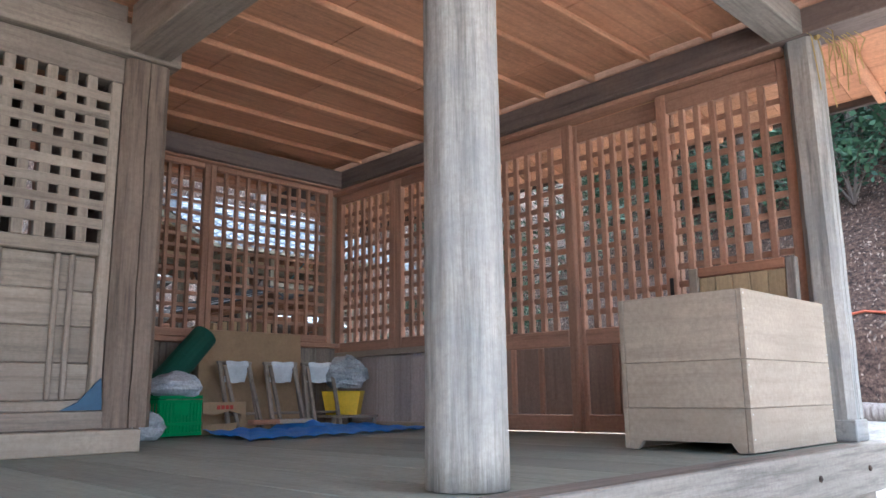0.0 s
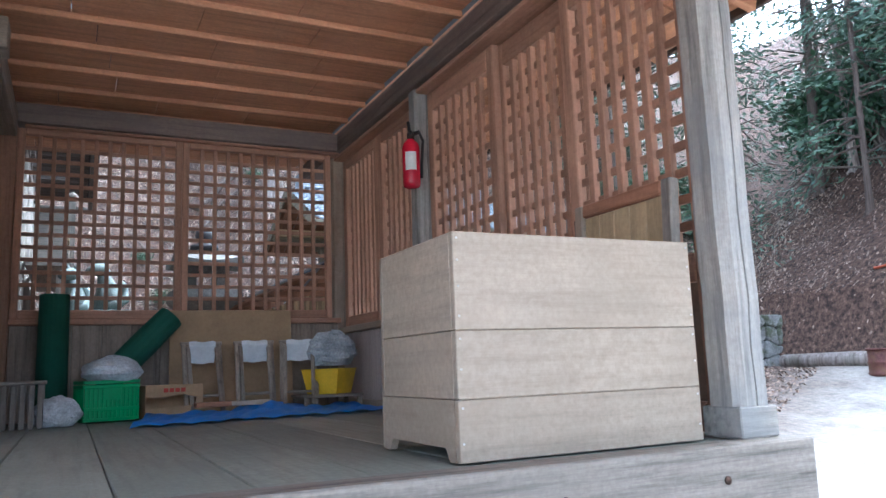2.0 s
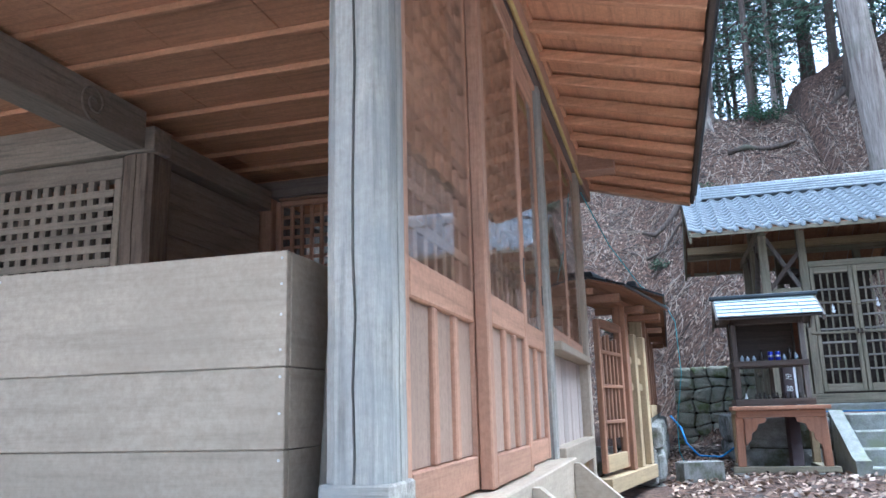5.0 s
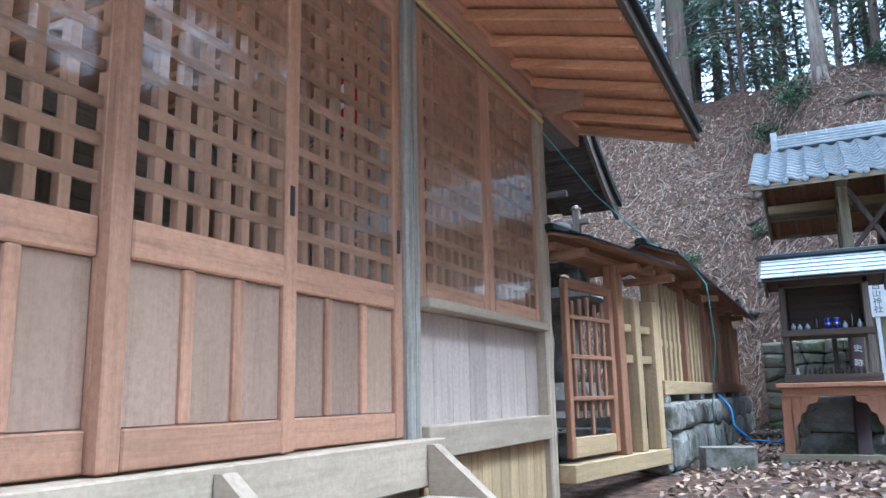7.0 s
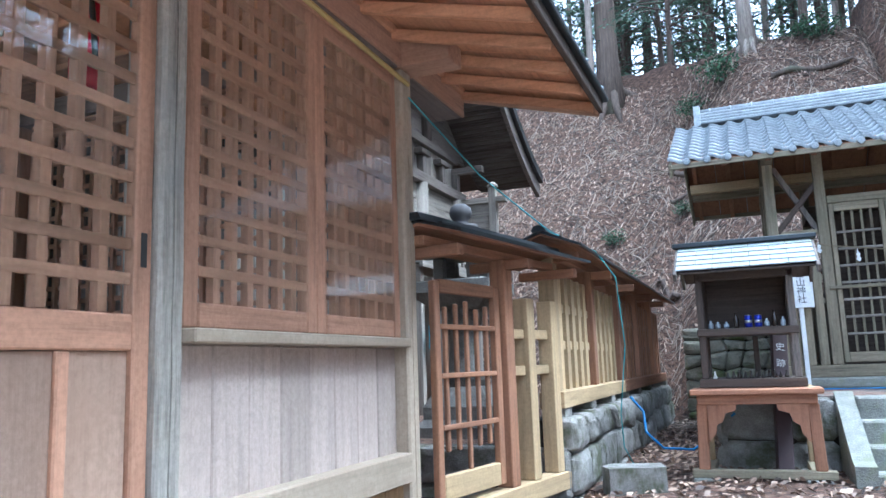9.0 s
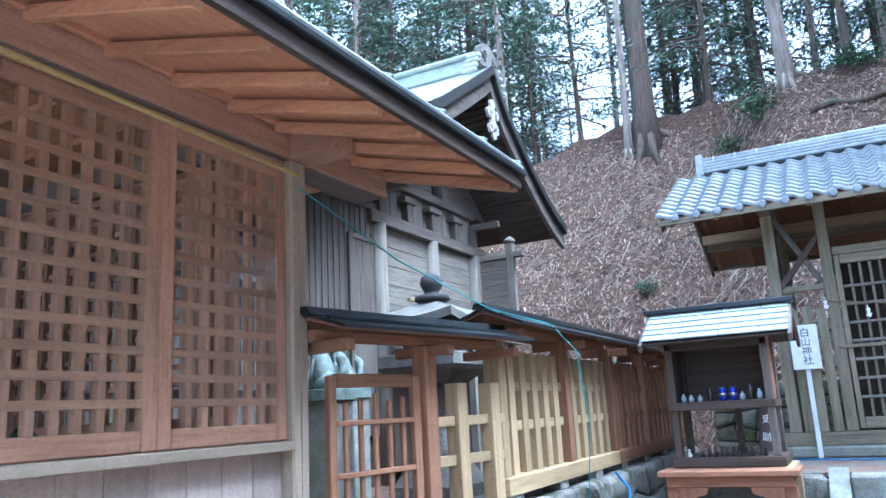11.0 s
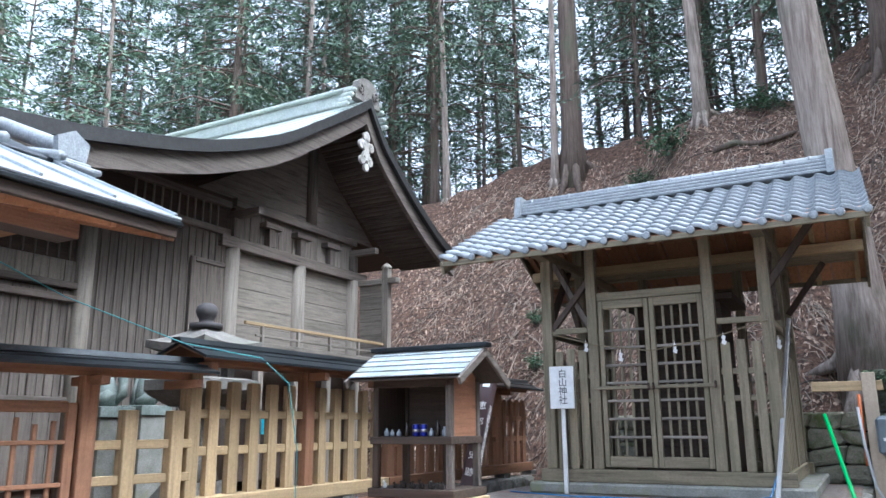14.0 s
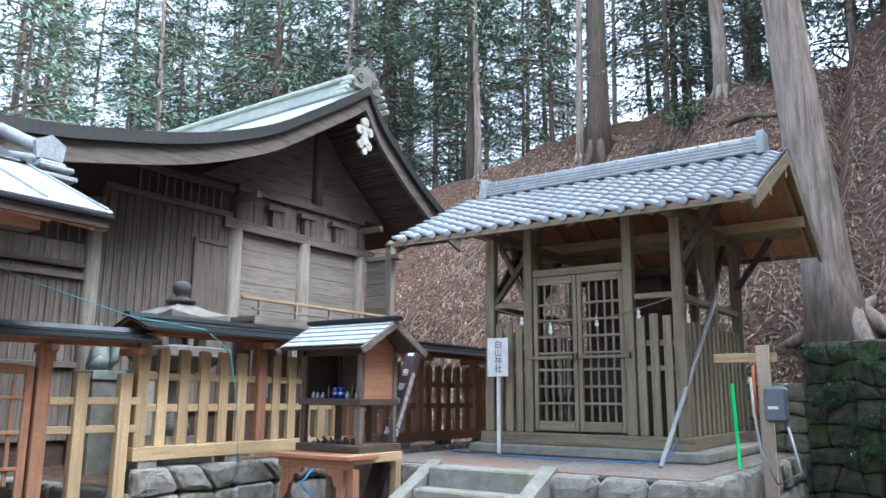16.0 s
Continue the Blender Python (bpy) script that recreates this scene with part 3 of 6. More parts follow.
block("bottom_rail", wall_e, 3.72, 3.855, 3.624, 5.166, 1.06, 1.195, "pale")
wall_n = thing("wall_north", (0, 0, 0), "brown boards of the back wall below the windows", "wall", kind="structure")
for i in range(12):
    x0 = 1.46 + i * 0.182
    block("wall_board", wall_n, x0, x0 + 0.18, 5.0, 5.03, FLOOR, 1.76, "sanctum")
block("window_sill", wall_n, 1.45, 3.66, 4.96, 5.06, 1.762, 1.798, "cedar")
block("frame_post", wall_n, 1.33, 1.458, 4.93, 5.06, FLOOR, 3.088, "cedar")

# the inner sanctum
sanct = thing("wall_west", (0, 0, 0), "grey-brown plank and lattice wall of the inner sanctum", "wall", kind="structure")
block("plinth", sanct, -4, 1.39, 3.36, 3.47, FLOOR + 0.002, FLOOR + 0.10, "pale")
block("ground_sill", sanct, -4, 1.25, 3.44, 3.60, FLOOR + 0.102, 1.33, "sanctum")
block("side_sill", sanct, 1.29, 1.45, 3.68, 4.92, FLOOR + 0.002, 1.25, "sanctum")
block("head_beam", sanct, -4, 1.50, 3.40, 3.57, 2.985, 3.14, "sanctum")
block("lintel", sanct, -4, 1.245, 3.45, 3.55, 2.85, 2.982, "sanctum")
block("side_head_beam", sanct, 1.29, 1.46, 3.575, 4.92, 2.985, 3.14, "sanctum")
for i in range(8):
    z0 = 1.252 + i * 0.216
    block("plank", sanct, 1.33, 1.36, 3.66, 4.92, z0, z0 + 0.211, "sanctum")
for i in range(4):
    z0 = 3.142 + i * 0.2
    block("plank", sanct, -4, 1.26, 3.50, 3.53, z0, z0 + 0.197, "sanctum")
for p0 in range(3):
    a1 = 1.24 - p0 * 1.06
    a0 = a1 - 1.03
    block("stile", sanct, a0 - 0.03, a0 + 0.03, 3.45, 3.50, 1.332, 2.848, "sanctum_pale")
    block("stile", sanct, a1 - 0.05, a1, 3.45, 3.50, 1.332, 2.848, "sanctum_pale")
    block("mid_rail", sanct, a0 + 0.032, a1 - 0.052, 3.45, 3.50, 2.01, 2.07, "sanctum_pale")
    block("low_rail", sanct, a0 + 0.032, a1 - 0.052, 3.45, 3.50, 1.332, 1.375, "sanctum_pale")
    lattice(sanct, "y", a0 + 0.03, a1 - 0.05, 2.07, 2.848, 3.475, 11, 9, "sanctum_pale", 0.046, 0.02, False, -1)
    for i in range(4):
        z0 = 1.377 + i * 0.158
        block("panel_board", sanct, a0 + 0.032, a1 - 0.052, 3.48, 3.50, z0, z0 + 0.156, "sanctum_pale")
    for x in (0.10, 0.16, 0.22, 0.45, 0.51, 0.57, 0.80, 0.86):
        block("batten", sanct, a0 + x, a0 + x + 0.022, 3.455, 3.478, 1.377, 2.008, "sanctum")
post("sanctum_pillar", 1.247, 1.465, 3.425, 3.655, FLOOR + 0.104, 2.982, "pillar", "thick grainy corner pillar of the inner sanctum", 0.03)
# dark sheet that stands in for the shade behind the lattice
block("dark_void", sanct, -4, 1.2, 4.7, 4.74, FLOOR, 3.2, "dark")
blue_rag = alone("cloth_scrap", Geo().prism([(1.07, 1.334), (1.24, 1.334), (1.23, 1.47), (1.20, 1.44), (1.14, 1.37)], 3.43, 3.445, "y"), plain("blue_cloth", (0.07, 0.13, 0.2), 0.9), "small dark blue scrap leaning at the sanctum wall", "cloth")
# spiral carving on the side beam
sp = Geo()
pts = [(1.445, 2.95 + (0.01 + 0.009 * t) * math.cos(t), 3.12 + (0.01 + 0.009 * t) * math.sin(t)) for t in [i * 0.45 for i in range(26)]]
sp.tube(pts, 0.008, 6)
part("carving", sp, wood("sanctum", "y"), cb, "", (0, 0, 0), True)
# closing walls out of sight
block("wall_south_west", None, -4.1, -4.0, 1.1, 5.1, 0, 3.3, "sanctum")
tagged(bpy.data.objects["wall_south_west"], "plain plank wall closing the hall", "wall", kind="structure")


# ---- stone walls of fitted blocks ----
def stone_wall(parent, p, q, z0, z1, rows, width, mat, seed, depth=0.12):
    """Uneven fitted stones on the wall from p to q; its face looks to the right of that way."""
    rnd = random.Random(seed)
    p, q = Vector((p[0], p[1], 0)), Vector((q[0], q[1], 0))
    length = (q - p).length
    u = (q - p).normalized()
    nrm = Vector((u.y, -u.x, 0))
    cols = max(2, round(length / width))
    grid = {}
    for j in range(rows + 1):
        for i in range(cols + 1):
            s = length * i / cols + (0 if i in (0, cols) else rnd.uniform(-0.3, 0.3) * width)
            h = z0 + (z1 - z0) * j / rows + (0 if j in (0, rows) else rnd.uniform(-0.28, 0.28) * (z1 - z0) / rows)
            grid[i, j] = (s, h)
    for j in range(rows):
        for i in range(cols):
            c = [grid[i, j], grid[i + 1, j], grid[i + 1, j + 1], grid[i, j + 1]]
            mid = (sum(a for a, b in c) / 4, sum(b for a, b in c) / 4)
            ring = []
            for k in range(4):
                a, b = c[k], c[(k + 1) % 4]
                for t in (0.12, 0.5, 0.88):
                    ring.append((a[0] + (b[0] - a[0]) * t, a[1] + (b[1] - a[1]) * t))
            bulge = rnd.uniform(0.02, 0.06)
            vs = []
            for scale, out in ((0.97, -depth), (0.97, 0.0), (0.86, bulge * 0.7), (0.5, bulge + rnd.uniform(-0.008, 0.01))):
                for a, b in ring:
                    s, h = mid[0] + (a - mid[0]) * scale, mid[1] + (b - mid[1]) * scale
                    o = out + (rnd.uniform(-0.008, 0.008) if out > 0 else 0)
                    w = u * (s - mid[0]) + nrm * o
                    vs.append((w.x, w.y, h - mid[1]))
            n = 12
            fs = [(r * n + k, r * n + (k + 1) % n, (r + 1) * n + (k + 1) % n, (r + 1) * n + k) for r in range(3) for k in range(n)]
            fs.append(tuple(range(3 * n, 4 * n)))
            at = p + u * mid[0]
            part("stone", Geo().add(vs, fs), mat, parent, "", (at.x, at.y, mid[1]))
    dark = speckled("dark_joint", (0.03, 0.028, 0.022), (0.07, 0.065, 0.05), 8, 0.95, 0.3)
    mid = (p + q) / 2 - nrm * (depth * 0.5 + 0.12)
    part("core", Geo().beam((p - mid) - nrm * (depth * 0.5 + 0.12), (q - mid) - nrm * (depth * 0.5 + 0.12), 0.24, z1 - z0 - 0.03), dark, parent, "", (mid.x, mid.y, (z0 + z1) / 2))


yard_wall = thing("yard_wall", (0, 0, 0), "low retaining wall of fitted granite blocks under the fence", "stone wall", kind="structure")
stone_wall(yard_wall, (4.24, 6.80), (4.24, 12.9), 0.45, 1.235, 3, 0.36, stone(), 3)
stone_wall(yard_wall, (0.5, 6.78), (4.23, 6.78), 0.45, 1.05, 2, 0.4, stone(), 5)
mossy = speckled("mossy_stone", (0.04, 0.042, 0.03), (0.13, 0.125, 0.095), 7, 0.95, 0.9, (0.06, 0.10, 0.025))
bank_wall = thing("bank_wall", (0, 0, 0), "mossy dark stone retaining wall at the foot of the bank", "stone wall", kind="structure")
stone_wall(bank_wall, (8.3, 12.05), (12.5, 10.46), 0.7, 2.42, 8, 0.27, mossy, 8)
stone_wall(bank_wall, (12.5, 10.46), (16.0, 10.3), 0.8, 2.2, 5, 0.45, stone(), 9)

stone_wall(bank_wall, (4.45, 13.15), (8.3, 12.15), 0.7, 2.0, 7, 0.28, speckled("yellow_stone", (0.20, 0.19, 0.14), (0.36, 0.34, 0.26), 4, 0.95, 0.5, (0.12, 0.14, 0.05)), 10)

# ---- terrace and steps before the small shrine ----
terrace = thing("terrace", (0, 0, 0), "raised gravel terrace edged with granite blocks", "terrace", kind="structure")
gravel = speckled("pale_gravel", (0.13, 0.105, 0.09), (0.30, 0.27, 0.245), 25, 0.95, 0.8, (0.22, 0.13, 0.09), 0.0, 90, 0.02)
block("terrace_top", terrace, 5.12, 8.2, 8.52, 12.1, 1.0, 1.265, gravel)
block("terrace_fill", terrace, 5.2, 8.1, 8.6, 12.1, 0.4, 0.998, gravel)
stone_wall(terrace, (5.08, 8.42), (5.93, 8.42), 0.6, 1.26, 2, 0.34, stone(), 11, 0.1)
stone_wall(terrace, (7.1, 8.42), (8.24, 8.42), 0.6, 1.26, 2, 0.34, stone(), 12, 0.1)
stone_wall(terrace, (8.24, 8.42), (8.24, 12.0), 0.6, 1.26, 2, 0.4, stone(), 13, 0.1)
stone_wall(terrace, (5.08, 12.0), (5.08, 8.42), 0.6, 1.26, 2, 0.4, stone(), 14, 0.1)
cut = speckled("cut_granite", (0.19, 0.19, 0.165), (0.33, 0.33, 0.295), 6, 0.9, 0.6, (0.22, 0.23, 0.15), 0.0, 70)
steps = thing("stone_steps", (0, 0, 0), "rough granite steps up to the terrace", "steps", kind="structure")
for i in range(4):
    block("step", steps, 6.06, 7.0, 7.66 + 0.21 * i, 8.54, 0.5, 0.79 + 0.158 * i, cut, c=0.015) if i == 3 else block("step", steps, 6.06, 7.0, 7.66 + 0.21 * i, 7.868 + 0.21 * i, 0.5, 0.79 + 0.158 * i, cut, c=0.015)
for x in (5.99, 7.07):
    part("kerb", Geo().prism([(7.5, 0.5), (7.5, 0.86), (7.62, 0.88), (8.5, 1.30), (8.5, 0.5)], -0.065, 0.065), cut, steps, "", (x, 0, 0))

# ---- the offertory box ----
def offertory_box():
    x0, x1, y0, y1, z0, z1 = 2.73, 3.56, 1.217, 1.757, FLOOR + 0.006, 1.765
    b = thing("offertory_box", (x0, y0, z0), "large pale planed wooden offertory box on the hall floor", "box")
    w, d, h = x1 - x0, y1 - y0, z1 - z0
    hs = [0, 0.162, 0.343, h]
    for i in range(3):
        block("front_board", b, 0, w, 0, 0.022, hs[i] + 0.0008, hs[i + 1] - 0.0008, "pale", c=0.0025)
        block("back_board", b, 0, w, d - 0.022, d, hs[i] + 0.0008, hs[i + 1] - 0.0008, "pale", c=0.0025)
    for x in (0, w - 0.022):
        part("side_board", Geo().prism([(0.024, 0), (0.06, 0), (0.085, 0.035), (d - 0.085, 0.035), (d - 0.06, 0), (d - 0.024, 0), (d - 0.024, hs[1] - 0.001), (0.024, hs[1] - 0.001)], 0, 0.022), wood("pale", "y"), b, "", (x, 0, 0))
        for i in (1, 2):
            block("side_board", b, x, x + 0.022, 0.024, d - 0.024, hs[i] + 0.0008, hs[i + 1] - 0.0008, "pale", c=0.0025)
    for i in range(9):
        block("grille_slat", b, 0.03, w - 0.03, 0.05 + i * 0.052, 0.075 + i * 0.052, h - 0.08, h - 0.03, "pale")
    block("bottom", b, 0.024, w - 0.024, 0.024, d - 0.024, 0.06, 0.08, "pale")
    pin = speckled("bright_nail", (0.5, 0.48, 0.44), (0.65, 0.62, 0.58), 30, 0.4, 0.1, None, 0.7)
    for x in (0.012, w - 0.012):
        for z in (0.05, 0.14, 0.24, 0.32, 0.38, 0.46, 0.53, 0.59):
            ob = part("nail", Geo().lathe([(0.0035, 0), (0.0035, 0.002)], 6), pin, b, "", (x, -0.0005, z))
            ob.rotation_euler = (math.radians(90), 0, 0)


offertory_box()


def leaning_panel():
    p = thing("leaning_board", (3.60, 1.34, FLOOR + 0.004), "framed wooden board leaning against the sliding door behind the box", "board")
    p.rotation_euler = (0, math.radians(3.0), 0)
    h = 0.86
    block("stile", p, -0.02, 0.02, 0, 0.05, 0, h, "old_pale")
    block("stile", p, -0.02, 0.02, 0.50, 0.55, 0, h, "pale")
    block("rail", p, -0.02, 0.02, 0.052, 0.498, h - 0.05, h, "table_red")
    block("rail", p, -0.02, 0.02, 0.052, 0.498, 0, 0.05, "sanctum")
    for i in range(5):
        block("slat_board", p, -0.006, 0.006, 0.053 + i * 0.089, 0.14 + i * 0.089, 0.052, h - 0.052, "fence_new")


leaning_panel()


def fire_extinguisher():
    e = thing("fire_extinguisher", (3.60, 3.435, 2.45), "red fire extinguisher hung on the wall post", "extinguisher")
    red = plain("red_enamel", (0.55, 0.012, 0.035), 0.25)
    blk = plain("black_rubber", (0.015, 0.015, 0.015), 0.6)
    part("body", Geo().lathe([(0.03, 0), (0.048, 0.008), (0.052, 0.03), (0.052, 0.24), (0.045, 0.27), (0.024, 0.29), (0.018, 0.30)], 20), red, e, "", (0, 0, 0), True)
    part("label_sheet", Geo().sheet(lambda u, v: (0.0535 * math.cos(3.6 + 1.3 * u), 0.0535 * math.sin(3.6 + 1.3 * u), 0.10 + 0.11 * v), 8, 1, 0.0), plain("white_label", (0.75, 0.75, 0.72), 0.5), e, "white printed label")
    part("valve", Geo().lathe([(0.02, 0.29), (0.022, 0.33), (0.014, 0.345)], 12), nail, e, "", (0, 0, 0), True)
    part("lever", Geo().beam((0, 0.01, 0.345), (-0.04, -0.06, 0.385), 0.018, 0.008), blk, e)
    part("handle", Geo().beam((0, 0.01, 0.325), (-0.03, -0.07, 0.325), 0.018, 0.008), blk, e)
    part("hose", Geo().tube([(0.0, 0.02, 0.33), (0.05, -0.01, 0.35), (0.058, -0.05, 0.28), (0.055, -0.03, 0.16), (0.056, -0.02, 0.06)], 0.009, 8), blk, e, "black rubber hose", (0, 0, 0), True)
    part("hook", Geo().beam((0.02, 0.03, 0.33), (0.08, 0.05, 0.36), 0.012, 0.012), nail, e)


fire_extinguisher()

# ---- stored things at the back of the hall ----
def crate():
    c = thing("crate", (1.90, 4.32, FLOOR + 0.012), "green plastic crate holding white sheets on the hall floor", "crate", turn=12)
    gm = plain("green_plastic", (0.012, 0.28, 0.075), 0.4)
    w, d, h = 0.30, 0.24, 0.235
    block("base", c, 0, w, 0, d, 0, 0.012, gm)
    for z in (0.0, 0.06, 0.19, 0.215):
        hh = 0.02
        block("rim", c, -0.004, w + 0.004, -0.008, 0.0, z, z + hh, gm)
        block("rim", c, -0.004, w + 0.004, d, d + 0.008, z, z + hh, gm)
        block("rim", c, -0.008, -0.0045, 0, d, z, z + hh, gm)
        block("rim", c, w + 0.0045, w + 0.01, 0, d, z, z + hh, gm)
    for i in range(13):
        x = i * (w - 0.01) / 12
        block("rib", c, x, x + 0.01, -0.006, 0.001, 0.02, 0.21, gm)
    for i in range(9):
        y = i * (d - 0.01) / 8
        for x in (-0.007, w + 0.001):
            block("rib", c, x, x + 0.006, y, y + 0.01, 0.02, 0.21, gm)
    block("plate", c, 0.10, 0.20, -0.009, -0.0065, 0.12, 0.19, gm)
    block("inner_wall", c, 0.002, w - 0.002, 0.004, 0.008, 0.014, 0.2, gm)
    block("inner_wall", c, w - 0.008, w - 0.003, 0.01, d - 0.004, 0.014, 0.2, gm)


def bundle(name, at, size, mat, label, category, seed, n=18, rough=0.28):
    """A crumpled soft heap."""
    rnd = random.Random(seed)
    ph = [(rnd.uniform(1, 6), rnd.uniform(1, 6), rnd.uniform(0, 6), rnd.uniform(0.2, 1)) for _ in range(9)]
    vs, fs = [], []
    for i in range(n + 1):
        th = math.pi * i / n
        for j in range(2 * n):
            f = math.pi * j / n
            k = 1 + rough * sum(w * math.sin(a * f + b * th + c) * math.sin(b * th * 1.7 + c) for a, b, c, w in ph) / 4
            x, y, z = math.sin(th) * math.cos(f) * k, math.sin(th) * math.sin(f) * k, math.cos(th) * k
            vs.append((x * size[0], y * size[1], max(z, -0.75) * size[2] + 0.75 * size[2]))
    m = 2 * n
    fs = [(i * m + j, (i + 1) * m + j, (i + 1) * m + (j + 1) % m, i * m + (j + 1) % m) for i in range(n) for j in range(m)]
    return alone(name, Geo().add(vs, fs), mat, label, category, at, smooth=False)


crate()
white_film = speckled("white_film", (0.42, 0.44, 0.45), (0.68, 0.70, 0.70), 9, 0.35, 0.4)
grey_cloth = speckled("grey_cloth", (0.22, 0.25, 0.26), (0.62, 0.64, 0.63), 7, 0.8, 0.4)
bundle("plastic_sheet", (2.05, 4.44, FLOOR + 0.235), (0.17, 0.12, 0.085), white_film, "crumpled white plastic sheeting heaped in the green crate", "sheeting", 1)
bundle("plastic_bag", (1.76, 4.22, FLOOR + 0.004), (0.13, 0.09, 0.09), white_film, "crumpled clear plastic bag on the floor beside the crate", "bag", 2)
bundle("rag", (3.47, 4.62, FLOOR + 0.29), (0.17, 0.15, 0.13), grey_cloth, "heap of grey and white cloths on a yellow box", "cloth", 3)
green_roll = plain("dark_green_mat", (0.012, 0.085, 0.05), 0.85)
r1 = alone("mat_roll", Geo().tube([(0, 0, 0), (0, 0, 0.2), (0, 0, 0.6), (0, 0, 0.79)], [0.088, 0.092, 0.09, 0.088], 20), green_roll, "dark green rolled mat standing upright at the back wall", "mat roll", (1.72, 4.84, FLOOR + 0.004), "mat rolls")
alone("mat_roll", Geo().tube([(0, 0, 0), (0.25, 0.04, 0.26), (0.42, 0.08, 0.44)], [0.085, 0.09, 0.086], 20), green_roll, "dark green rolled mat leaning askew behind the crate", "mat roll", (2.0, 4.74, FLOOR + 0.21), "mat rolls")
card = plain("brown_cardboard", (0.36, 0.24, 0.13), 0.85)
crate_low = thing("storage_box", (1.93, 4.62, FLOOR + 0.006), "brown cardboard box under the leaning mat roll", "box")
block("body", crate_low, 0, 0.3, 0, 0.24, 0, 0.21, card)
board = thing("cardboard_sheet", (2.42, 4.86, FLOOR + 0.004), "large flat cardboard sheet standing behind the stools", "cardboard")
board.rotation_euler = (math.radians(-5), 0, 0)
block("sheet", board, 0, 0.84, 0, 0.02, 0, 0.70, card)


def carton():
    c = thing("carton", (2.24, 4.45, FLOOR + 0.004), "open brown cardboard carton with faded red print", "carton", turn=14)
    w, d, h = 0.36, 0.2, 0.2
    part("front", Geo().prism([(0, 0), (w, 0), (w, h), (0, h), (0, 0.13), (0.10, 0.12), (0.22, 0.145), (w - 0.04, 0.12), (w - 0.05, 0.07), (0.03, 0.06), (0, 0.08)], 0, 0.008, "y"), card, c)
    block("back", c, 0, w, d, d + 0.008, 0, h, card)
    block("side", c, 0.0, 0.008, 0.01, d - 0.002, 0, h, card)
    block("side", c, w - 0.008, w, 0.01, d - 0.002, 0, h, card)
    block("bottom", c, 0.01, w - 0.01, 0.01, d - 0.002, 0.0, 0.008, card)
    redp = plain("faded_red_print", (0.42, 0.05, 0.03), 0.8)
    for i in range(4):
        block("print_bar", c, 0.11 + i * 0.036, 0.138 + i * 0.036, -0.003, -0.001, 0.155, 0.18, redp)


carton()


def folding_stool(at, turn, lean):
    s = thing("folding_stool", at, "folded wooden camp stool with a white canvas seat", "stool", "folded stools", turn=turn)
    white = plain("white_canvas", (0.68, 0.69, 0.68), 0.9)
    w, h = 0.23, 0.46
    for x in (0, w):
        stick("leg", s, (x, 0, 0), (x, lean, h), 0.028, 0.022, "sanctum")
        stick("leg", s, (x * 0.8 + 0.022, -0.08, 0), (x * 0.8 + 0.022, lean - 0.03, h - 0.02), 0.026, 0.02, "sanctum")
    stick("crossbar", s, (-0.02, lean, h), (w + 0.02, lean, h), 0.025, 0.025, "sanctum")
    stick("crossbar", s, (0, lean * 0.3, 0.12), (w, lean * 0.3, 0.12), 0.018, 0.018, "sanctum")
    part("seat", Geo().sheet(lambda u, v: (0.03 + 0.17 * u, lean - 0.045 + 0.06 * abs(v - 0.3), h + 0.015 - 0.16 * abs(v - 0.12) + 0.004 * math.sin(9 * u)), 8, 10, 0.006), white, s, "white canvas seat")
    return s


folding_stool((2.50, 4.58, FLOOR + 0.004), 4, 0.15)
folding_stool((2.82, 4.56, FLOOR + 0.004), -4, 0.15)
folding_stool((3.10, 4.55, FLOOR + 0.004), -14, 0.15)
yel = thing("plastic_tub", (3.28, 4.5, FLOOR + 0.1), "yellow plastic tub on a low wooden stand", "tub")
ym = plain("yellow_plastic", (0.72, 0.47, 0.012), 0.45)
part("body", Geo().lathe([(0.12, 0), (0.15, 0.16), (0.155, 0.17), (0.14, 0.17), (0.11, 0.02)], 24, (0.17, 0.12, 0), 0.75, 0.78), ym, yel)
low = thing("low_stand", (3.22, 4.44, FLOOR + 0.004), "low dark wooden stand under the yellow tub", "stand")
block("top", low, 0, 0.42, 0, 0.34, 0.075, 0.094, "sanctum")
for x in (0.01, 0.38):
    for y in (0.01, 0.3):
        block("leg", low, x, x + 0.03, y, y + 0.03, 0, 0.074, "sanctum")
bench = thing("slatted_stand", (1.45, 4.1, FLOOR + 0.004), "small grey slatted wooden stand by the sanctum wall", "stand")
block("top", bench, 0, 0.26, 0, 0.22, 0.235, 0.255, "old_pale")
for i in range(6):
    block("slat", bench, 0.005 + i * 0.043, 0.035 + i * 0.043, 0.005, 0.02, 0, 0.234, "old_pale")
for i in range(2):
    block("leg", bench, 0.01 + i * 0.21, 0.04 + i * 0.21, 0.18, 0.21, 0, 0.234, "old_pale")
blue = plain("blue_tarpaulin", (0.015, 0.24, 0.80), 0.4)
tarp = Geo().sheet(lambda u, v: (2.1 + 1.5 * u + 0.15 * v * (1 - u), 3.72 + 0.75 * v + 0.12 * u - 0.25 * (1 - u) * (1 - v) * 0.3,
                                 FLOOR + 0.006 + 0.02 * abs(math.sin(13 * u + 5 * v)) * (0.3 + v) + 0.06 * max(0, 1 - abs(u - 0.55) * 6) * v + 0.012 * abs(math.sin(31 * u - 8 * v))), 60, 20, 0.003)
alone("tarpaulin", tarp, blue, "bright blue crumpled tarpaulin spread on the floor", "tarpaulin")
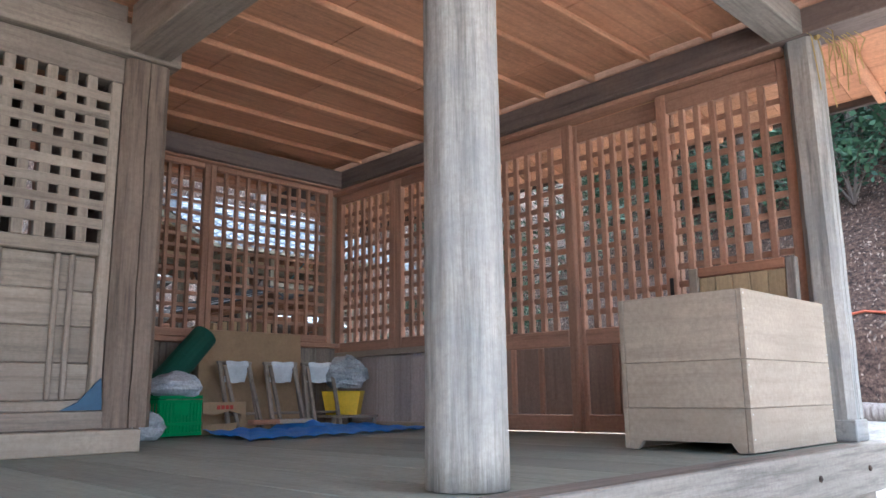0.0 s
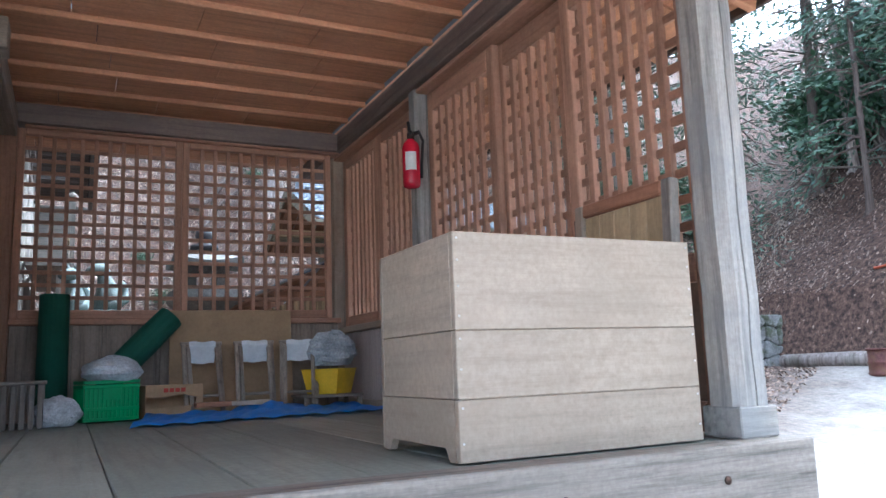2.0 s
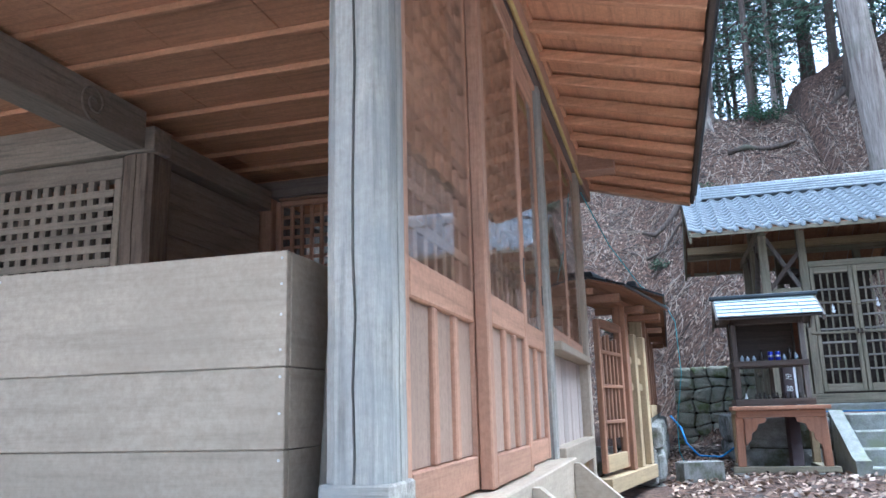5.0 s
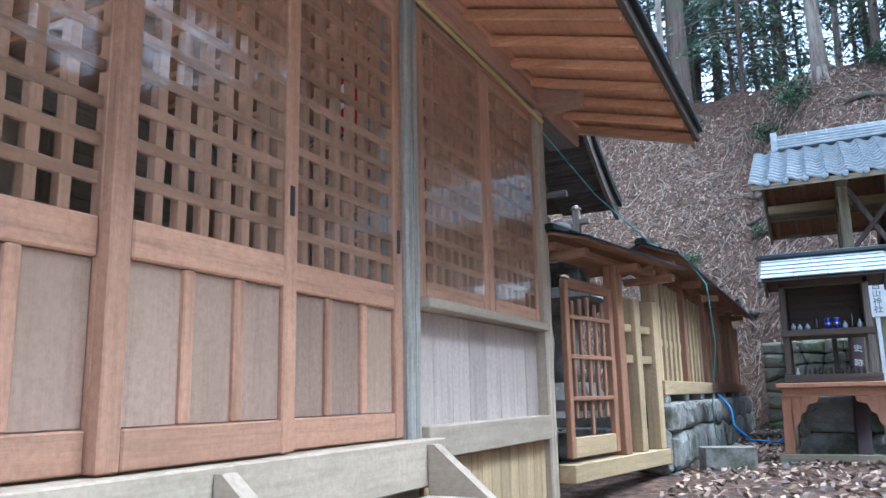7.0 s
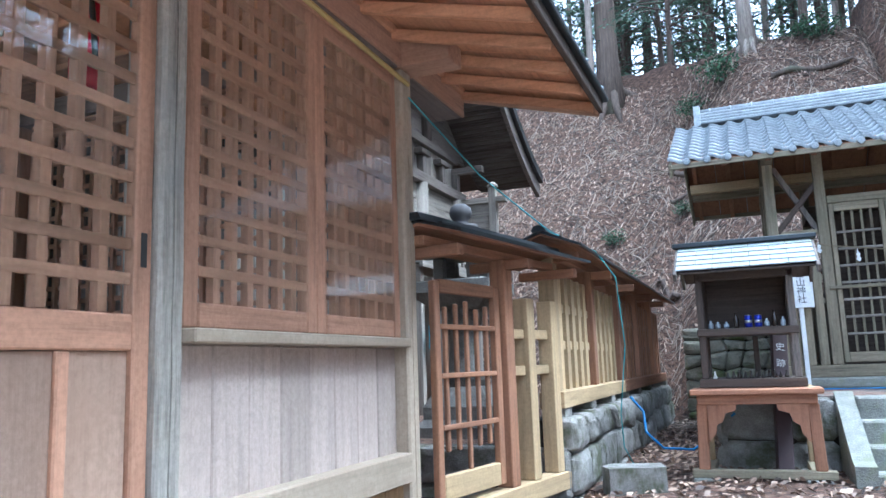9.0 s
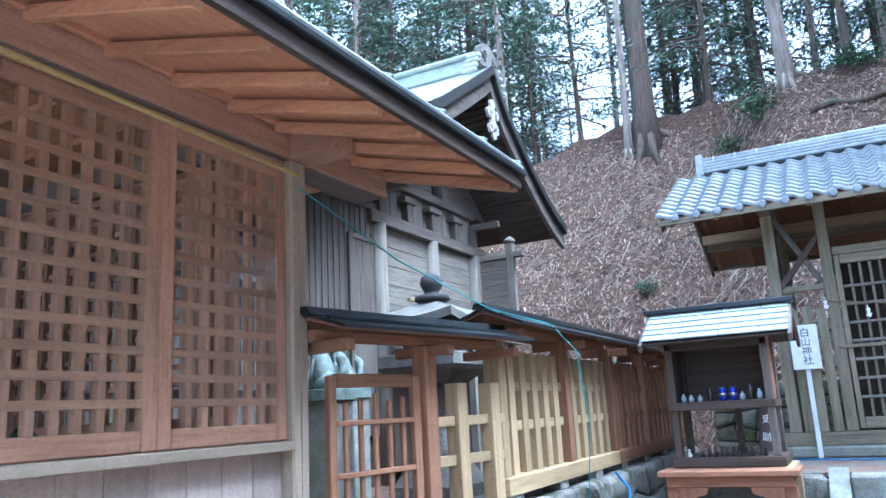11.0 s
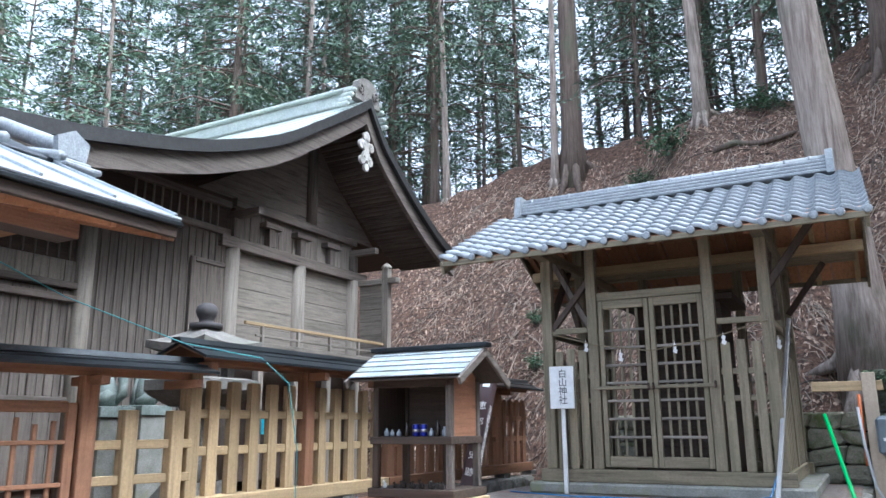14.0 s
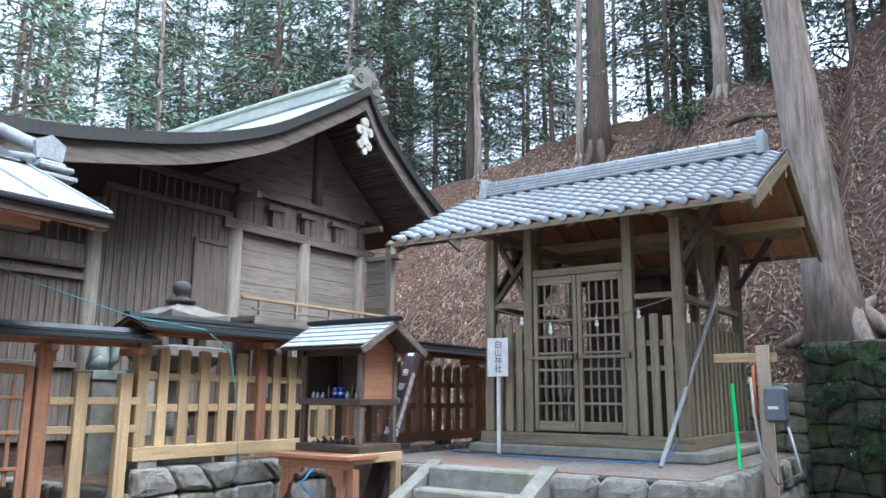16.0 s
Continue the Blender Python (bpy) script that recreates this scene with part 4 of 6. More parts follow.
for i, (x, y, a) in enumerate(((2.52, 4.32, 10), (2.72, 4.36, -6))):
    o = thing("wood_offcut", (x, y, FLOOR + 0.06), "short loose piece of planed timber on the tarpaulin", "timber", "offcuts", turn=a)
    block("body", o, 0, 0.26, 0, 0.06, 0, 0.03, ("table_red", "pale")[i])

# ---- side stair of the hall ----
stair = thing("wooden_stair", (0, 0, 0), "short wooden stair up to the side doors", "stair", kind="structure")
for y in (2.36, 3.54):
    part("stringer", Geo().prism([(3.905, 1.13), (3.93, 1.13), (4.42, 0.72), (4.42, 0.35), (3.905, 0.35)], -0.03, 0.03, "y"), wood("pale", "x"), stair, "", (0, y, 0))
block("tread", stair, 3.905, 4.12, 2.392, 3.508, 0.90, 0.94, "pale")
block("tread", stair, 4.10, 4.34, 2.392, 3.508, 0.68, 0.72, "pale")

# ---- gate and roofed fence ----
gate = thing("gate_fence", (3.88, 5.32, 0), "new cedar fence and lattice gate under a narrow metal roof", "fence", turn=-10.5)
block("base_beam", gate, -0.06, 0.07, -0.02, 1.56, 0.79, 0.90, "fence_new")
block("gate_stile", gate, -0.02, 0.02, 0.05, 0.10, 0.93, 2.03, "fence_red")
block("gate_stile", gate, -0.02, 0.02, 0.68, 0.74, 0.93, 2.03, "fence_red")
block("gate_rail", gate, -0.02, 0.02, 0.102, 0.678, 1.97, 2.04, "fence_red")
block("gate_rail", gate, -0.02, 0.02, 0.102, 0.678, 0.93, 1.05, "fence_new")
for i in range(5):
    u = 0.165 + i * 0.108
    block("gate_bar", gate, -0.018, 0.004, u, u + 0.03, 1.16 if i != 2 else 1.052, 1.90 + 0.02 * (i % 3), "fence_red")
for z in (1.27, 1.53, 1.78):
    block("gate_cross_bar", gate, 0.0045, 0.02, 0.101, 0.679, z, z + 0.028, "fence_red")
block("post", gate, -0.05, 0.05, 0.755, 0.855, 0.902, 2.2, "fence_red")
for u in (1.04, 1.38):
    block("post", gate, -0.05, 0.05, u, u + 0.095, 0.902, 1.99, "fence_new")
for z in (1.52, 1.74):
    block("rail", gate, -0.018, 0.018, 0.857, 1.56, z, z + 0.06, "fence_new")
block("purlin", gate, -0.03, 0.03, -0.05, 1.5, 2.2, 2.25, "fence_red")
for u in (0.0, 0.78, 1.44):
    block("bracket", gate, -0.2, 0.2, u, u + 0.06, 2.14, 2.198, "fence_red")


def sheet_roof(parent, l0, l1, z, half=0.25, rise=0.10):
    for s in (-1, 1):
        part("roof_board", Geo().prism([(0, z + rise - 0.012), (s * half, z - 0.012), (s * half, z + 0.004), (0, z + rise + 0.004)], l0, l1, "y"), wood("fence_red", "y"), parent)
        part("roof_sheet", Geo().prism([(0, z + rise + 0.006), (s * (half + 0.02), z - 0.006), (s * (half + 0.02), z + 0.012), (0, z + rise + 0.022)], l0 - 0.02, l1 + 0.02, "y"), metal_dark, parent)
        part("roof_seam", Geo().prism([(s * 0.13, z + rise * 0.5 + 0.01), (s * 0.15, z + rise * 0.42 + 0.01), (s * 0.15, z + rise * 0.42 + 0.03), (s * 0.13, z + rise * 0.5 + 0.03)], l0, l1, "y"), metal_dark, parent)
    part("ridge_cap", Geo().prism([(-0.05, z + rise + 0.012), (0.05, z + rise + 0.012), (0.035, z + rise + 0.05), (-0.035, z + rise + 0.05)], l0 - 0.04, l1 + 0.04, "y"), metal_dark, parent)


sheet_roof(gate, -0.06, 1.56, 2.24, 0.25, 0.07)

FY0, FY1, FY2 = 6.80, 9.35, 13.0
for y0, y1, kind, nm in ((FY0, FY1, "fence_new", "new pale cedar picket fence roofed with dark metal"), (FY1 + 0.02, FY2, "fence_red", "older red-brown picket fence roofed with dark metal")):
    f = thing("picket_fence", (4.12, 0, 0.04), nm, "fence", "roofed picket fence")
    block("sill", f, -0.08, 0.09, y0, y1, 1.25, 1.36, kind)
    y = y0 + 0.02
    i = 0
    while y < y1 - 0.12:
        if i % 6 == 0:
            block("post", f, -0.055, 0.055, y, y + 0.11, 1.362, 2.29, "fence_red" if i else kind)
            block("bracket", f, -0.22, 0.22, y + 0.02, y + 0.085, 2.22, 2.288, "fence_red")
        elif kind == "fence_red":
            part("picket", Geo().prism([(0, 0), (0.115, 0), (0.115, 0.18), (0.095, 0.42), (0.115, 0.6), (0.115, 0.78), (0.057, 0.82), (0, 0.78), (0, 0.6), (0.02, 0.42), (0, 0.18)], -0.02, 0.02), wood(kind, "z"), f, "", (0, y, 1.362))
        else:
            part("picket", Geo().prism([(0, 0), (0.1, 0), (0.1, 0.80), (0.094, 0.808), (0.006, 0.808), (0, 0.80)], -0.025, 0.025), wood(kind, "z"), f, "", (0, y, 1.362))
        y += 0.215
        i += 1
    for z in (1.64, 1.90):
        block("rail", f, -0.012, 0.012, y0 + 0.14, y1, z, z + 0.065, kind)
    block("purlin", f, -0.03, 0.03, y0, y1, 2.29, 2.33, "fence_red")
    sheet_roof(f, y0 - 0.06 if y0 == FY0 else y0 + 0.05, y1, 2.31, 0.26, 0.10)
    for k in range(int((y1 - y0) / 0.9) + 1):
        block("packing_stone", f, -0.07, 0.08, y0 + 0.06 + k * 0.88, y0 + 0.24 + k * 0.88, 1.19, 1.249, stone(), "grey packing stone")

boulder = thing("stone_block", (4.44, 6.98, 0.62), "rough squared granite block lying on the ground", "stone block", turn=24)
rnd = random.Random(21)
part("block", Geo().prism([(0, 0), (0.52, -0.02), (0.56, 0.28), (0.1, 0.36), (-0.02, 0.2)], 0.0, 0.27, "z"), stone(), boulder)

boulder.scale = (0.72, 0.72, 1.0)

# ---- small roofed offering stand ----
def offering_stand():
    t = thing("offering_table", (0, 0, 0), "red-brown wooden table with shaped aprons on stone pads", "table")
    block("tabletop", t, 4.93, 5.80, 7.60, 7.98, 1.325, 1.362, "table_red")
    block("frame", t, 4.97, 5.76, 7.66, 7.72, 1.255, 1.323, "table_red")
    block("frame", t, 5.70, 5.76, 7.724, 8.34, 1.29, 1.365, "fence_new")
    block("frame", t, 4.97, 5.03, 7.724, 8.34, 1.29, 1.323, "fence_new")
    for x, s in ((5.0, -1), (5.73, 1)):
        stick("leg", t, (x + s * 0.015, 7.74, 0.8), (x, 7.74, 1.255), 0.075, 0.075, "table_red")
        stick("leg", t, (x, 8.28, 0.8), (x, 8.28, 1.288), 0.07, 0.07, "fence_new")
        part("apron", Geo().prism([(0, 0), (0.0, -0.26), (-s * 0.05, -0.2), (-s * 0.06, -0.14), (-s * 0.10, -0.12), (-s * 0.12, -0.06), (-s * 0.19, -0.04), (-s * 0.2, 0)], -0.018, 0.018, "y"), wood("table_red", "z"), t, "", (x - s * 0.035, 7.685, 1.253))
        block("pad", t, x - 0.09, x + 0.09, 7.64, 7.84, 0.66, 0.742, cut, "grey stone pad")
        block("pad", t, x - 0.09, x + 0.09, 8.2, 8.36, 0.66, 0.742, cut, "grey stone pad")
        block("foot_beam", t, x - 0.05, x + 0.05, 7.79, 8.34, 0.744, 0.80, "shrine")
    block("foot_beam", t, 4.9, 5.84, 7.69, 7.785, 0.744, 0.80, "shrine")
    s = thing("offering_shelf", (0, 0, 0), "dark weathered roofed shelf for offerings standing on a table", "shelf")
    X0, X1, Y0, Y1 = 5.01, 5.69, 7.86, 8.34
    block("base_tray", s, X0 - 0.02, X1 + 0.03, Y0 - 0.03, Y1 + 0.03, 1.367, 1.43, "dark")
    for x in (X0, X1 - 0.05):
        for y in (Y0, Y1 - 0.05):
            block("post", s, x, x + 0.05, y, y + 0.05, 1.432, 2.21, "dark" if x == X0 else "old_grey")
    block("shelf_board", s, X0 - 0.01, X1 + 0.01, Y0 - 0.02, Y1, 1.745, 1.80, "dark")
    block("back_panel", s, X0 + 0.05, X1 - 0.05, Y1 - 0.03, Y1 - 0.01, 1.802, 2.22, "dark")
    block("side_panel", s, X0 + 0.015, X0 + 0.03, Y0 + 0.052, Y1 - 0.052, 1.802, 2.22, "dark")
    part("side_panel", Geo().prism([(Y0 + 0.052, 1.802), (Y1 - 0.052, 1.802), (Y1 - 0.052, 2.24), (8.09, 2.40), (Y0 + 0.052, 2.24)], X1 - 0.035, X1 - 0.015), wood("table_red", "y"), s, "reddish-brown weathered side board")
    block("back_post", s, 5.38, 5.42, Y1 - 0.05, Y1 - 0.01, 1.432, 1.744, "dark")
    block("top_rail", s, X0, X1, Y0, Y0 + 0.05, 2.16, 2.225, "dark")
    sl = speckled("grey_shingle", (0.26, 0.30, 0.32), (0.44, 0.49, 0.50), 8, 0.5, 0.2, (0.27, 0.29, 0.24))
    for side in (-1, 1):
        for r in range(5):
            for c in range(4):
                off = 0.12 * (r % 2)
                a0 = max(4.89, 4.89 + c * 0.26 - off)
                a1 = min(5.85, 4.89 + (c + 1) * 0.26 - off) if c < 3 else 5.85
                f0, f1 = r / 5, (r + 1) / 5 + 0.02
                y0, z0 = 8.1 + side * 0.40 * (1 - f0), 2.225 + 0.225 * f0 + 0.012
                y1, z1 = 8.1 + side * 0.40 * (1 - f1), 2.225 + 0.225 * f1
                cx, cy, cz = (a0 + a1) / 2, (y0 + y1) / 2, (z0 + z1) / 2
                part("shingle", Geo().beam((0, y0 - cy, z0 - cz), (0, y1 - cy, z1 - cz), a1 - a0 - 0.004, 0.01, 0.002), sl, s, "", (cx, cy, cz))
        stick("roof_board", s, (5.37, 8.1 + side * 0.39, 2.208), (5.37, 8.1, 2.43), 0.94, 0.016, "dark")
        for x in (4.885, 5.855):
            stick("bargeboard", s, (x, 8.1 + side * 0.43, 2.18), (x, 8.1, 2.42), 0.025, 0.06, "old_grey")
    block("ridge_cap", s, 4.85, 5.89, 8.05, 8.15, 2.455, 2.49, metal_dark)
    return s


offering_stand()
can_blue = plain("blue_can", (0.02, 0.03, 0.35), 0.3, 0.3)
tin = speckled("tin", (0.5, 0.5, 0.5), (0.65, 0.65, 0.65), 30, 0.3, 0.05, None, 0.9)
for x in (5.365, 5.432):
    c = thing("drink_can", (x, 7.91, 1.802), "small blue and silver drink can on the offering shelf", "can", "offered cans")
    part("body", Geo().lathe([(0.022, 0), (0.026, 0.006), (0.026, 0.078), (0.021, 0.087)], 14), can_blue, c, "", (0, 0, 0), True)
    part("lid", Geo().lathe([(0.0215, 0.0865), (0.0215, 0.0895), (0.018, 0.0885)], 14), tin, c, "silver rim", (0, 0, 0), True)
    part("band", Geo().lathe([(0.0264, 0.03), (0.0264, 0.052)], 14), tin, c, "pale band", (0, 0, 0), True)
dark_glass = plain("dark_bottle", (0.03, 0.02, 0.015), 0.15)
clear_ish = plain("pale_cup", (0.30, 0.33, 0.36), 0.2)
for i, x in enumerate((5.10, 5.15, 5.21, 5.28, 5.49, 5.545, 5.60)):
    tall = (0.06, 0.05, 0.05, 0.11, 0.06, 0.12, 0.07)[i]
    b = thing("offering_bottle" if tall > 0.1 else "offering_cup", (x, 7.92, 1.802), "small dark glass bottle on the offering shelf" if tall > 0.1 else "small glass cup on the offering shelf", "bottle" if tall > 0.1 else "cup", "offered vessels")
    part("body", Geo().lathe([(0.016, 0), (0.019, 0.01), (0.019, tall * 0.6), (0.009, tall * 0.75), (0.009, tall)], 12), dark_glass if tall > 0.1 else clear_ish, b, "", (0, 0, 0), True)


def fox(at, s, mat, label, group, turn=0):
    """A small seated fox figure in one plain mesh."""
    g = Geo()
    g.tube([(0, 0, 0), (0, 0.0, 0.16), (0, -0.05, 0.36), (0, -0.10, 0.52)], [0.16, 0.18, 0.13, 0.085], 12)
    g.tube([(0, -0.02, 0.5), (0, -0.14, 0.60), (0, -0.26, 0.58), (0, -0.36, 0.54)], [0.07, 0.115, 0.085, 0.04], 12)
    for x in (-0.06, 0.06):
        g.tube([(x, -0.10, 0.64), (x * 1.3, -0.09, 0.76)], [0.045, 0.008], 6)
        g.tube([(x, -0.17, 0), (x, -0.15, 0.2), (x, -0.1, 0.38)], [0.045, 0.04, 0.05], 8)
        g.tube([(x * 2.2, -0.12, 0.03), (x * 2.2, 0.02, 0.10), (x * 2.0, 0.1, 0.2)], [0.05, 0.085, 0.06], 8)
    g.tube([(0, 0.12, 0.05), (0.02, 0.24, 0.16), (0.02, 0.22, 0.36), (0, 0.17, 0.46)], [0.05, 0.07, 0.075, 0.02], 8)
    g.v = [(x * s, y * s, z * s) for x, y, z in g.v]
    ob = alone("fox_statue", g, mat, label, "statue", at, group, smooth=True)
    ob.rotation_euler = (0, 0, math.radians(turn))
    return ob


china = plain("white_china", (0.75, 0.74, 0.70), 0.3)
fox((5.10, 7.90, 1.432), 0.075, china, "tiny white china fox on the lower offering tray", "small foxes")
for i in range(11):
    fox((5.19 + i * 0.04, 7.90 + 0.03 * (i % 2), 1.432), 0.06 + 0.012 * (i % 3), dark_glass, "tiny dark weathered fox figure on the lower tray", "small foxes", -10 + 7 * (i % 4))


def writing(name, text, size, mat, parent, at, rot, label=""):
    cu = bpy.data.curves.new(name, 'FONT')
    cu.body = text
    cu.size = size * K
    cu.extrude = 0.0008
    cu.align_x, cu.align_y = 'CENTER', 'CENTER'
    cu.space_line = 0.95
    cu.materials.append(mat)
    ob = new(name, cu)
    ob.parent = parent
    ob.location = (at[0] * K, at[1] * K, at[2] * K)
    ob.rotation_euler = rot
    if label:
        tagged(ob, label)
    return ob


ink = plain("black_ink", (0.02, 0.02, 0.025), 0.6)
white_paint = plain("white_paint", (0.78, 0.78, 0.77), 0.5)
mark = thing("marker_post", (5.52, 8.10, 0.70), "dark brown square marker post with white writing", "marker post", turn=14)
mark.rotation_euler = (math.radians(-21), math.radians(6), math.radians(8))
brown = plain("brown_paint", (0.055, 0.03, 0.032), 0.55)
block("shaft", mark, -0.055, 0.055, -0.055, 0.055, 0, 1.70, brown, c=0.004)
part("cap", Geo().lathe([(0.078, 1.70), (0.0, 1.735)], 4, (0, 0, 0), 0, math.pi / 4), brown, mark)
block("white_mark", mark, -0.03, 0.03, -0.0575, -0.0555, 1.58, 1.63, white_paint)
writing("lettering", "恵\n\n那\n\n市\n\n史\n\n跡", 0.072, white_paint, mark, (0, -0.0565, 1.14), (math.radians(90), 0, 0), "white lettering")
writing("lettering", "恵\n那\n市\n教\n育\n委\n員\n会", 0.078, white_paint, mark, (0.0565, 0, 1.14), (math.radians(90), 0, math.radians(90)), "white lettering")

sign = thing("sign_board", (5.835, 9.80, 1.267), "white sign board with black writing on a white stake", "sign", turn=6)
block("stake", sign, -0.02, 0.02, 0.002, 0.03, 0, 1.14, white_paint)
block("board", sign, -0.115, 0.115, -0.014, 0, 0.76, 1.15, white_paint)
writing("lettering", "白\n山\n神\n社", 0.085, ink, sign, (0.01, -0.0155, 0.955), (math.radians(90), 0, 0), "black lettering")

# ---- stone lantern ----
lan = thing("stone_lantern", (3.10, 7.96, 1.0), "tall old granite lantern with a broad upturned cap", "lantern")
st = speckled("old_granite", (0.11, 0.10, 0.09), (0.25, 0.235, 0.21), 5, 0.95, 0.6, (0.16, 0.155, 0.13))
part("base", Geo().lathe([(0.36, 0), (0.36, 0.1), (0.30, 0.16), (0.30, 0.26), (0.24, 0.36), (0.2, 0.42)], 24, (0, 0, 0), 0.85), st, lan)
part("shaft", Geo().lathe([(0.19, 0.42), (0.15, 0.55), (0.13, 0.8), (0.15, 0.98), (0.2, 1.06)], 20), st, lan, "", (0, 0, 0), True)
part("platform", Geo().lathe([(0.2, 1.06), (0.33, 1.16), (0.36, 1.2), (0.36, 1.29), (0.28, 1.31)], 24, (0, 0, 0), 0.9), st, lan)
for a in range(4):
    x, y = 0.15 * (1 if a in (0, 3) else -1), 0.15 * (1 if a < 2 else -1)
    block("lamp_pillar", lan, x - 0.045, x + 0.045, y - 0.045, y + 0.045, 1.312, 1.50, st)
block("lamp_lintel", lan, -0.2, 0.2, -0.2, 0.2, 1.502, 1.56, st)


def cap_pt(u, v):
    x, y = (2 * u - 1), (2 * v - 1)
    r = max(abs(x), abs(y))
    corner = (abs(x) * abs(y)) ** 1.5
    return (x * 0.36, y * 0.36, 1.60 + 0.20 * (1 - r) ** 1.1 + 0.05 * corner)


part("cap", Geo().sheet(cap_pt, 20, 20, 0.07), st, lan)
part("finial", Geo().lathe([(0.15, 1.76), (0.15, 1.80), (0.07, 1.81), (0.065, 1.84), (0.085, 1.87), (0.10, 1.91), (0.09, 1.96), (0.05, 1.99), (0.0, 2.0)], 20), plain("dark_stone", (0.055, 0.05, 0.05), 0.8), lan, "dark round finial", (0, 0, 0), True)
bronze = speckled("green_bronze", (0.10, 0.125, 0.11), (0.23, 0.27, 0.25), 8, 0.7, 0.3)
for x, y, zt, tn in ((2.15, 7.70, 2.07, -60), (1.85, 8.40, 2.10, -40)):
    pd = thing("pedestal", (x, y, 1.0), "square grey stone pedestal in the shrine yard", "pedestal", "statue pedestals")
    block("shaft", pd, -0.17, 0.17, -0.17, 0.17, 0, zt - 1.1, cut)
    block("slab", pd, -0.19, 0.19, -0.19, 0.19, zt - 1.098, zt - 1.0, bronze)
    fox((x, y, zt + 0.004), 0.68, bronze, "seated grey-green fox statue on a stone pedestal", "fox statues", tn)

# ---- the main shrine ----
hon = thing("main_shrine", (0, 0, 0), "old grey-brown timber shrine with a sweeping copper roof", "shrine")
WX = 1.15
for i in range(14):
    y0 = 5.5 + i * 0.18
    block("wall_board", hon, WX - 0.03, WX, y0, y0 + 0.177, 1.3, 3.28, "old_grey")
    block("batten", hon, WX, WX + 0.02, y0 + 0.07, y0 + 0.1, 2.2, 3.15, "old_grey")
for i in range(18):
    y0 = 8.12 + i * 0.112
    block("wall_board", hon, WX - 0.02, WX + 0.01, y0, y0 + 0.109, 1.6, 4.34, "old_grey")
    block("batten", hon, WX + 0.011, WX + 0.028, y0 + 0.095, y0 + 0.117, 1.6, 4.34, "old_grey")
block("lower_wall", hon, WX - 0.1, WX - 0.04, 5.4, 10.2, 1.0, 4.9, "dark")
for z in (2.12, 3.16, 3.3, 4.34, 4.72):
    if z < 3.31:
        block("rail", hon, WX - 0.02, WX + 0.05, 5.4, 8.1, z, z + 0.07, "old_grey")
    else:
        block("rail", hon, WX - 0.02, WX + 0.06, 8.12, 10.12, z, z + 0.09, "old_grey")
for i in range(11):
    y0 = 8.6 + i * 0.13
    block("window_bar", hon, WX, WX + 0.025, y0, y0 + 0.025, 4.432, 4.718, "old_pale")
for i in range(16):
    y0 = 5.9 + i * 0.13
    block("window_bar", hon, WX, WX + 0.025, y0, y0 + 0.025, 3.6, 4.05, "old_grey")
block("upper_rail", hon, WX - 0.02, WX + 0.06, 5.4, 8.1, 4.06, 4.16, "old_grey")
for i in range(14):
    y0 = 5.5 + i * 0.18
    block("wall_board", hon, WX - 0.03, WX - 0.002, y0, y0 + 0.177, 3.372, 3.6, "old_pale")
door = block("shrine_door", hon, WX + 0.03, WX + 0.05, 9.55, 10.02, 2.3, 3.9, "old_grey")
block("door_frame", hon, WX + 0.03, WX + 0.07, 9.48, 9.548, 2.3, 3.96, "old_grey")
block("door_frame", hon, WX + 0.03, WX + 0.07, 9.55, 10.05, 3.902, 3.96, "old_grey")
for y, r in ((8.06, 0.1), (10.2, 0.115), (11.58, 0.115), (12.93, 0.115)):
    part("pillar", Geo().tube([(0, 0, 1.0), (0, 0, 4.2)], r, 16), wood("old_pale", "z"), hon, "", (WX, y, 0), True)
for ya, yb in ((10.32, 11.47), (11.70, 12.82)):
    for i in range(5):
        z0 = 2.96 + i * 0.245
        block("wall_plank", hon, WX - 0.03, WX, ya, yb, z0, z0 + 0.242, "old_pale")
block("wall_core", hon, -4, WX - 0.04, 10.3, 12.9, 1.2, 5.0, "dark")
block("tie_beam", hon, WX - 0.09, WX + 0.09, 9.95, 13.25, 4.19, 4.34, "old_grey")
block("tie_beam", hon, WX - 0.06, WX + 0.06, 10.2, 13.0, 4.78, 4.9, "old_grey")
for i in range(9):
    y0 = 10.25 + i * 0.3
    block("frieze_board", hon, WX - 0.04, WX - 0.01, y0, y0 + 0.29, 4.342, 4.778, "old_pale" if i > 5 else "old_grey")
for y in (10.2, 10.9, 11.58, 12.3, 12.93):
    block("strut", hon, WX - 0.05, WX + 0.09, y - 0.06, y + 0.06, 4.342, 4.6, "old_grey")
    block("bracket_arm", hon, WX - 0.05, WX + 0.5, y - 0.05, y + 0.05, 4.602, 4.70, "old_grey") if y in (10.2, 12.93) else block("bracket_arm", hon, WX - 0.05, WX + 0.12, y - 0.17, y + 0.17, 4.602, 4.68, "old_grey")
part("gable_wall", Geo().prism([(9.6, 4.9), (13.6, 4.9), (12.5, 5.75), (11.9, 6.35), (11.2, 5.8)], WX - 0.08, WX - 0.03), wood("old_grey", "y"), hon)
part("gable_strut", Geo().tube([(0, 0, 4.9), (0, 0, 6.2)], 0.09, 10), wood("old_grey", "z"), hon, "", (WX, 11.85, 0), True)
block("veranda", hon, WX + 0.12, 1.75, 10.1, 13.25, 2.83, 2.90, "old_pale")
block("veranda_edge", hon, 1.752, 1.80, 10.1, 13.25, 2.78, 2.91, "old_pale")
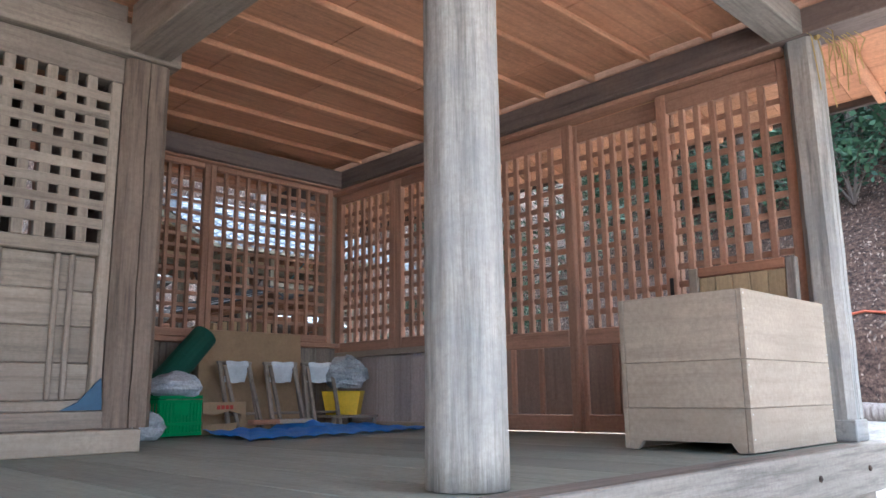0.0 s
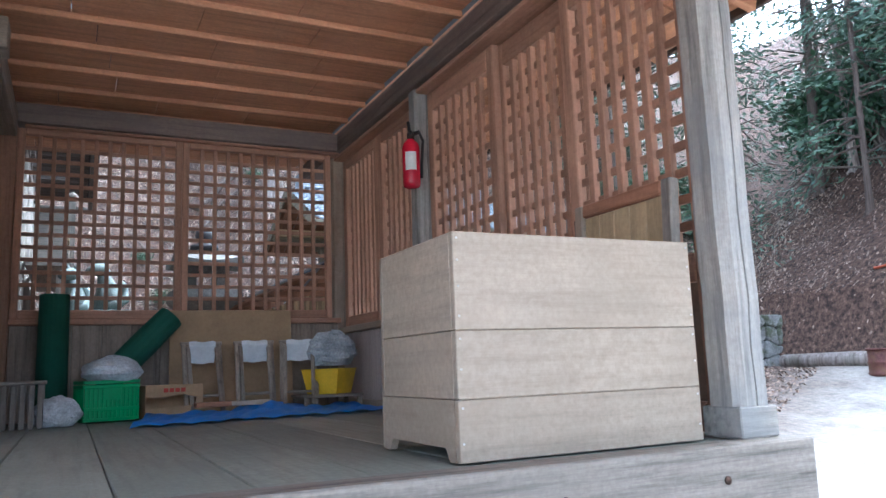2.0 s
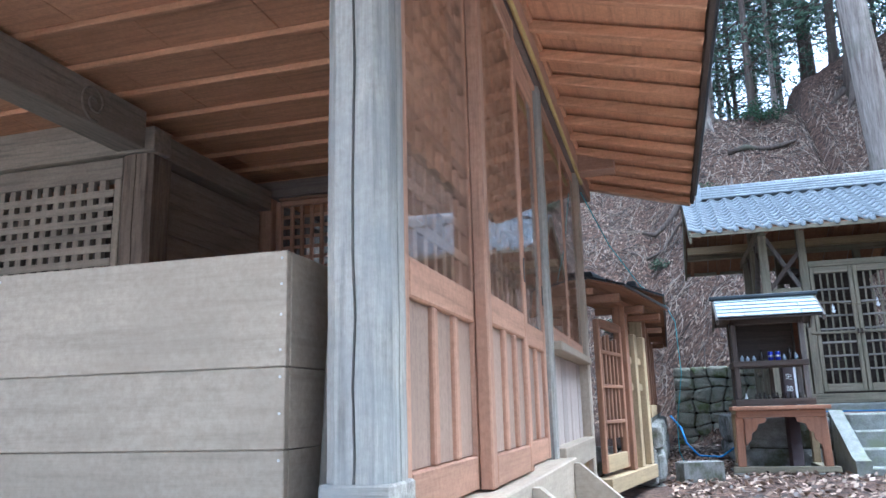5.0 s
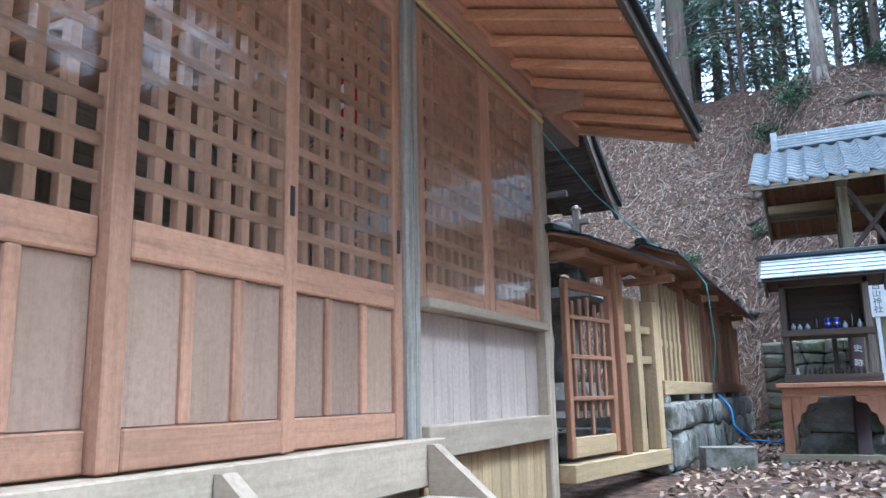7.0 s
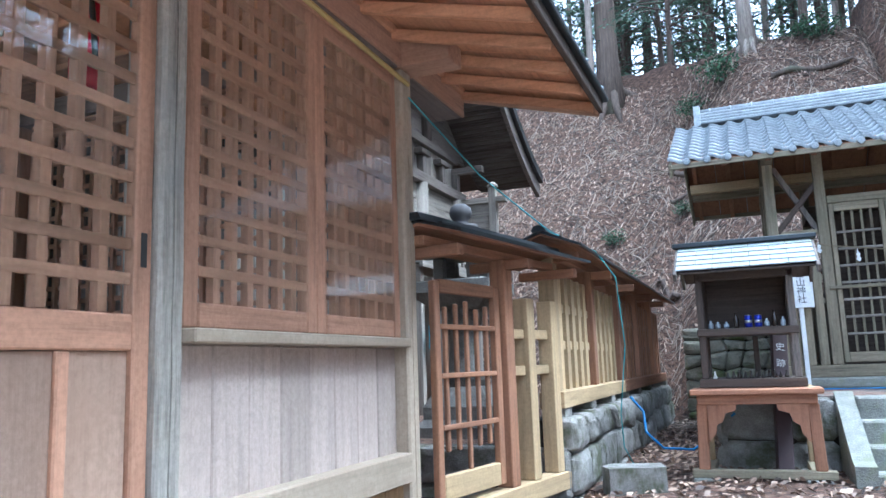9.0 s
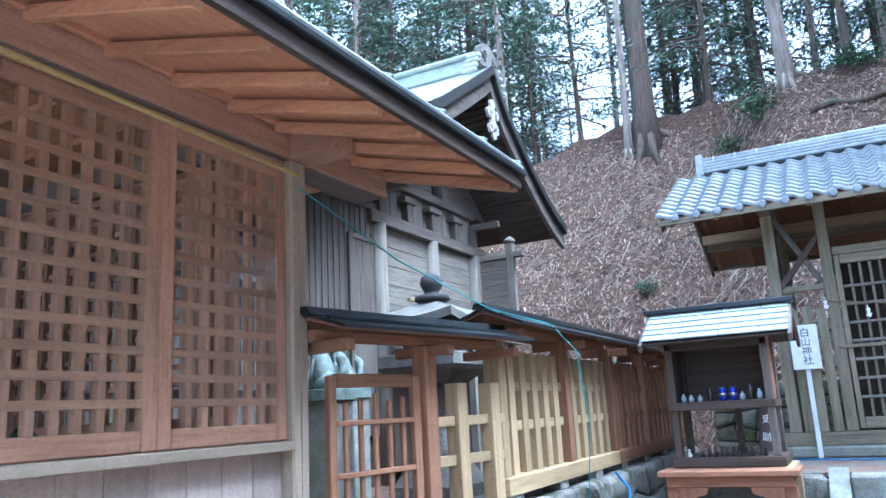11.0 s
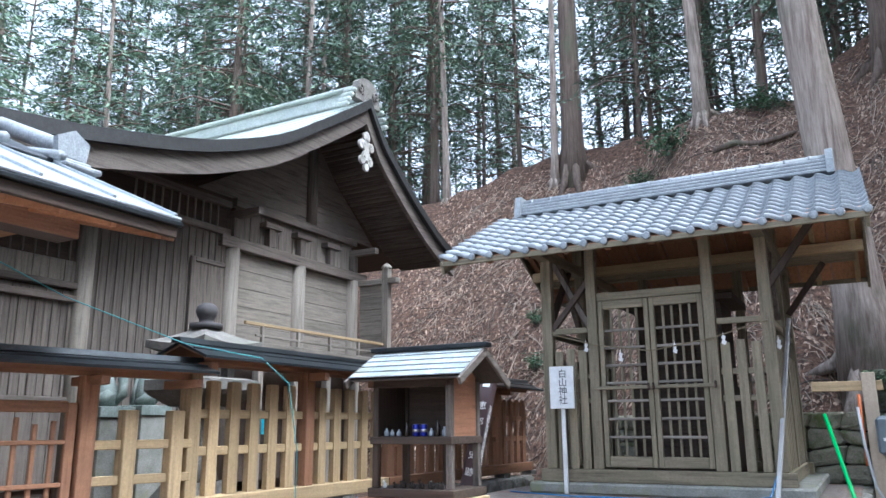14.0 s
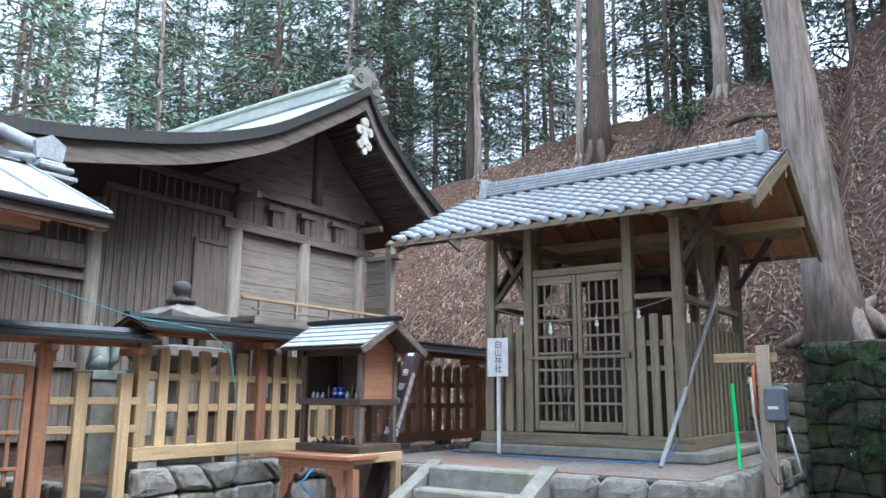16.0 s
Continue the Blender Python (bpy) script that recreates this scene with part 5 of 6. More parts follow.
for i in range(5):
    block("veranda_post", hon, 1.62, 1.72, 10.2 + i * 0.70, 10.3 + i * 0.70, 1.0, 2.828, "old_pale")
    block("rail_post", hon, 1.72, 1.76, 10.2 + i * 0.70, 10.24 + i * 0.70, 2.912, 3.12, "old_pale")
stick("handrail", hon, (1.74, 9.9, 3.14), (1.74, 12.98, 3.14), 0.04, 0.04, "fence_new")
stick("handrail", hon, (1.74, 10.1, 3.0), (1.74, 12.98, 3.0), 0.03, 0.03, "old_pale")
for i in range(6):
    block("wing_plank", hon, WX + 0.1, 1.70, 13.03, 13.07, 2.912 + i * 0.2, 3.108 + i * 0.2, "old_pale")
block("wing_post", hon, 1.702, 1.82, 12.99, 13.11, 2.912, 4.36, "old_pale")
block("wing_rail", hon, WX + 0.09, 1.70, 12.98, 13.12, 4.115, 4.20, "old_pale")
block("wing_rail_end", hon, 1.823, 1.98, 12.98, 13.12, 4.115, 4.20, "old_pale")
part("wing_post_cap", Geo().lathe([(0.09, 0), (0.09, 0.03), (0.05, 0.07), (0.0, 0.10)], 12), wood("old_pale", "z"), hon, "", (1.761, 13.05, 4.362))

left = [(6.2, 4.52), (7.0, 4.64), (7.54, 4.75), (8.35, 4.94), (9.06, 5.16), (9.95, 5.53), (10.7, 5.98), (11.56, 6.53), (11.95, 6.80)]
right = [(11.95, 6.80), (12.32, 6.32), (12.75, 5.98), (13.23, 5.64), (13.75, 5.33), (14.25, 5.08), (14.75, 4.9)]


def along(pts, t):
    f = t * (len(pts) - 1)
    i = min(int(f), len(pts) - 2)
    f -= i
    p0, p1, p2, p3 = pts[max(i - 1, 0)], pts[i], pts[i + 1], pts[min(i + 2, len(pts) - 1)]
    return tuple(0.5 * (2 * p1[k] + (p2[k] - p0[k]) * f + (2 * p0[k] - 5 * p1[k] + 4 * p2[k] - p3[k]) * f * f + (3 * p1[k] - p0[k] - 3 * p2[k] + p3[k]) * f ** 3) for k in (0, 1))


def strip(pts, x0, x1, d0, d1, n=40):
    """One curved band that follows the roof line, from d0 to d1 below it."""
    o = [along(pts, i / n) for i in range(n + 1)]
    vs = [p for y, z in o for p in ((x0, y, z - d0), (x1, y, z - d0), (x1, y, z - d1), (x0, y, z - d1))]
    fs = [(4 * i + k, 4 * i + (k + 1) % 4, 4 * i + 4 + (k + 1) % 4, 4 * i + 4 + k) for i in range(n) for k in range(4)]
    return Geo().add(vs, fs + [(0, 1, 2, 3), (4 * n + 3, 4 * n + 2, 4 * n + 1, 4 * n)])


copper = speckled("verdigris_copper", (0.36, 0.40, 0.36), (0.56, 0.60, 0.55), 3, 0.45, 0.08, (0.46, 0.50, 0.48), 0.1, 30)
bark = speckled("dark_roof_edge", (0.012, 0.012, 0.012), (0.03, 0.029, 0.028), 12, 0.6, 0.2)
shrine_roof = new("roof")
shrine_roof.parent = hon
for pts in (left, right):
    n = 22
    g = Geo()
    for i in range(n):
        a, b = along(pts, i / n), along(pts, (i + 1) / n)
        up = 0.012
        for j in range(26):
            x1, x0 = 2.12 - j * 0.33 + 0.16 * (i % 2), 2.12 - (j + 1) * 0.33 + 0.16 * (i % 2)
            x1 = min(x1, 2.14)
            if x0 >= x1:
                continue
            lo, hi = (a, b) if pts is left else (b, a)
            g.add([(x0 + 0.003, lo[0], lo[1] + up), (x1 - 0.003, lo[0], lo[1] + up), (x1 - 0.003, hi[0], hi[1] + 0.001), (x0 + 0.003, hi[0], hi[1] + 0.001),
                   (x0 + 0.003, lo[0], lo[1] - 0.02), (x1 - 0.003, lo[0], lo[1] - 0.02)], [(0, 1, 2, 3), (4, 5, 1, 0)])
    tagged(part("copper_shingles", g, copper, shrine_roof, "pale verdigris copper shingles"), kind="stuff")
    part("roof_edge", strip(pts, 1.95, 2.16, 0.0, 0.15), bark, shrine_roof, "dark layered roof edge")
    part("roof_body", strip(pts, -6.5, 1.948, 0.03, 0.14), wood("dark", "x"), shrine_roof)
    part("bargeboard", strip(pts, 2.02, 2.09, 0.152, 0.40), wood("old_grey", "y"), shrine_roof)
    for i in range(3, 40):
        y, z = along(pts, i / 40)
        part("rafter", Geo().box(-0.5, 0.5, -0.02, 0.02, -0.03, 0.03), wood("old_grey", "x"), shrine_roof, "", (1.5, y, z - 0.19))
block("ridge_box", hon, -6.5, 1.98, 11.78, 12.12, 6.72, 6.92, copper, "pale green copper ridge", 0.02)
block("ridge_cap", hon, -6.5, 2.02, 11.7, 12.2, 6.922, 6.97, copper, "", 0.02)
g = Geo()
g.prism([(11.62, 6.72), (12.28, 6.72), (12.30, 6.82), (12.22, 6.9), (12.2, 7.02), (12.1, 7.10), (11.95, 7.13), (11.8, 7.10), (11.7, 7.02), (11.68, 6.9), (11.6, 6.82)], 1.985, 2.10)
part("ridge_end", g, st, hon, "grey ornamental ridge-end tile")
for s in (-1, 1):
    sp = Geo().tube([(2.11, 11.95 + s * (0.2 + (0.008 * t) * math.cos(t)), 6.90 + 0.009 * t * math.sin(t)) for t in [i * 0.5 for i in range(22)]], 0.018, 6)
    part("ridge_scroll", sp, st, hon, "", (0, 0, 0), True)
    for k in range(4):
        block("ridge_roll", hon, 1.9, 2.12, 11.95 + s * (0.35 + 0.06 * k) - 0.04, 11.95 + s * (0.35 + 0.06 * k) + 0.04, 6.80 - 0.1 * k, 6.87 - 0.1 * k, copper, "", 0.02)
# hanging gable ornament: a lobed pale board with spirals
gy = Geo()
gy.lathe([(0.10, -0.02), (0.10, 0.02)], 16)
for (a, b, r) in ((0.0, 0.14, 0.085), (-0.12, 0.0, 0.075), (0.12, 0.0, 0.075), (0.0, -0.15, 0.085), (-0.1, -0.24, 0.07), (0.1, -0.24, 0.07), (0.0, -0.34, 0.06)):
    gy.lathe([(r, -0.02), (r, 0.02)], 14, (a, b, 0))
for s in (-1, 1):
    for cy2 in (0.0, -0.2):
        gy.tube([(s * (0.09 + 0.0045 * t * math.cos(t)), cy2 + 0.0045 * t * math.sin(t), 0.024) for t in [i * 0.5 for i in range(24)]], 0.009, 5)
geg = part("gable_pendant", gy, speckled("pale_weathered_carving", (0.40, 0.38, 0.34), (0.58, 0.56, 0.52), 9, 0.85, 0.3), hon, "pale carved gable pendant", (2.11, 11.90, 6.02))
geg.rotation_euler = (math.radians(90), 0, math.radians(90))
# verge ridge of the hall seen before the shrine
vr = Geo().tube([(3.12, 6.42, 3.98), (2.6, 6.42, 4.2), (0.5, 6.42, 5.1)], 0.07, 10)
part("verge_tiles", vr, tile_grey, roof, "grey tiled verge ridge", (0, 0, 0), True)
for k in range(3):
    block("verge_tile", roof, 2.7, 3.16 + 0.08 * k, 6.34 - 0.04 * k, 6.5 + 0.04 * k, 3.88 - 0.05 * k, 3.925 - 0.05 * k, tile_grey, "", 0.015)
part("verge_end_tile", Geo().prism([(6.3, 3.9), (6.54, 3.9), (6.56, 4.06), (6.42, 4.14), (6.28, 4.06)], 3.1, 3.16), tile_grey, roof)
block("verge_gutter", roof, 3.05, 3.34, 6.24, 6.6, 3.70, 3.74, roof_sheet)

# ---- the small shrine ----
sh = thing("small_shrine", (-0.462, 0.26, -0.011), "small timber shrine with lattice doors and grey tiled roof", "shrine")
sh.scale = (1.055, 1.0, 1.05)
block("foundation", sh, 5.62, 7.92, 9.56, 12.0, 1.217, 1.31, cut, "granite foundation slab", 0.015)
PX = (5.80, 6.23, 7.25, 7.70)
for y in (9.72, 11.75):
    block("ground_sill", sh, 5.70, 7.80, y - 0.06, y + 0.06, 1.312, 1.42, "shrine")
for x in (5.80, 7.70):
    block("ground_sill", sh, x - 0.06, x + 0.06, 9.782, 11.688, 1.312, 1.42, "shrine")
    for y in (9.72, 10.75, 11.75):
        block("post", sh, x - 0.048, x + 0.048, y - 0.048, y + 0.048, 1.422, 3.42 if y != 10.75 else 4.0, "shrine")
for x in PX[1:3]:
    block("post", sh, x - 0.045, x + 0.045, 9.675, 9.765, 1.422, 3.42, "shrine")
    block("post", sh, x - 0.045, x + 0.045, 11.705, 11.795, 1.422, 3.42, "shrine")
for y in (9.72, 11.75):
    block("head_beam", sh, 5.0, 8.4, y - 0.05, y + 0.05, 3.422, 3.52, "shrine")
for x in (5.80, 7.70):
    block("cross_beam", sh, x - 0.05, x + 0.05, 9.3, 12.2, 3.32, 3.42, "shrine")
    block("rail", sh, x - 0.03, x + 0.03, 9.77, 10.7, 2.60, 2.66, "shrine")
    block("rail", sh, x - 0.03, x + 0.03, 10.8, 11.7, 2.60, 2.66, "shrine")
    stick("brace", sh, (x, 9.76, 2.7), (x, 10.4, 3.35), 0.05, 0.06, "dark")
    stick("brace", sh, (x, 10.68, 2.75), (x, 10.1, 3.38), 0.05, 0.06, "old_grey")
    stick("brace", sh, (x, 10.82, 2.75), (x, 11.4, 3.38), 0.05, 0.06, "dark")
    for z in (2.05, 1.7):
        block("rail", sh, x - 0.015, x + 0.015, 9.77, 11.7, z, z + 0.05, "shrine")
    for i in range(12):
        y = 9.82 + i * 0.157
        if abs(y + 0.04 - 10.75) > 0.1:
            block("picket", sh, x + 0.016, x + 0.035, y, y + 0.09, 1.422, 2.42, "shrine")
stick("brace", sh, (5.84, 9.72, 2.66), (6.2, 9.72, 3.1), 0.05, 0.05, "dark")
stick("brace", sh, (6.19, 9.78, 2.66), (5.85, 9.78, 3.3), 0.05, 0.05, "old_grey")
stick("brace", sh, (7.72, 9.72, 2.9), (8.1, 9.72, 3.42), 0.05, 0.06, "dark")
stick("brace", sh, (7.72, 11.72, 2.9), (8.1, 11.72, 3.42), 0.05, 0.06, "dark")
for xa, xb in ((5.85, 6.18), (7.30, 7.65)):
    for z in (2.62, 2.20, 1.98):
        block("rail", sh, xa, xb, 9.70, 9.74, z, z + 0.05, "shrine")
    for i in range(3):
        x = xa + 0.02 + i * (xb - xa - 0.11) / 2
        block("picket", sh, x, x + 0.075, 9.672, 9.698, 1.422, 2.46 + 0.02 * (i % 2), "shrine")
block("lintel", sh, 6.28, 7.20, 9.69, 9.75, 2.90, 2.97, "shrine")
for d in range(2):
    x0 = 6.285 + d * 0.46
    x1 = x0 + 0.452
    lf = new("lattice_door")
    lf.parent = sh
    tagged(lf, "grey wooden lattice door")
    block("stile", lf, x0, x0 + 0.042, 9.695, 9.735, 1.44, 2.895, "shrine")
    block("stile", lf, x1 - 0.042, x1, 9.695, 9.735, 1.44, 2.895, "shrine")
    block("rail", lf, x0 + 0.044, x1 - 0.044, 9.695, 9.735, 1.44, 1.53, "shrine")
    block("rail", lf, x0 + 0.044, x1 - 0.044, 9.695, 9.735, 2.82, 2.895, "shrine")
    for i in range(4):
        x = x0 + 0.102 + i * 0.076
        block("upright_bar", lf, x, x + 0.022, 9.715, 9.73, 1.532, 2.818, "shrine")
    for j in range(7):
        z = 1.68 + j * 0.155
        block("cross_bar", lf, x0 + 0.045, x1 - 0.045, 9.697, 9.713, z, z + 0.024, "old_pale")
block("lock_bar", sh, 6.22, 7.27, 9.66, 9.69, 2.10, 2.13, "shrine")
for x in (6.70, 6.74, 7.25):
    block("latch", sh, x, x + 0.02, 9.645, 9.66, 2.09, 2.15, nail, "dark iron latch")
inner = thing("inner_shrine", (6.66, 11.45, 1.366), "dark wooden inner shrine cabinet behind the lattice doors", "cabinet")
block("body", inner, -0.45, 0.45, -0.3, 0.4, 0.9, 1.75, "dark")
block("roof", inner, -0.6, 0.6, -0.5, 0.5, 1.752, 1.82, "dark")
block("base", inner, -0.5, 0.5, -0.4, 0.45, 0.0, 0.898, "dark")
for i, (x, y, z) in enumerate(((6.374, 9.92, 2.562), (6.87, 9.92, 2.614), (7.292, 9.92, 2.667), (7.725, 10.01, 2.614), (6.047, 9.92, 2.667))):
    pst = thing("paper_streamer", (x, y, z), "white folded paper streamer tied to the shrine rope", "streamer", "paper streamers")
    part("strip", Geo().prism([(0, 0), (0.012, -0.06), (0.035, -0.07), (0.02, -0.13), (0.045, -0.15), (0.02, -0.2), (-0.03, -0.17), (-0.01, -0.11), (-0.025, -0.09), (-0.008, -0.05)], -0.004, 0.004, "y"), white_paint, pst).scale = (0.6, 1, 0.6)
alone("rope", Geo().tube([(5.71, 9.91, 2.74), (6.132, 9.91, 2.614), (6.659, 9.9, 2.53), (7.187, 9.91, 2.614), (7.662, 9.91, 2.74), (7.746, 10.96, 2.635)], 0.006, 6), plain("straw_rope", (0.2, 0.16, 0.1), 0.9), "thin straw rope strung across the shrine posts", "rope")

RY, RZ, EY, EZ, BY, BZ = 10.98, 4.22, 9.40, 3.44, 12.5, 3.44
RX0, RX1 = 4.76, 8.52
sr = new("roof")
sr.parent = sh
sr.matrix_basis = sh.matrix_basis.inverted()
NC, NR = 20, 11
cw = (RX1 - RX0) / NC
rl = math.hypot(RY - EY, RZ - EZ) / NR
tilt = math.atan2(RZ - EZ, RY - EY)
tg = Geo()
prof = [(i / 6, 0.02 * math.sin(2 * math.pi * (i / 6) + 0.6) + (0.012 if i in (0, 6) else 0)) for i in range(7)]
top = [(cw * (u - 0.5) * 1.03, -rl * 0.56, z + 0.03) for u, z in prof] + [(cw * (u - 0.5) * 1.03, rl * 0.5, z) for u, z in prof]
lip = [(cw * (u - 0.5) * 1.03, -rl * 0.56, z - 0.004) for u, z in prof]
tg.add(top + lip, [(i, i + 1, 8 + i, 7 + i) for i in range(6)] + [(14 + i, 15 + i, i + 1, i) for i in range(6)])
tile_mesh = tg.mesh("tile", tile_grey, True, False)
for r in range(NR):
    for c in range(NC):
        f = (r + 0.5) / NR
        ob = new("tile", tile_mesh)
        ob.parent = sr
        ob.location = ((RX0 + cw * (c + 0.5)) * K, (EY + (RY - EY) * f) * K, (EZ + (RZ - EZ) * f + 0.05) * K)
        ob.rotation_euler = (tilt, 0, 0)
for c in range(NC):
    ob = part("eave_tile_cap", Geo().lathe([(0.034, 0), (0.036, 0.012), (0.03, 0.02), (0.0, 0.024)], 10), tile_grey, sr, "", (RX0 + cw * (c + 0.93), EY - 0.02, EZ + 0.035))
    ob.rotation_euler = (math.radians(90), 0, 0)
part("back_slope", Geo().sheet(lambda u, v: (RX0 + (RX1 - RX0) * u, RY + (BY - RY) * v, RZ + (BZ - RZ) * v + 0.05 + 0.02 * math.sin(2 * math.pi * NC * u)), 160, 8), tile_grey, sr, "", (0, 0, 0), True)
for k in range(4):
    h = 0.037 * k
    w = 0.105 - 0.012 * k
    block("ridge_course", sr, RX0 + 0.27, RX1 - 0.27, RY - w, RY + w, RZ + 0.05 + h, RZ + 0.0845 + h, tile_grey, "", 0.008)
part("ridge_top", Geo().tube([(RX0 + 0.25, RY, RZ + 0.205), (RX1 - 0.25, RY, RZ + 0.205)], 0.045, 12), tile_grey, sr, "", (0, 0, 0), True)
for i in range(14):
    part("ridge_joint", Geo().tube([(-0.012, 0, 0), (0.012, 0, 0)], 0.051, 12), tile_grey, sr, "", (RX0 + 0.38 + i * 0.228, RY, RZ + 0.205), True)
for x, s in ((RX0 + 0.24, -1), (RX1 - 0.24, 1)):
    part("ridge_end_tile", Geo().prism([(RY - 0.16, RZ + 0.02), (RY + 0.16, RZ + 0.02), (RY + 0.14, RZ + 0.16), (RY + 0.1, RZ + 0.275), (RY - 0.1, RZ + 0.275), (RY - 0.14, RZ + 0.16)], -0.035, 0.035), tile_grey, sr, "", (x, 0, 0))
for y1, z1 in ((EY, EZ), (BY, BZ)):
    for i in range(10):
        x = RX0 + 0.12 + i * (RX1 - RX0 - 0.24) / 9
        stick("rafter", sr, (x, y1 + (0.05 if y1 < RY else -0.05), z1 - 0.005), (x, RY, RZ - 0.03), 0.05, 0.06, "fence_red" if x < 7.7 else "fence_new")
    g = Geo()
    for i in range(11):
        xa = RX0 + 0.03 + i * (RX1 - RX0 - 0.06) / 11
        stick("roof_board", sr, (xa + 0.166, y1, z1 + 0.03), (xa + 0.166, RY, RZ + 0.01), 0.33, 0.014, "soffit" if x > 7.5 and i > 7 else "fence_red")
    for x in (RX0 + 0.02, RX1 - 0.02):
        stick("bargeboard", sr, (x, y1, z1 - 0.04), (x, RY, RZ - 0.03), 0.03, 0.13, "shrine")
    stick("eave_board", sr, (RX0, y1, z1 - 0.0), (RX1, y1, z1 - 0.0), 0.03, 0.05, "shrine")
for y, z in ((RY, 4.03), (10.2, 3.68), (11.76, 3.68)):
    block("purlin", sr, RX0 + 0.05, RX1 - 0.04, y - 0.045, y + 0.045, z - 0.05, z + 0.06, "fence_new")
for x in (5.66, 7.66):
    block("king_post", sr, x - 0.05, x + 0.05, 10.93, 11.03, 3.60, 3.98, "shrine")

# ---- meter post and poles beside the terrace ----
mp = thing("meter_post", (8.36, 9.95, 0.85), "weathered timber post with a cross board, carrying a meter box", "post")
block("shaft", mp, -0.05, 0.05, -0.035, 0.035, -0.1, 1.42, "pale")
block("cross_board", mp, -0.42, 0.1, 0.037, 0.065, 1.28, 1.36, "fence_new")
bx = part("conduit", Geo().tube([(-0.08, -0.03, 0.7), (-0.08, -0.03, 1.25)], 0.012, 8), plain("orange_pipe", (0.6, 0.14, 0.03), 0.5), mp, "orange conduit", (0, 0, 0), True)
mb = thing("meter_box", (8.46, 9.86, 1.63), "grey plastic electricity meter box on the timber post", "meter box")
grey_pl = plain("grey_plastic", (0.10, 0.125, 0.14), 0.45)
part("body", Geo().box(-0.09, 0.09, -0.06, 0.06, 0, 0.30, 0.03), grey_pl, mb)
part("cover", Geo().box(-0.08, 0.08, -0.085, -0.062, 0.02, 0.28, 0.02), grey_pl, mb)
block("latch", mb, -0.05, 0.03, -0.092, -0.086, 0.11, 0.135, tin)
alone("cable", Geo().tube([(8.26, 9.9, 2.0), (8.28, 9.85, 1.7), (8.32, 9.84, 1.4), (8.44, 9.8, 1.15), (8.62, 9.82, 1.25), (8.54, 9.84, 1.6)], 0.011, 8), plain("grey_cable", (0.42, 0.43, 0.43), 0.6), "pale grey electric cable looping from the meter post", "cable", smooth=True)
alone("green_pole", Geo().tube([(8.0, 10.3, 1.95), (8.30, 9.3, 0.80)], 0.016, 8), plain("bright_green", (0.02, 0.5, 0.12), 0.4), "bright green plastic pole leaning by the terrace", "pole", smooth=True)
alone("metal_pole", Geo().beam((7.66, 9.30, 1.27), (7.76, 10.9, 2.86), 0.035, 0.035), plain("grey_metal", (0.33, 0.33, 0.33), 0.5, 0.4), "grey metal bar leaning against the small shrine", "bar")
rope_c = plain("turquoise_rope", (0.10, 0.36, 0.38), 0.6)
alone("rope", Geo().tube([(3.86, 5.22, 2.96), (4.0, 5.9, 2.68), (4.2, 6.7, 2.45), (4.38, 7.3, 2.38), (4.48, 7.5, 2.2), (4.5, 7.6, 1.7), (4.42, 7.7, 1.2), (4.42, 7.75, 0.95), (4.5, 7.9, 0.72)], 0.0042, 6), rope_c, "turquoise rope strung from the hall corner over the fence", "rope", smooth=True)
blue_h = plain("blue_hose", (0.03, 0.2, 0.5), 0.5)
alone("hose", Geo().tube([(4.36, 8.6, 1.28), (4.46, 8.62, 1.15), (4.5, 8.4, 1.0), (4.62, 8.5, 0.86), (4.85, 8.6, 0.84), (5.0, 8.5, 0.95), (5.2, 8.37, 1.15)], 0.011, 6), blue_h, "light blue hose hanging at the stone wall", "hose", smooth=True)
alone("hose", Geo().tube([(5.3, 9.75, 1.277), (6.0, 9.5, 1.277), (6.8, 9.5, 1.277), (7.4, 9.55, 1.278), (7.58, 9.7, 1.31), (7.62, 9.86, 1.46)], 0.006, 6), blue_h, "light blue hose lying on the terrace gravel", "hose", smooth=True)
straw = plain("straw", (0.45, 0.33, 0.12), 0.9)
g = Geo()
rnd = random.Random(6)
for i in range(16):
    x, y, z = 3.74 + rnd.uniform(-0.1, 0.1), 1.15 + rnd.uniform(-0.12, 0.05), 3.06
    g.tube([(x, y, z + 0.06), (x + rnd.uniform(-0.08, 0.08), y - 0.05, z), (x + rnd.uniform(-0.15, 0.1), y - 0.06, z - rnd.uniform(0.08, 0.34))], 0.003, 4)
g.tube([(3.7, 1.15, 3.09), (3.86, 1.6, 3.09), (3.87, 3.2, 3.07), (3.87, 5.2, 3.02)], 0.012, 6)
alone("straw_rope", g, straw, "frayed straw rope tied round the hall under the eave", "rope")


# ---- trees, shrubs and litter ----
def bark_mat(name, a, b2):
    if name in MATS:
        return MATS[name]
    m, n, l, b = nodes_of(name)
    mp, raw, info = coords(n, l, (9, 9, 0.7), 9)
    n1 = noise(n, l, mp.outputs[0], 1.6, 6, 0.7)
    n2 = noise(n, l, raw.outputs[0], 1.2, 4, 0.6)
    r = ramp(n, [(0.3, a), (0.7, b2)])
    l.new(n1.outputs[0], r.inputs[0])
    mr = ramp(n, [(0.52, (0, 0, 0)), (0.7, (0.6, 0.6, 0.6))])
    l.new(n2.outputs[0], mr.inputs[0])
    c = mixed(n, l, mr.outputs[0], r.outputs[0], (0.10, 0.12, 0.07))
    l.new(c, b.inputs["Base Color"])
    b.inputs["Roughness"].default_value = 0.95
    bump(n, l, n1.outputs[0], b, 1.0, 0.05)
    MATS[name] = m
    return m


CEDAR = bark_mat("cedar_bark", (0.07, 0.05, 0.04), (0.20, 0.15, 0.12))
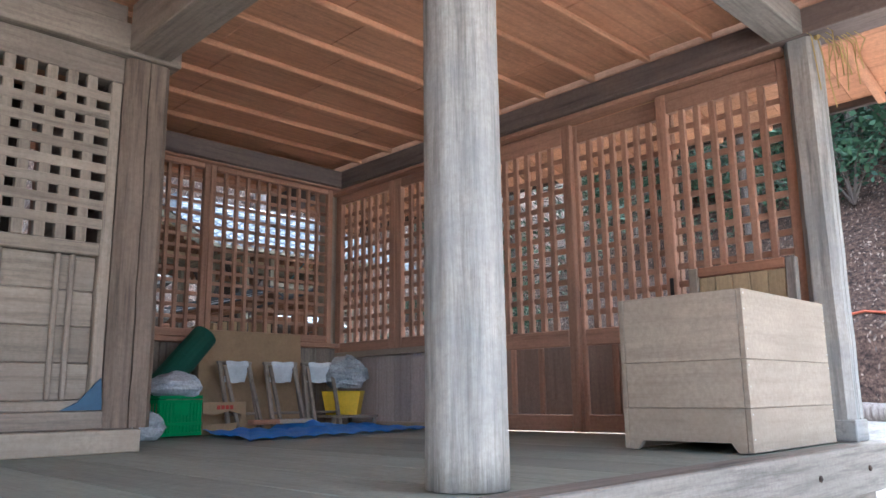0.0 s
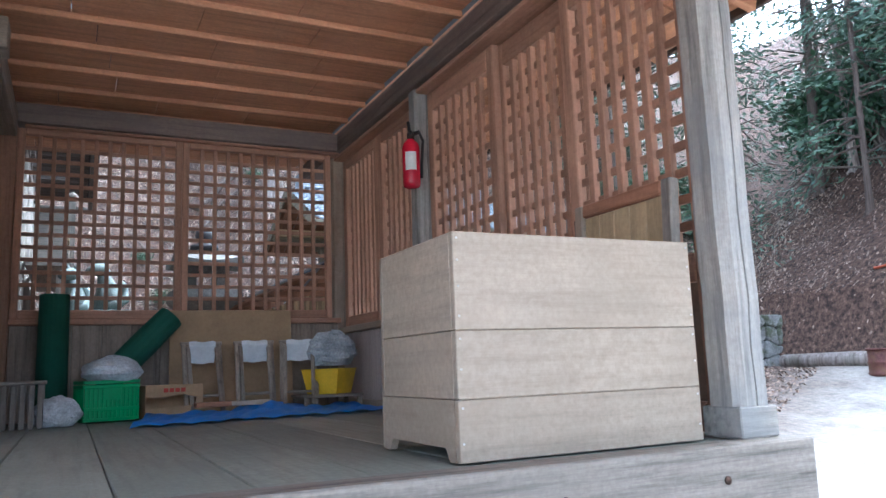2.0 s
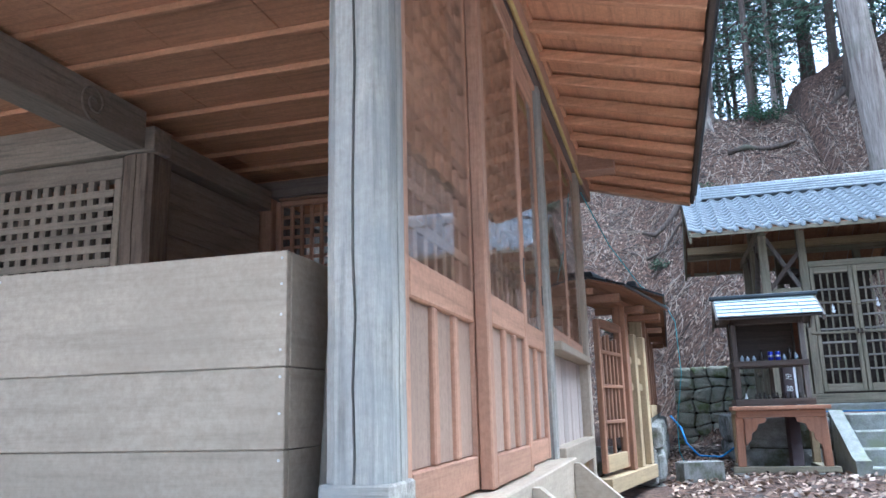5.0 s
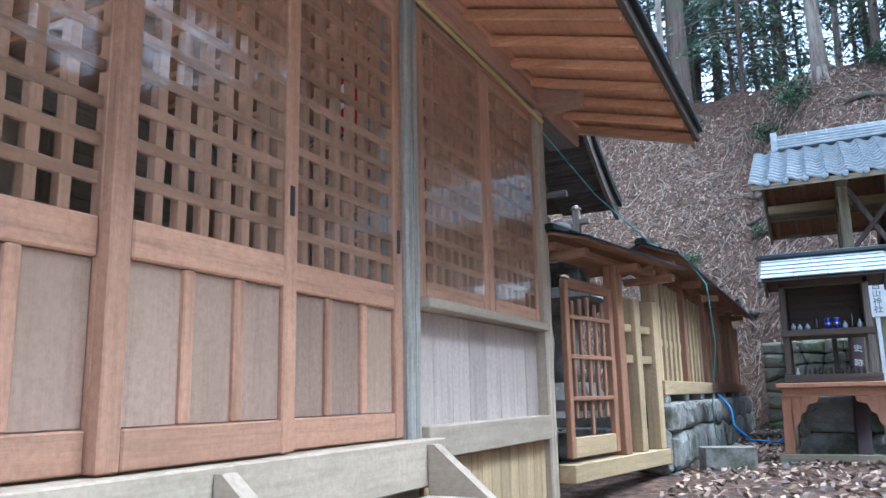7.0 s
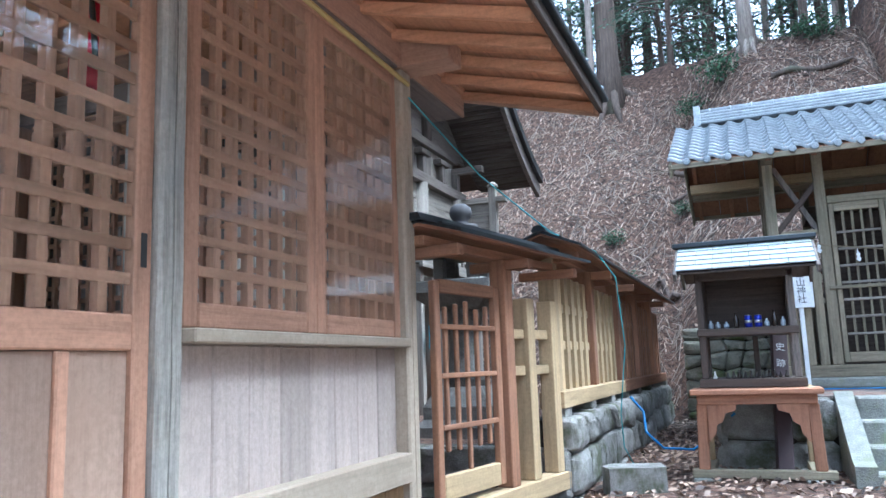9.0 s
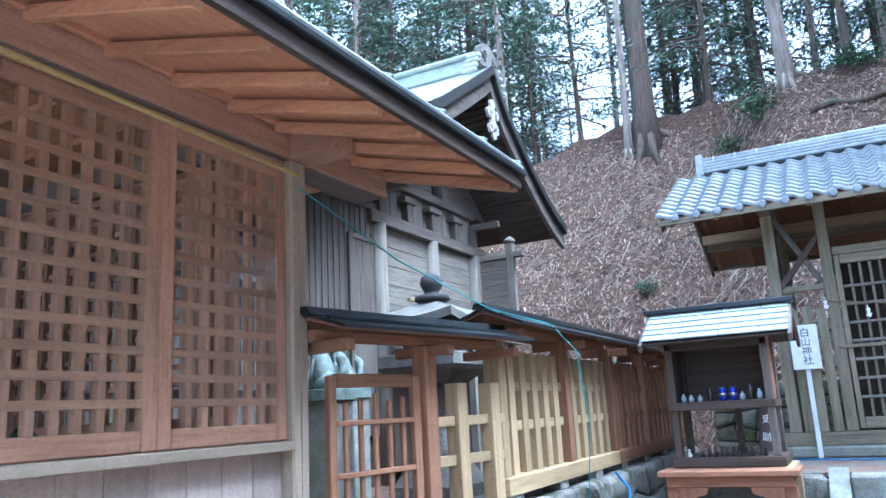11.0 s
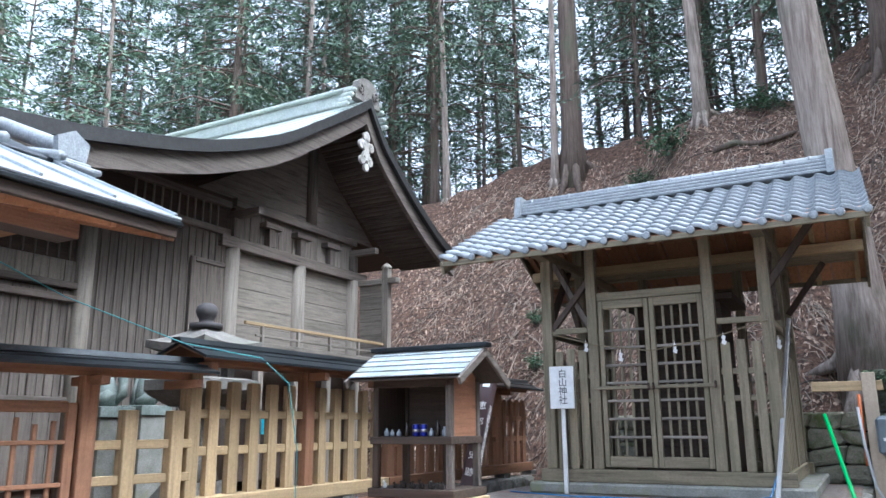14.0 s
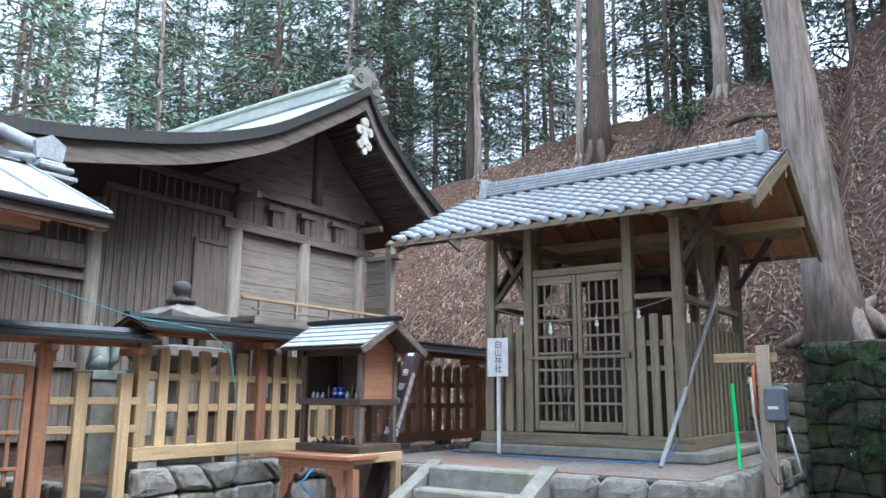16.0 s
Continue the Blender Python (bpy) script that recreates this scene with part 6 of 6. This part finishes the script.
PALE = bark_mat("pale_bark", (0.14, 0.10, 0.08), (0.50, 0.42, 0.36))
NEEDLE = leaf_mat("cedar_foliage", (0.05, 0.09, 0.062), (0.17, 0.25, 0.16))
BUSH = leaf_mat("evergreen_leaf", (0.02, 0.055, 0.028), (0.09, 0.17, 0.08))


def trunk_geo(h, r, rnd, lean=0.0, roots=True):
    g = Geo()
    pts, rad = [], []
    bx, by = rnd.uniform(-0.2, 0.2), rnd.uniform(-0.2, 0.2)
    for i in range(13):
        t = i / 12
        pts.append((lean * h * t + bx * math.sin(3 * t), by * math.sin(2.4 * t), -0.5 + (h + 0.5) * t))
        flare = 1 + 0.5 * max(0, 1 - t * 14)
        rad.append(r * flare * (1 - 0.82 * t))
    g.tube(pts, rad, 12)
    if roots:
        for k in range(6):
            a = k * 1.05 + rnd.uniform(-0.3, 0.3)
            g.tube([(0.5 * r * math.cos(a), 0.5 * r * math.sin(a), 0.6 * r + 0.1), (1.5 * r * math.cos(a), 1.5 * r * math.sin(a), 0.05), (2.6 * r * math.cos(a), 2.6 * r * math.sin(a), -0.25)], [r * 0.4, r * 0.3, r * 0.1], 7)
    return g, pts


def tuft(out, c, d, length, width, rnd):
    """A flat spray of foliage: a pointed leaf-like pair of faces with a fold."""
    d = d.normalized()
    s = d.cross(Vector((rnd.uniform(-1, 1), rnd.uniform(-1, 1), rnd.uniform(0.2, 1)))).normalized() * width
    o = len(out.v)
    tip = c + d * length
    m = c + d * length * 0.45
    dn = Vector((0, 0, -0.15 * width))
    out.v.extend([tuple(c), tuple(m + s + dn), tuple(tip), tuple(m - s + dn)])
    out.f.append((o, o + 1, o + 2))
    out.f.append((o, o + 2, o + 3))


def conifer(name, h, r, seed, start, dense, spread, mat, lean=0.0):
    rnd = random.Random(seed)
    g, pts = trunk_geo(h, r, rnd, lean)
    t = thing(name, (0, -200, -200), "tall straight cedar with a dark ragged crown on the bank", "tree", "forest trees")
    limbs, crown = Geo(), Geo()
    n = int((h * (1 - start)) * dense)
    for i in range(n):
        f = start + (1 - start) * (i + rnd.random()) / n
        a = rnd.uniform(0, 6.28)
        k = min(11, int(f * 12))
        base = Vector(pts[k]).lerp(Vector(pts[k + 1]), f * 12 - k)
        ln = spread * (1.15 - f) * rnd.uniform(0.5, 1.2) + 0.35
        d = Vector((math.cos(a), math.sin(a), rnd.uniform(-0.25, 0.25)))
        end = base + d * ln - Vector((0, 0, 0.12 * ln * ln))
        mid = base + d * ln * 0.5
        limbs.tube([base, mid, end], [0.035, 0.022, 0.006], 4, False)
        for j in range(48):
            q = rnd.uniform(0.3, 1.05)
            p = base.lerp(end, q) + Vector((rnd.uniform(-1, 1), rnd.uniform(-1, 1), rnd.uniform(-0.7, 0.5))) * (0.16 + 0.13 * ln)
            tuft(crown, p, d + Vector((rnd.uniform(-1, 1), rnd.uniform(-1, 1), rnd.uniform(-1.1, 0.3))), rnd.uniform(0.12, 0.32), rnd.uniform(0.014, 0.04), rnd)
    part("trunk", g, mat, t, "", (0, 0, 0), True)
    tagged(part("branchwork", limbs, CEDAR, t, "", (0, 0, 0), False, False), kind="stuff")
    tagged(part("crown", crown, NEEDLE, t, "", (0, 0, 0), False, False), kind="stuff")
    return t


def stand_tree(src, x, y, s, turn):
    return copy_thing(src, pose(x * K, y * K, (height(x, y) - 0.1) * K, 0, 0, turn) @ Matrix.Diagonal((s, s, s, 1)))


kinds = [conifer("cedar_tree", 15, 0.13, 1, 0.16, 6.0, 2.0, CEDAR), conifer("cedar_tree", 17, 0.16, 2, 0.25, 6.0, 2.2, CEDAR),
         conifer("cedar_tree", 13, 0.085, 3, 0.12, 6.5, 1.9, CEDAR), conifer("cedar_tree", 16, 0.11, 4, 0.3, 6.0, 2.0, PALE, 0.03)]
rnd = random.Random(77)
spots = []
tries = 0
while len(spots) < 135 and tries < 6000:
    tries += 1
    x, y = rnd.uniform(-20, 22), rnd.uniform(16.5, 36)
    crest_y = hill_foot(x) + max(7.9 - 0.3 * max(0, 2 - x) + 0.25 * max(0, x - 8), 2.0) / 1.06
    if y < crest_y - 0.6:
        continue
    if -3 < x < 8 and y > 22 and rnd.random() < 0.6:
        continue
    if any((x - a) ** 2 + (y - b) ** 2 < 1.5 for a, b in spots):
        continue
    spots.append((x, y))
for i, (x, y) in enumerate(spots):
    stand_tree(kinds[i % 4], x, y, rnd.uniform(0.8, 1.15), rnd.uniform(0, 360))
for x, y, k, s in ((16.5, 7.0, 0, 0.9), (18, 4.0, 1, 0.9), (17.5, 1.0, 2, 1.0), (19, -2.0, 0, 1.0), (16.8, 9.6, 2, 0.9), (20, 6.5, 1, 1), (21, 2, 0, 1), (18.5, 11, 3, 1), (22, -5, 1, 1), (15.6, 12.2, 2, 0.8), (19.5, 9, 2, 1),
                   (-9, 8, 0, 1), (-10, 12, 1, 1), (-11, 5, 2, 1), (-8, 15, 3, 1), (-13, 9, 0, 1.1), (-7.5, 11, 2, 1), (-6, 17, 1, 1), (-12, 1, 2, 1), (-14, 15, 1, 1), (21, -9, 2, 1), (24, -1, 0, 1.1), (24, 4, 2, 1), (23, 8, 1, 1)):
    stand_tree(kinds[k], x, y, s, 40 * x + 13 * y)
for i in range(34):
    x, y = rnd.uniform(17, 27), rnd.uniform(-8, 15)
    stand_tree(kinds[i % 4], x, y, rnd.uniform(0.8, 1.1), 37 * i)
for x, y, k in ((12.6, 15.5, 2), (13.8, 14.0, 0), (15.2, 15.0, 3), (16.2, 13.5, 1), (14.2, 17.0, 1), (12.0, 18.0, 0), (16.5, 17.0, 2)):
    stand_tree(kinds[k], x, y, 0.95, 51 * x)
for t in kinds:
    t.matrix_world = pose(rnd.uniform(-6, 10) * K, 30 * K, height(2, 30) * K, 0, 0, 0)


def big_tree(x, y, h, r, lean, mat, label, seed):
    rnd = random.Random(seed)
    g, pts = trunk_geo(h, r, rnd, lean, False)
    t = thing("cedar_tree", (x, y, height(x, y) - 0.1), label, "tree")
    part("trunk", g, mat, t, "", (0, 0, 0), True)
    for k in range(6):
        a = k * 1.05 + rnd.uniform(-0.3, 0.3)
        c, q = math.cos(a), math.sin(a)
        end = height(x + 2.6 * r * c, y + 2.6 * r * q) - height(x, y)
        part("root", Geo().tube([(0.55 * r * c, 0.55 * r * q, 0.9 * r + 0.15), (1.4 * r * c, 1.4 * r * q, 0.5 * end + 0.16), (2.6 * r * c, 2.6 * r * q, end + 0.02)], [r * 0.45, r * 0.32, r * 0.12], 8), mat, t, "", (0, 0, 0), True)
    return t


big_tree(8.50, 13.75, 17, 0.33, -0.045, PALE, "huge pale-barked cedar trunk leaning above the retaining wall", 31)
big_tree(9.6, 19.6, 17, 0.33, 0.0, CEDAR, "thick mossy cedar trunk high on the bank", 32)
big_tree(5.85, 19.5, 16, 0.17, -0.03, PALE, "pale slanting trunk with spreading roots on the bank crest", 33)
big_tree(2.6, 20.2, 17, 0.30, 0.0, CEDAR, "broad dark cedar trunk at the edge of the bank", 34)
big_tree(2.2, 19.9, 14, 0.10, 0.01, PALE, "slim curved trunk beside a broad cedar", 35)


def shrub(x, y, s, seed, label):
    rnd = random.Random(seed)
    g, lv = Geo(), Geo()
    for i in range(9):
        a = rnd.uniform(0, 6.28)
        e = Vector((math.cos(a) * rnd.uniform(0.2, 0.6), math.sin(a) * rnd.uniform(0.2, 0.6), rnd.uniform(0.4, 1.0)))
        g.tube([(0, 0, -0.1), tuple(e * 0.5 + Vector((0, 0, 0.1))), tuple(e)], [0.02, 0.012, 0.004], 4, False)
        for j in range(70):
            p = e * rnd.uniform(0.45, 1.1) + Vector((rnd.uniform(-1, 1), rnd.uniform(-1, 1), rnd.uniform(-1, 1))) * 0.2
            tuft(lv, p, Vector((rnd.uniform(-1, 1), rnd.uniform(-1, 1), rnd.uniform(-0.6, 0.6))), rnd.uniform(0.06, 0.13), rnd.uniform(0.02, 0.035), rnd)
    t = thing("shrub", (x, y, height(x, y)), label, "shrub", "evergreen shrubs")
    part("stem", g, CEDAR, t, "", (0, 0, 0), False, False)
    tagged(part("leaves", lv, BUSH, t, "", (0, 0, 0), False, False), kind="stuff")
    t.scale = (s, s, s)
    return t


rnd = random.Random(5)
base_shrub = shrub(5.2, 18.8, 0.9, 1, "small dark green evergreen shrub on the leaf-strewn bank")
for x, y, s in ((4.6, 18.9, 0.7), (6.9, 19.4, 0.8), (7.3, 19.2, 0.8), (3.4, 15.3, 0.5), (3.1, 16.2, 0.5), (2.6, 14.9, 0.5), (5.6, 17.3, 0.5), (4.4, 16.6, 0.4), (11.5, 13, 0.8), (13, 12.2, 1.0), (14, 11.6, 1.2)):
    copy_thing(base_shrub, pose(x * K, y * K, height(x, y) * K, 0, 0, 70 * x) @ Matrix.Diagonal((s, s, s * 0.8, 1)))
for i in range(64):
    x, y = rnd.uniform(18.0, 22.5), rnd.uniform(-4, 13)
    s = rnd.uniform(1.6, 3.0)
    copy_thing(base_shrub, pose(x * K, y * K, (height(x, y) + rnd.uniform(0, 0.5)) * K, 0, 0, 50 * i) @ Matrix.Diagonal((s, s, s, 1)))
for i in range(16):
    x, y = rnd.uniform(12.5, 17), rnd.uniform(12.5, 17)
    s = rnd.uniform(0.8, 1.8)
    copy_thing(base_shrub, pose(x * K, y * K, height(x, y) * K, 0, 0, 50 * i) @ Matrix.Diagonal((s, s, s, 1)))
for i in range(70):
    x = 8.45 + i * 0.06
    sz = rnd.uniform(0.12, 0.28)
    copy_thing(base_shrub, pose(x * K, (wall_line(x) - 0.15) * K, (0.95 + rnd.uniform(0, 1.4)) * K, 0, 0, 50 * i) @ Matrix.Diagonal((sz * 1.4, sz * 1.4, sz, 1)))

# stump, fallen logs and branches on the bank
stump = thing("tree_stump", (6.0, 16.8, height(6.0, 16.8)), "pale splintered tree stump on the bank", "stump")
part("stump", Geo().lathe([(0.3, -0.3), (0.24, 0.0), (0.2, 0.3), (0.19, 0.42)], 12), PALE, stump)
for i in range(6):
    part("splinter", Geo().tube([(0.12 * math.cos(i), 0.12 * math.sin(i), 0.35), (0.13 * math.cos(i), 0.13 * math.sin(i), 0.5 + 0.1 * (i % 3))], [0.07, 0.01], 5), PALE, stump)
for i, (x, y, a, ln, r) in enumerate(((5.2, 17.6, 200, 1.2, 0.08), (6.2, 18.2, 20, 1.6, 0.07), (9.4, 15.5, 5, 3.0, 0.06), (4.3, 15.0, 120, 0.7, 0.06), (9.8, 17.0, 10, 3.5, 0.08), (3.8, 17.0, 20, 1.5, 0.04))):
    dx, dy = math.cos(math.radians(a)) * ln, math.sin(math.radians(a)) * ln * 0.4
    pts = [(dx * t, dy * t, height(x + dx * t, y + dy * t) - height(x, y) + 0.06 + 0.06 * math.sin(9 * t)) for t in (0, 0.25, 0.5, 0.75, 1)]
    alone("fallen_log", Geo().tube(pts, [r, r * 0.95, r * 0.9, r * 0.8, r * 0.5], 9), CEDAR, "dark fallen branch lying on the bank", "log", (x, y, height(x, y)), "fallen wood", smooth=True)

rnd = random.Random(15)
g, tw = Geo(), Geo()
for i in range(76000):
    if i % 8 == 7:
        x, y = rnd.uniform(14.3, 19.5), rnd.uniform(-2, 12)
    elif i % 4:
        x, y = rnd.uniform(-1, 18), rnd.uniform(10.8, 20.5)
    else:
        x, y = rnd.uniform(4.3, 13), rnd.uniform(4.8, 13)
    if x < 4.2 and y < 13.6 or (5.05 < x < 8.3 and 8.35 < y < 12.1):
        continue
    if x < 14.2 and y < 4.6 + 0.6 * (x - 7):
        continue
    z = height(x, y) + 0.012
    a, s = rnd.uniform(0, 6.28), rnd.uniform(0.015, 0.042)
    ux, uy = math.cos(a) * s, math.sin(a) * s
    e = 0.02
    sx = (height(x + e, y) - height(x - e, y)) / (2 * e)
    sy = (height(x, y + e) - height(x, y - e)) / (2 * e)
    sx, sy = max(-2, min(2, sx)), max(-2, min(2, sy))
    w = rnd.uniform(0.3, 0.55)
    vx, vy = -uy * w, ux * w
    t = rnd.uniform(0, 0.03)
    g.add([(x - ux, y - uy, z - ux * sx - uy * sy), (x + vx, y + vy, z + vx * sx + vy * sy + t), (x + ux, y + uy, z + ux * sx + uy * sy + t), (x - vx, y - vy, z - vx * sx - vy * sy)], [(0, 1, 2), (0, 2, 3)])
LITTER = leaf_mat("dry_leaves", (0.025, 0.013, 0.009), (0.46, 0.32, 0.225))
alone("leaf_litter", g, LITTER, "dry brown fallen leaves strewn over bank and court", "leaves", kind="stuff", fix=False)
for i in range(9000):
    x, y = rnd.uniform(0, 18), rnd.uniform(11.5, 20)
    if x < 4.2 and y < 13.6 or (x > 8.2 and y < hill_foot(x) + 0.2):
        continue
    a, ln = rnd.uniform(0, 6.28), rnd.uniform(0.1, 0.5)
    x2, y2 = x + ln * math.cos(a), y + ln * math.sin(a)
    xm, ym = (x + x2) / 2 + 0.03, (y + y2) / 2
    r = rnd.uniform(0.003, 0.010)
    tw.tube([(x, y, height(x, y) + 0.015), (xm, ym, height(xm, ym) + 0.05), (x2, y2, height(x2, y2) + 0.02)], [r, r, r * 0.5], 4, False)
TWIG = leaf_mat("dead_twigs", (0.035, 0.025, 0.019), (0.38, 0.29, 0.22))
alone("dead_twigs", tw, TWIG, "dead twigs and branches scattered on the bank", "twigs", kind="stuff", fix=False)

# ---- the far edge of the court: beam, stones, drum and hose at the foot of the east bank ----
rnd = random.Random(41)
edge_stone = speckled("pale_edge_stone", (0.36, 0.35, 0.32), (0.62, 0.60, 0.56), 6, 0.9, 0.5)
for i in range(26):
    y = -1.5 + i * 0.42 + rnd.uniform(-0.08, 0.08)
    x = 14.15 + rnd.uniform(-0.12, 0.2)
    r = rnd.uniform(0.13, 0.24)
    vs, n = [], 9
    for ring, (rr, zz) in enumerate(((0.9, -0.1), (1.0, 0.25), (0.8, 0.55), (0.35, 0.72))):
        for j in range(n):
            a = 2 * math.pi * j / n
            k = rr * rnd.uniform(0.82, 1.12) * r
            vs.append((k * math.cos(a), 1.25 * k * math.sin(a), zz * r * rnd.uniform(0.85, 1.15)))
    fs = [(q * n + j, q * n + (j + 1) % n, (q + 1) * n + (j + 1) % n, (q + 1) * n + j) for q in range(3) for j in range(n)] + [tuple(range(3 * n, 4 * n)), tuple(reversed(range(n)))]
    alone("edging_stone", Geo().add(vs, fs), edge_stone, "pale rough stone edging the foot of the bank", "stone", (x, y, height(x, y)), "edging stones")
log_pts = [(13.55 + 0.05 * math.sin(y), y, height(13.55, y) + 0.10) for y in (3.4, 4.9, 6.4, 7.9, 9.4)]
alone("edging_log", Geo().tube(log_pts, [0.16, 0.155, 0.15, 0.14, 0.13], 10), PALE, "long pale weathered log lying along the edge of the court", "log", (0, 0, 0), smooth=True)
dx, dy = 12.9, 6.9
drum = thing("rusty_drum", (dx, dy, height(dx, dy)), "short rusty maroon steel drum standing on the court", "drum")
rust = speckled("rusty_maroon_steel", (0.09, 0.03, 0.026), (0.24, 0.10, 0.08), 6, 0.7, 0.2, (0.18, 0.09, 0.05), 0.2)
part("body", Geo().lathe([(0.33, -0.03), (0.33, 0.02), (0.315, 0.03), (0.315, 0.16), (0.33, 0.175), (0.315, 0.19), (0.315, 0.36)], 28), rust, drum, "", (0, 0, 0), True)
part("rim", Geo().lathe([(0.315, 0.355), (0.335, 0.36), (0.335, 0.385), (0.30, 0.385), (0.30, 0.36)], 28), rust, drum, "worn rim", (0, 0, 0), True)
pts = []
for i in range(14):
    y = 2.0 + i * 0.5
    x = 15.1 + 0.12 * math.sin(1.7 * i)
    pts.append((x, y, height(x, y) + 0.05))
alone("hose", Geo().tube(pts, 0.025, 6), plain("orange_hose", (0.55, 0.12, 0.05), 0.5), "orange hose lying along the foot of the bank", "hose", smooth=True)
# light blue sheet hanging under the veranda
alone("plastic_sheet", Geo().sheet(lambda u, v: (1.81 + 0.012 * math.sin(7 * u), 10.20 + 0.18 * u, 1.80 + 0.28 * v), 10, 6, 0.004), plain("cyan_plastic", (0.06, 0.48, 0.62), 0.5), "small light blue plastic sheet hung under the shrine veranda", "sheeting")
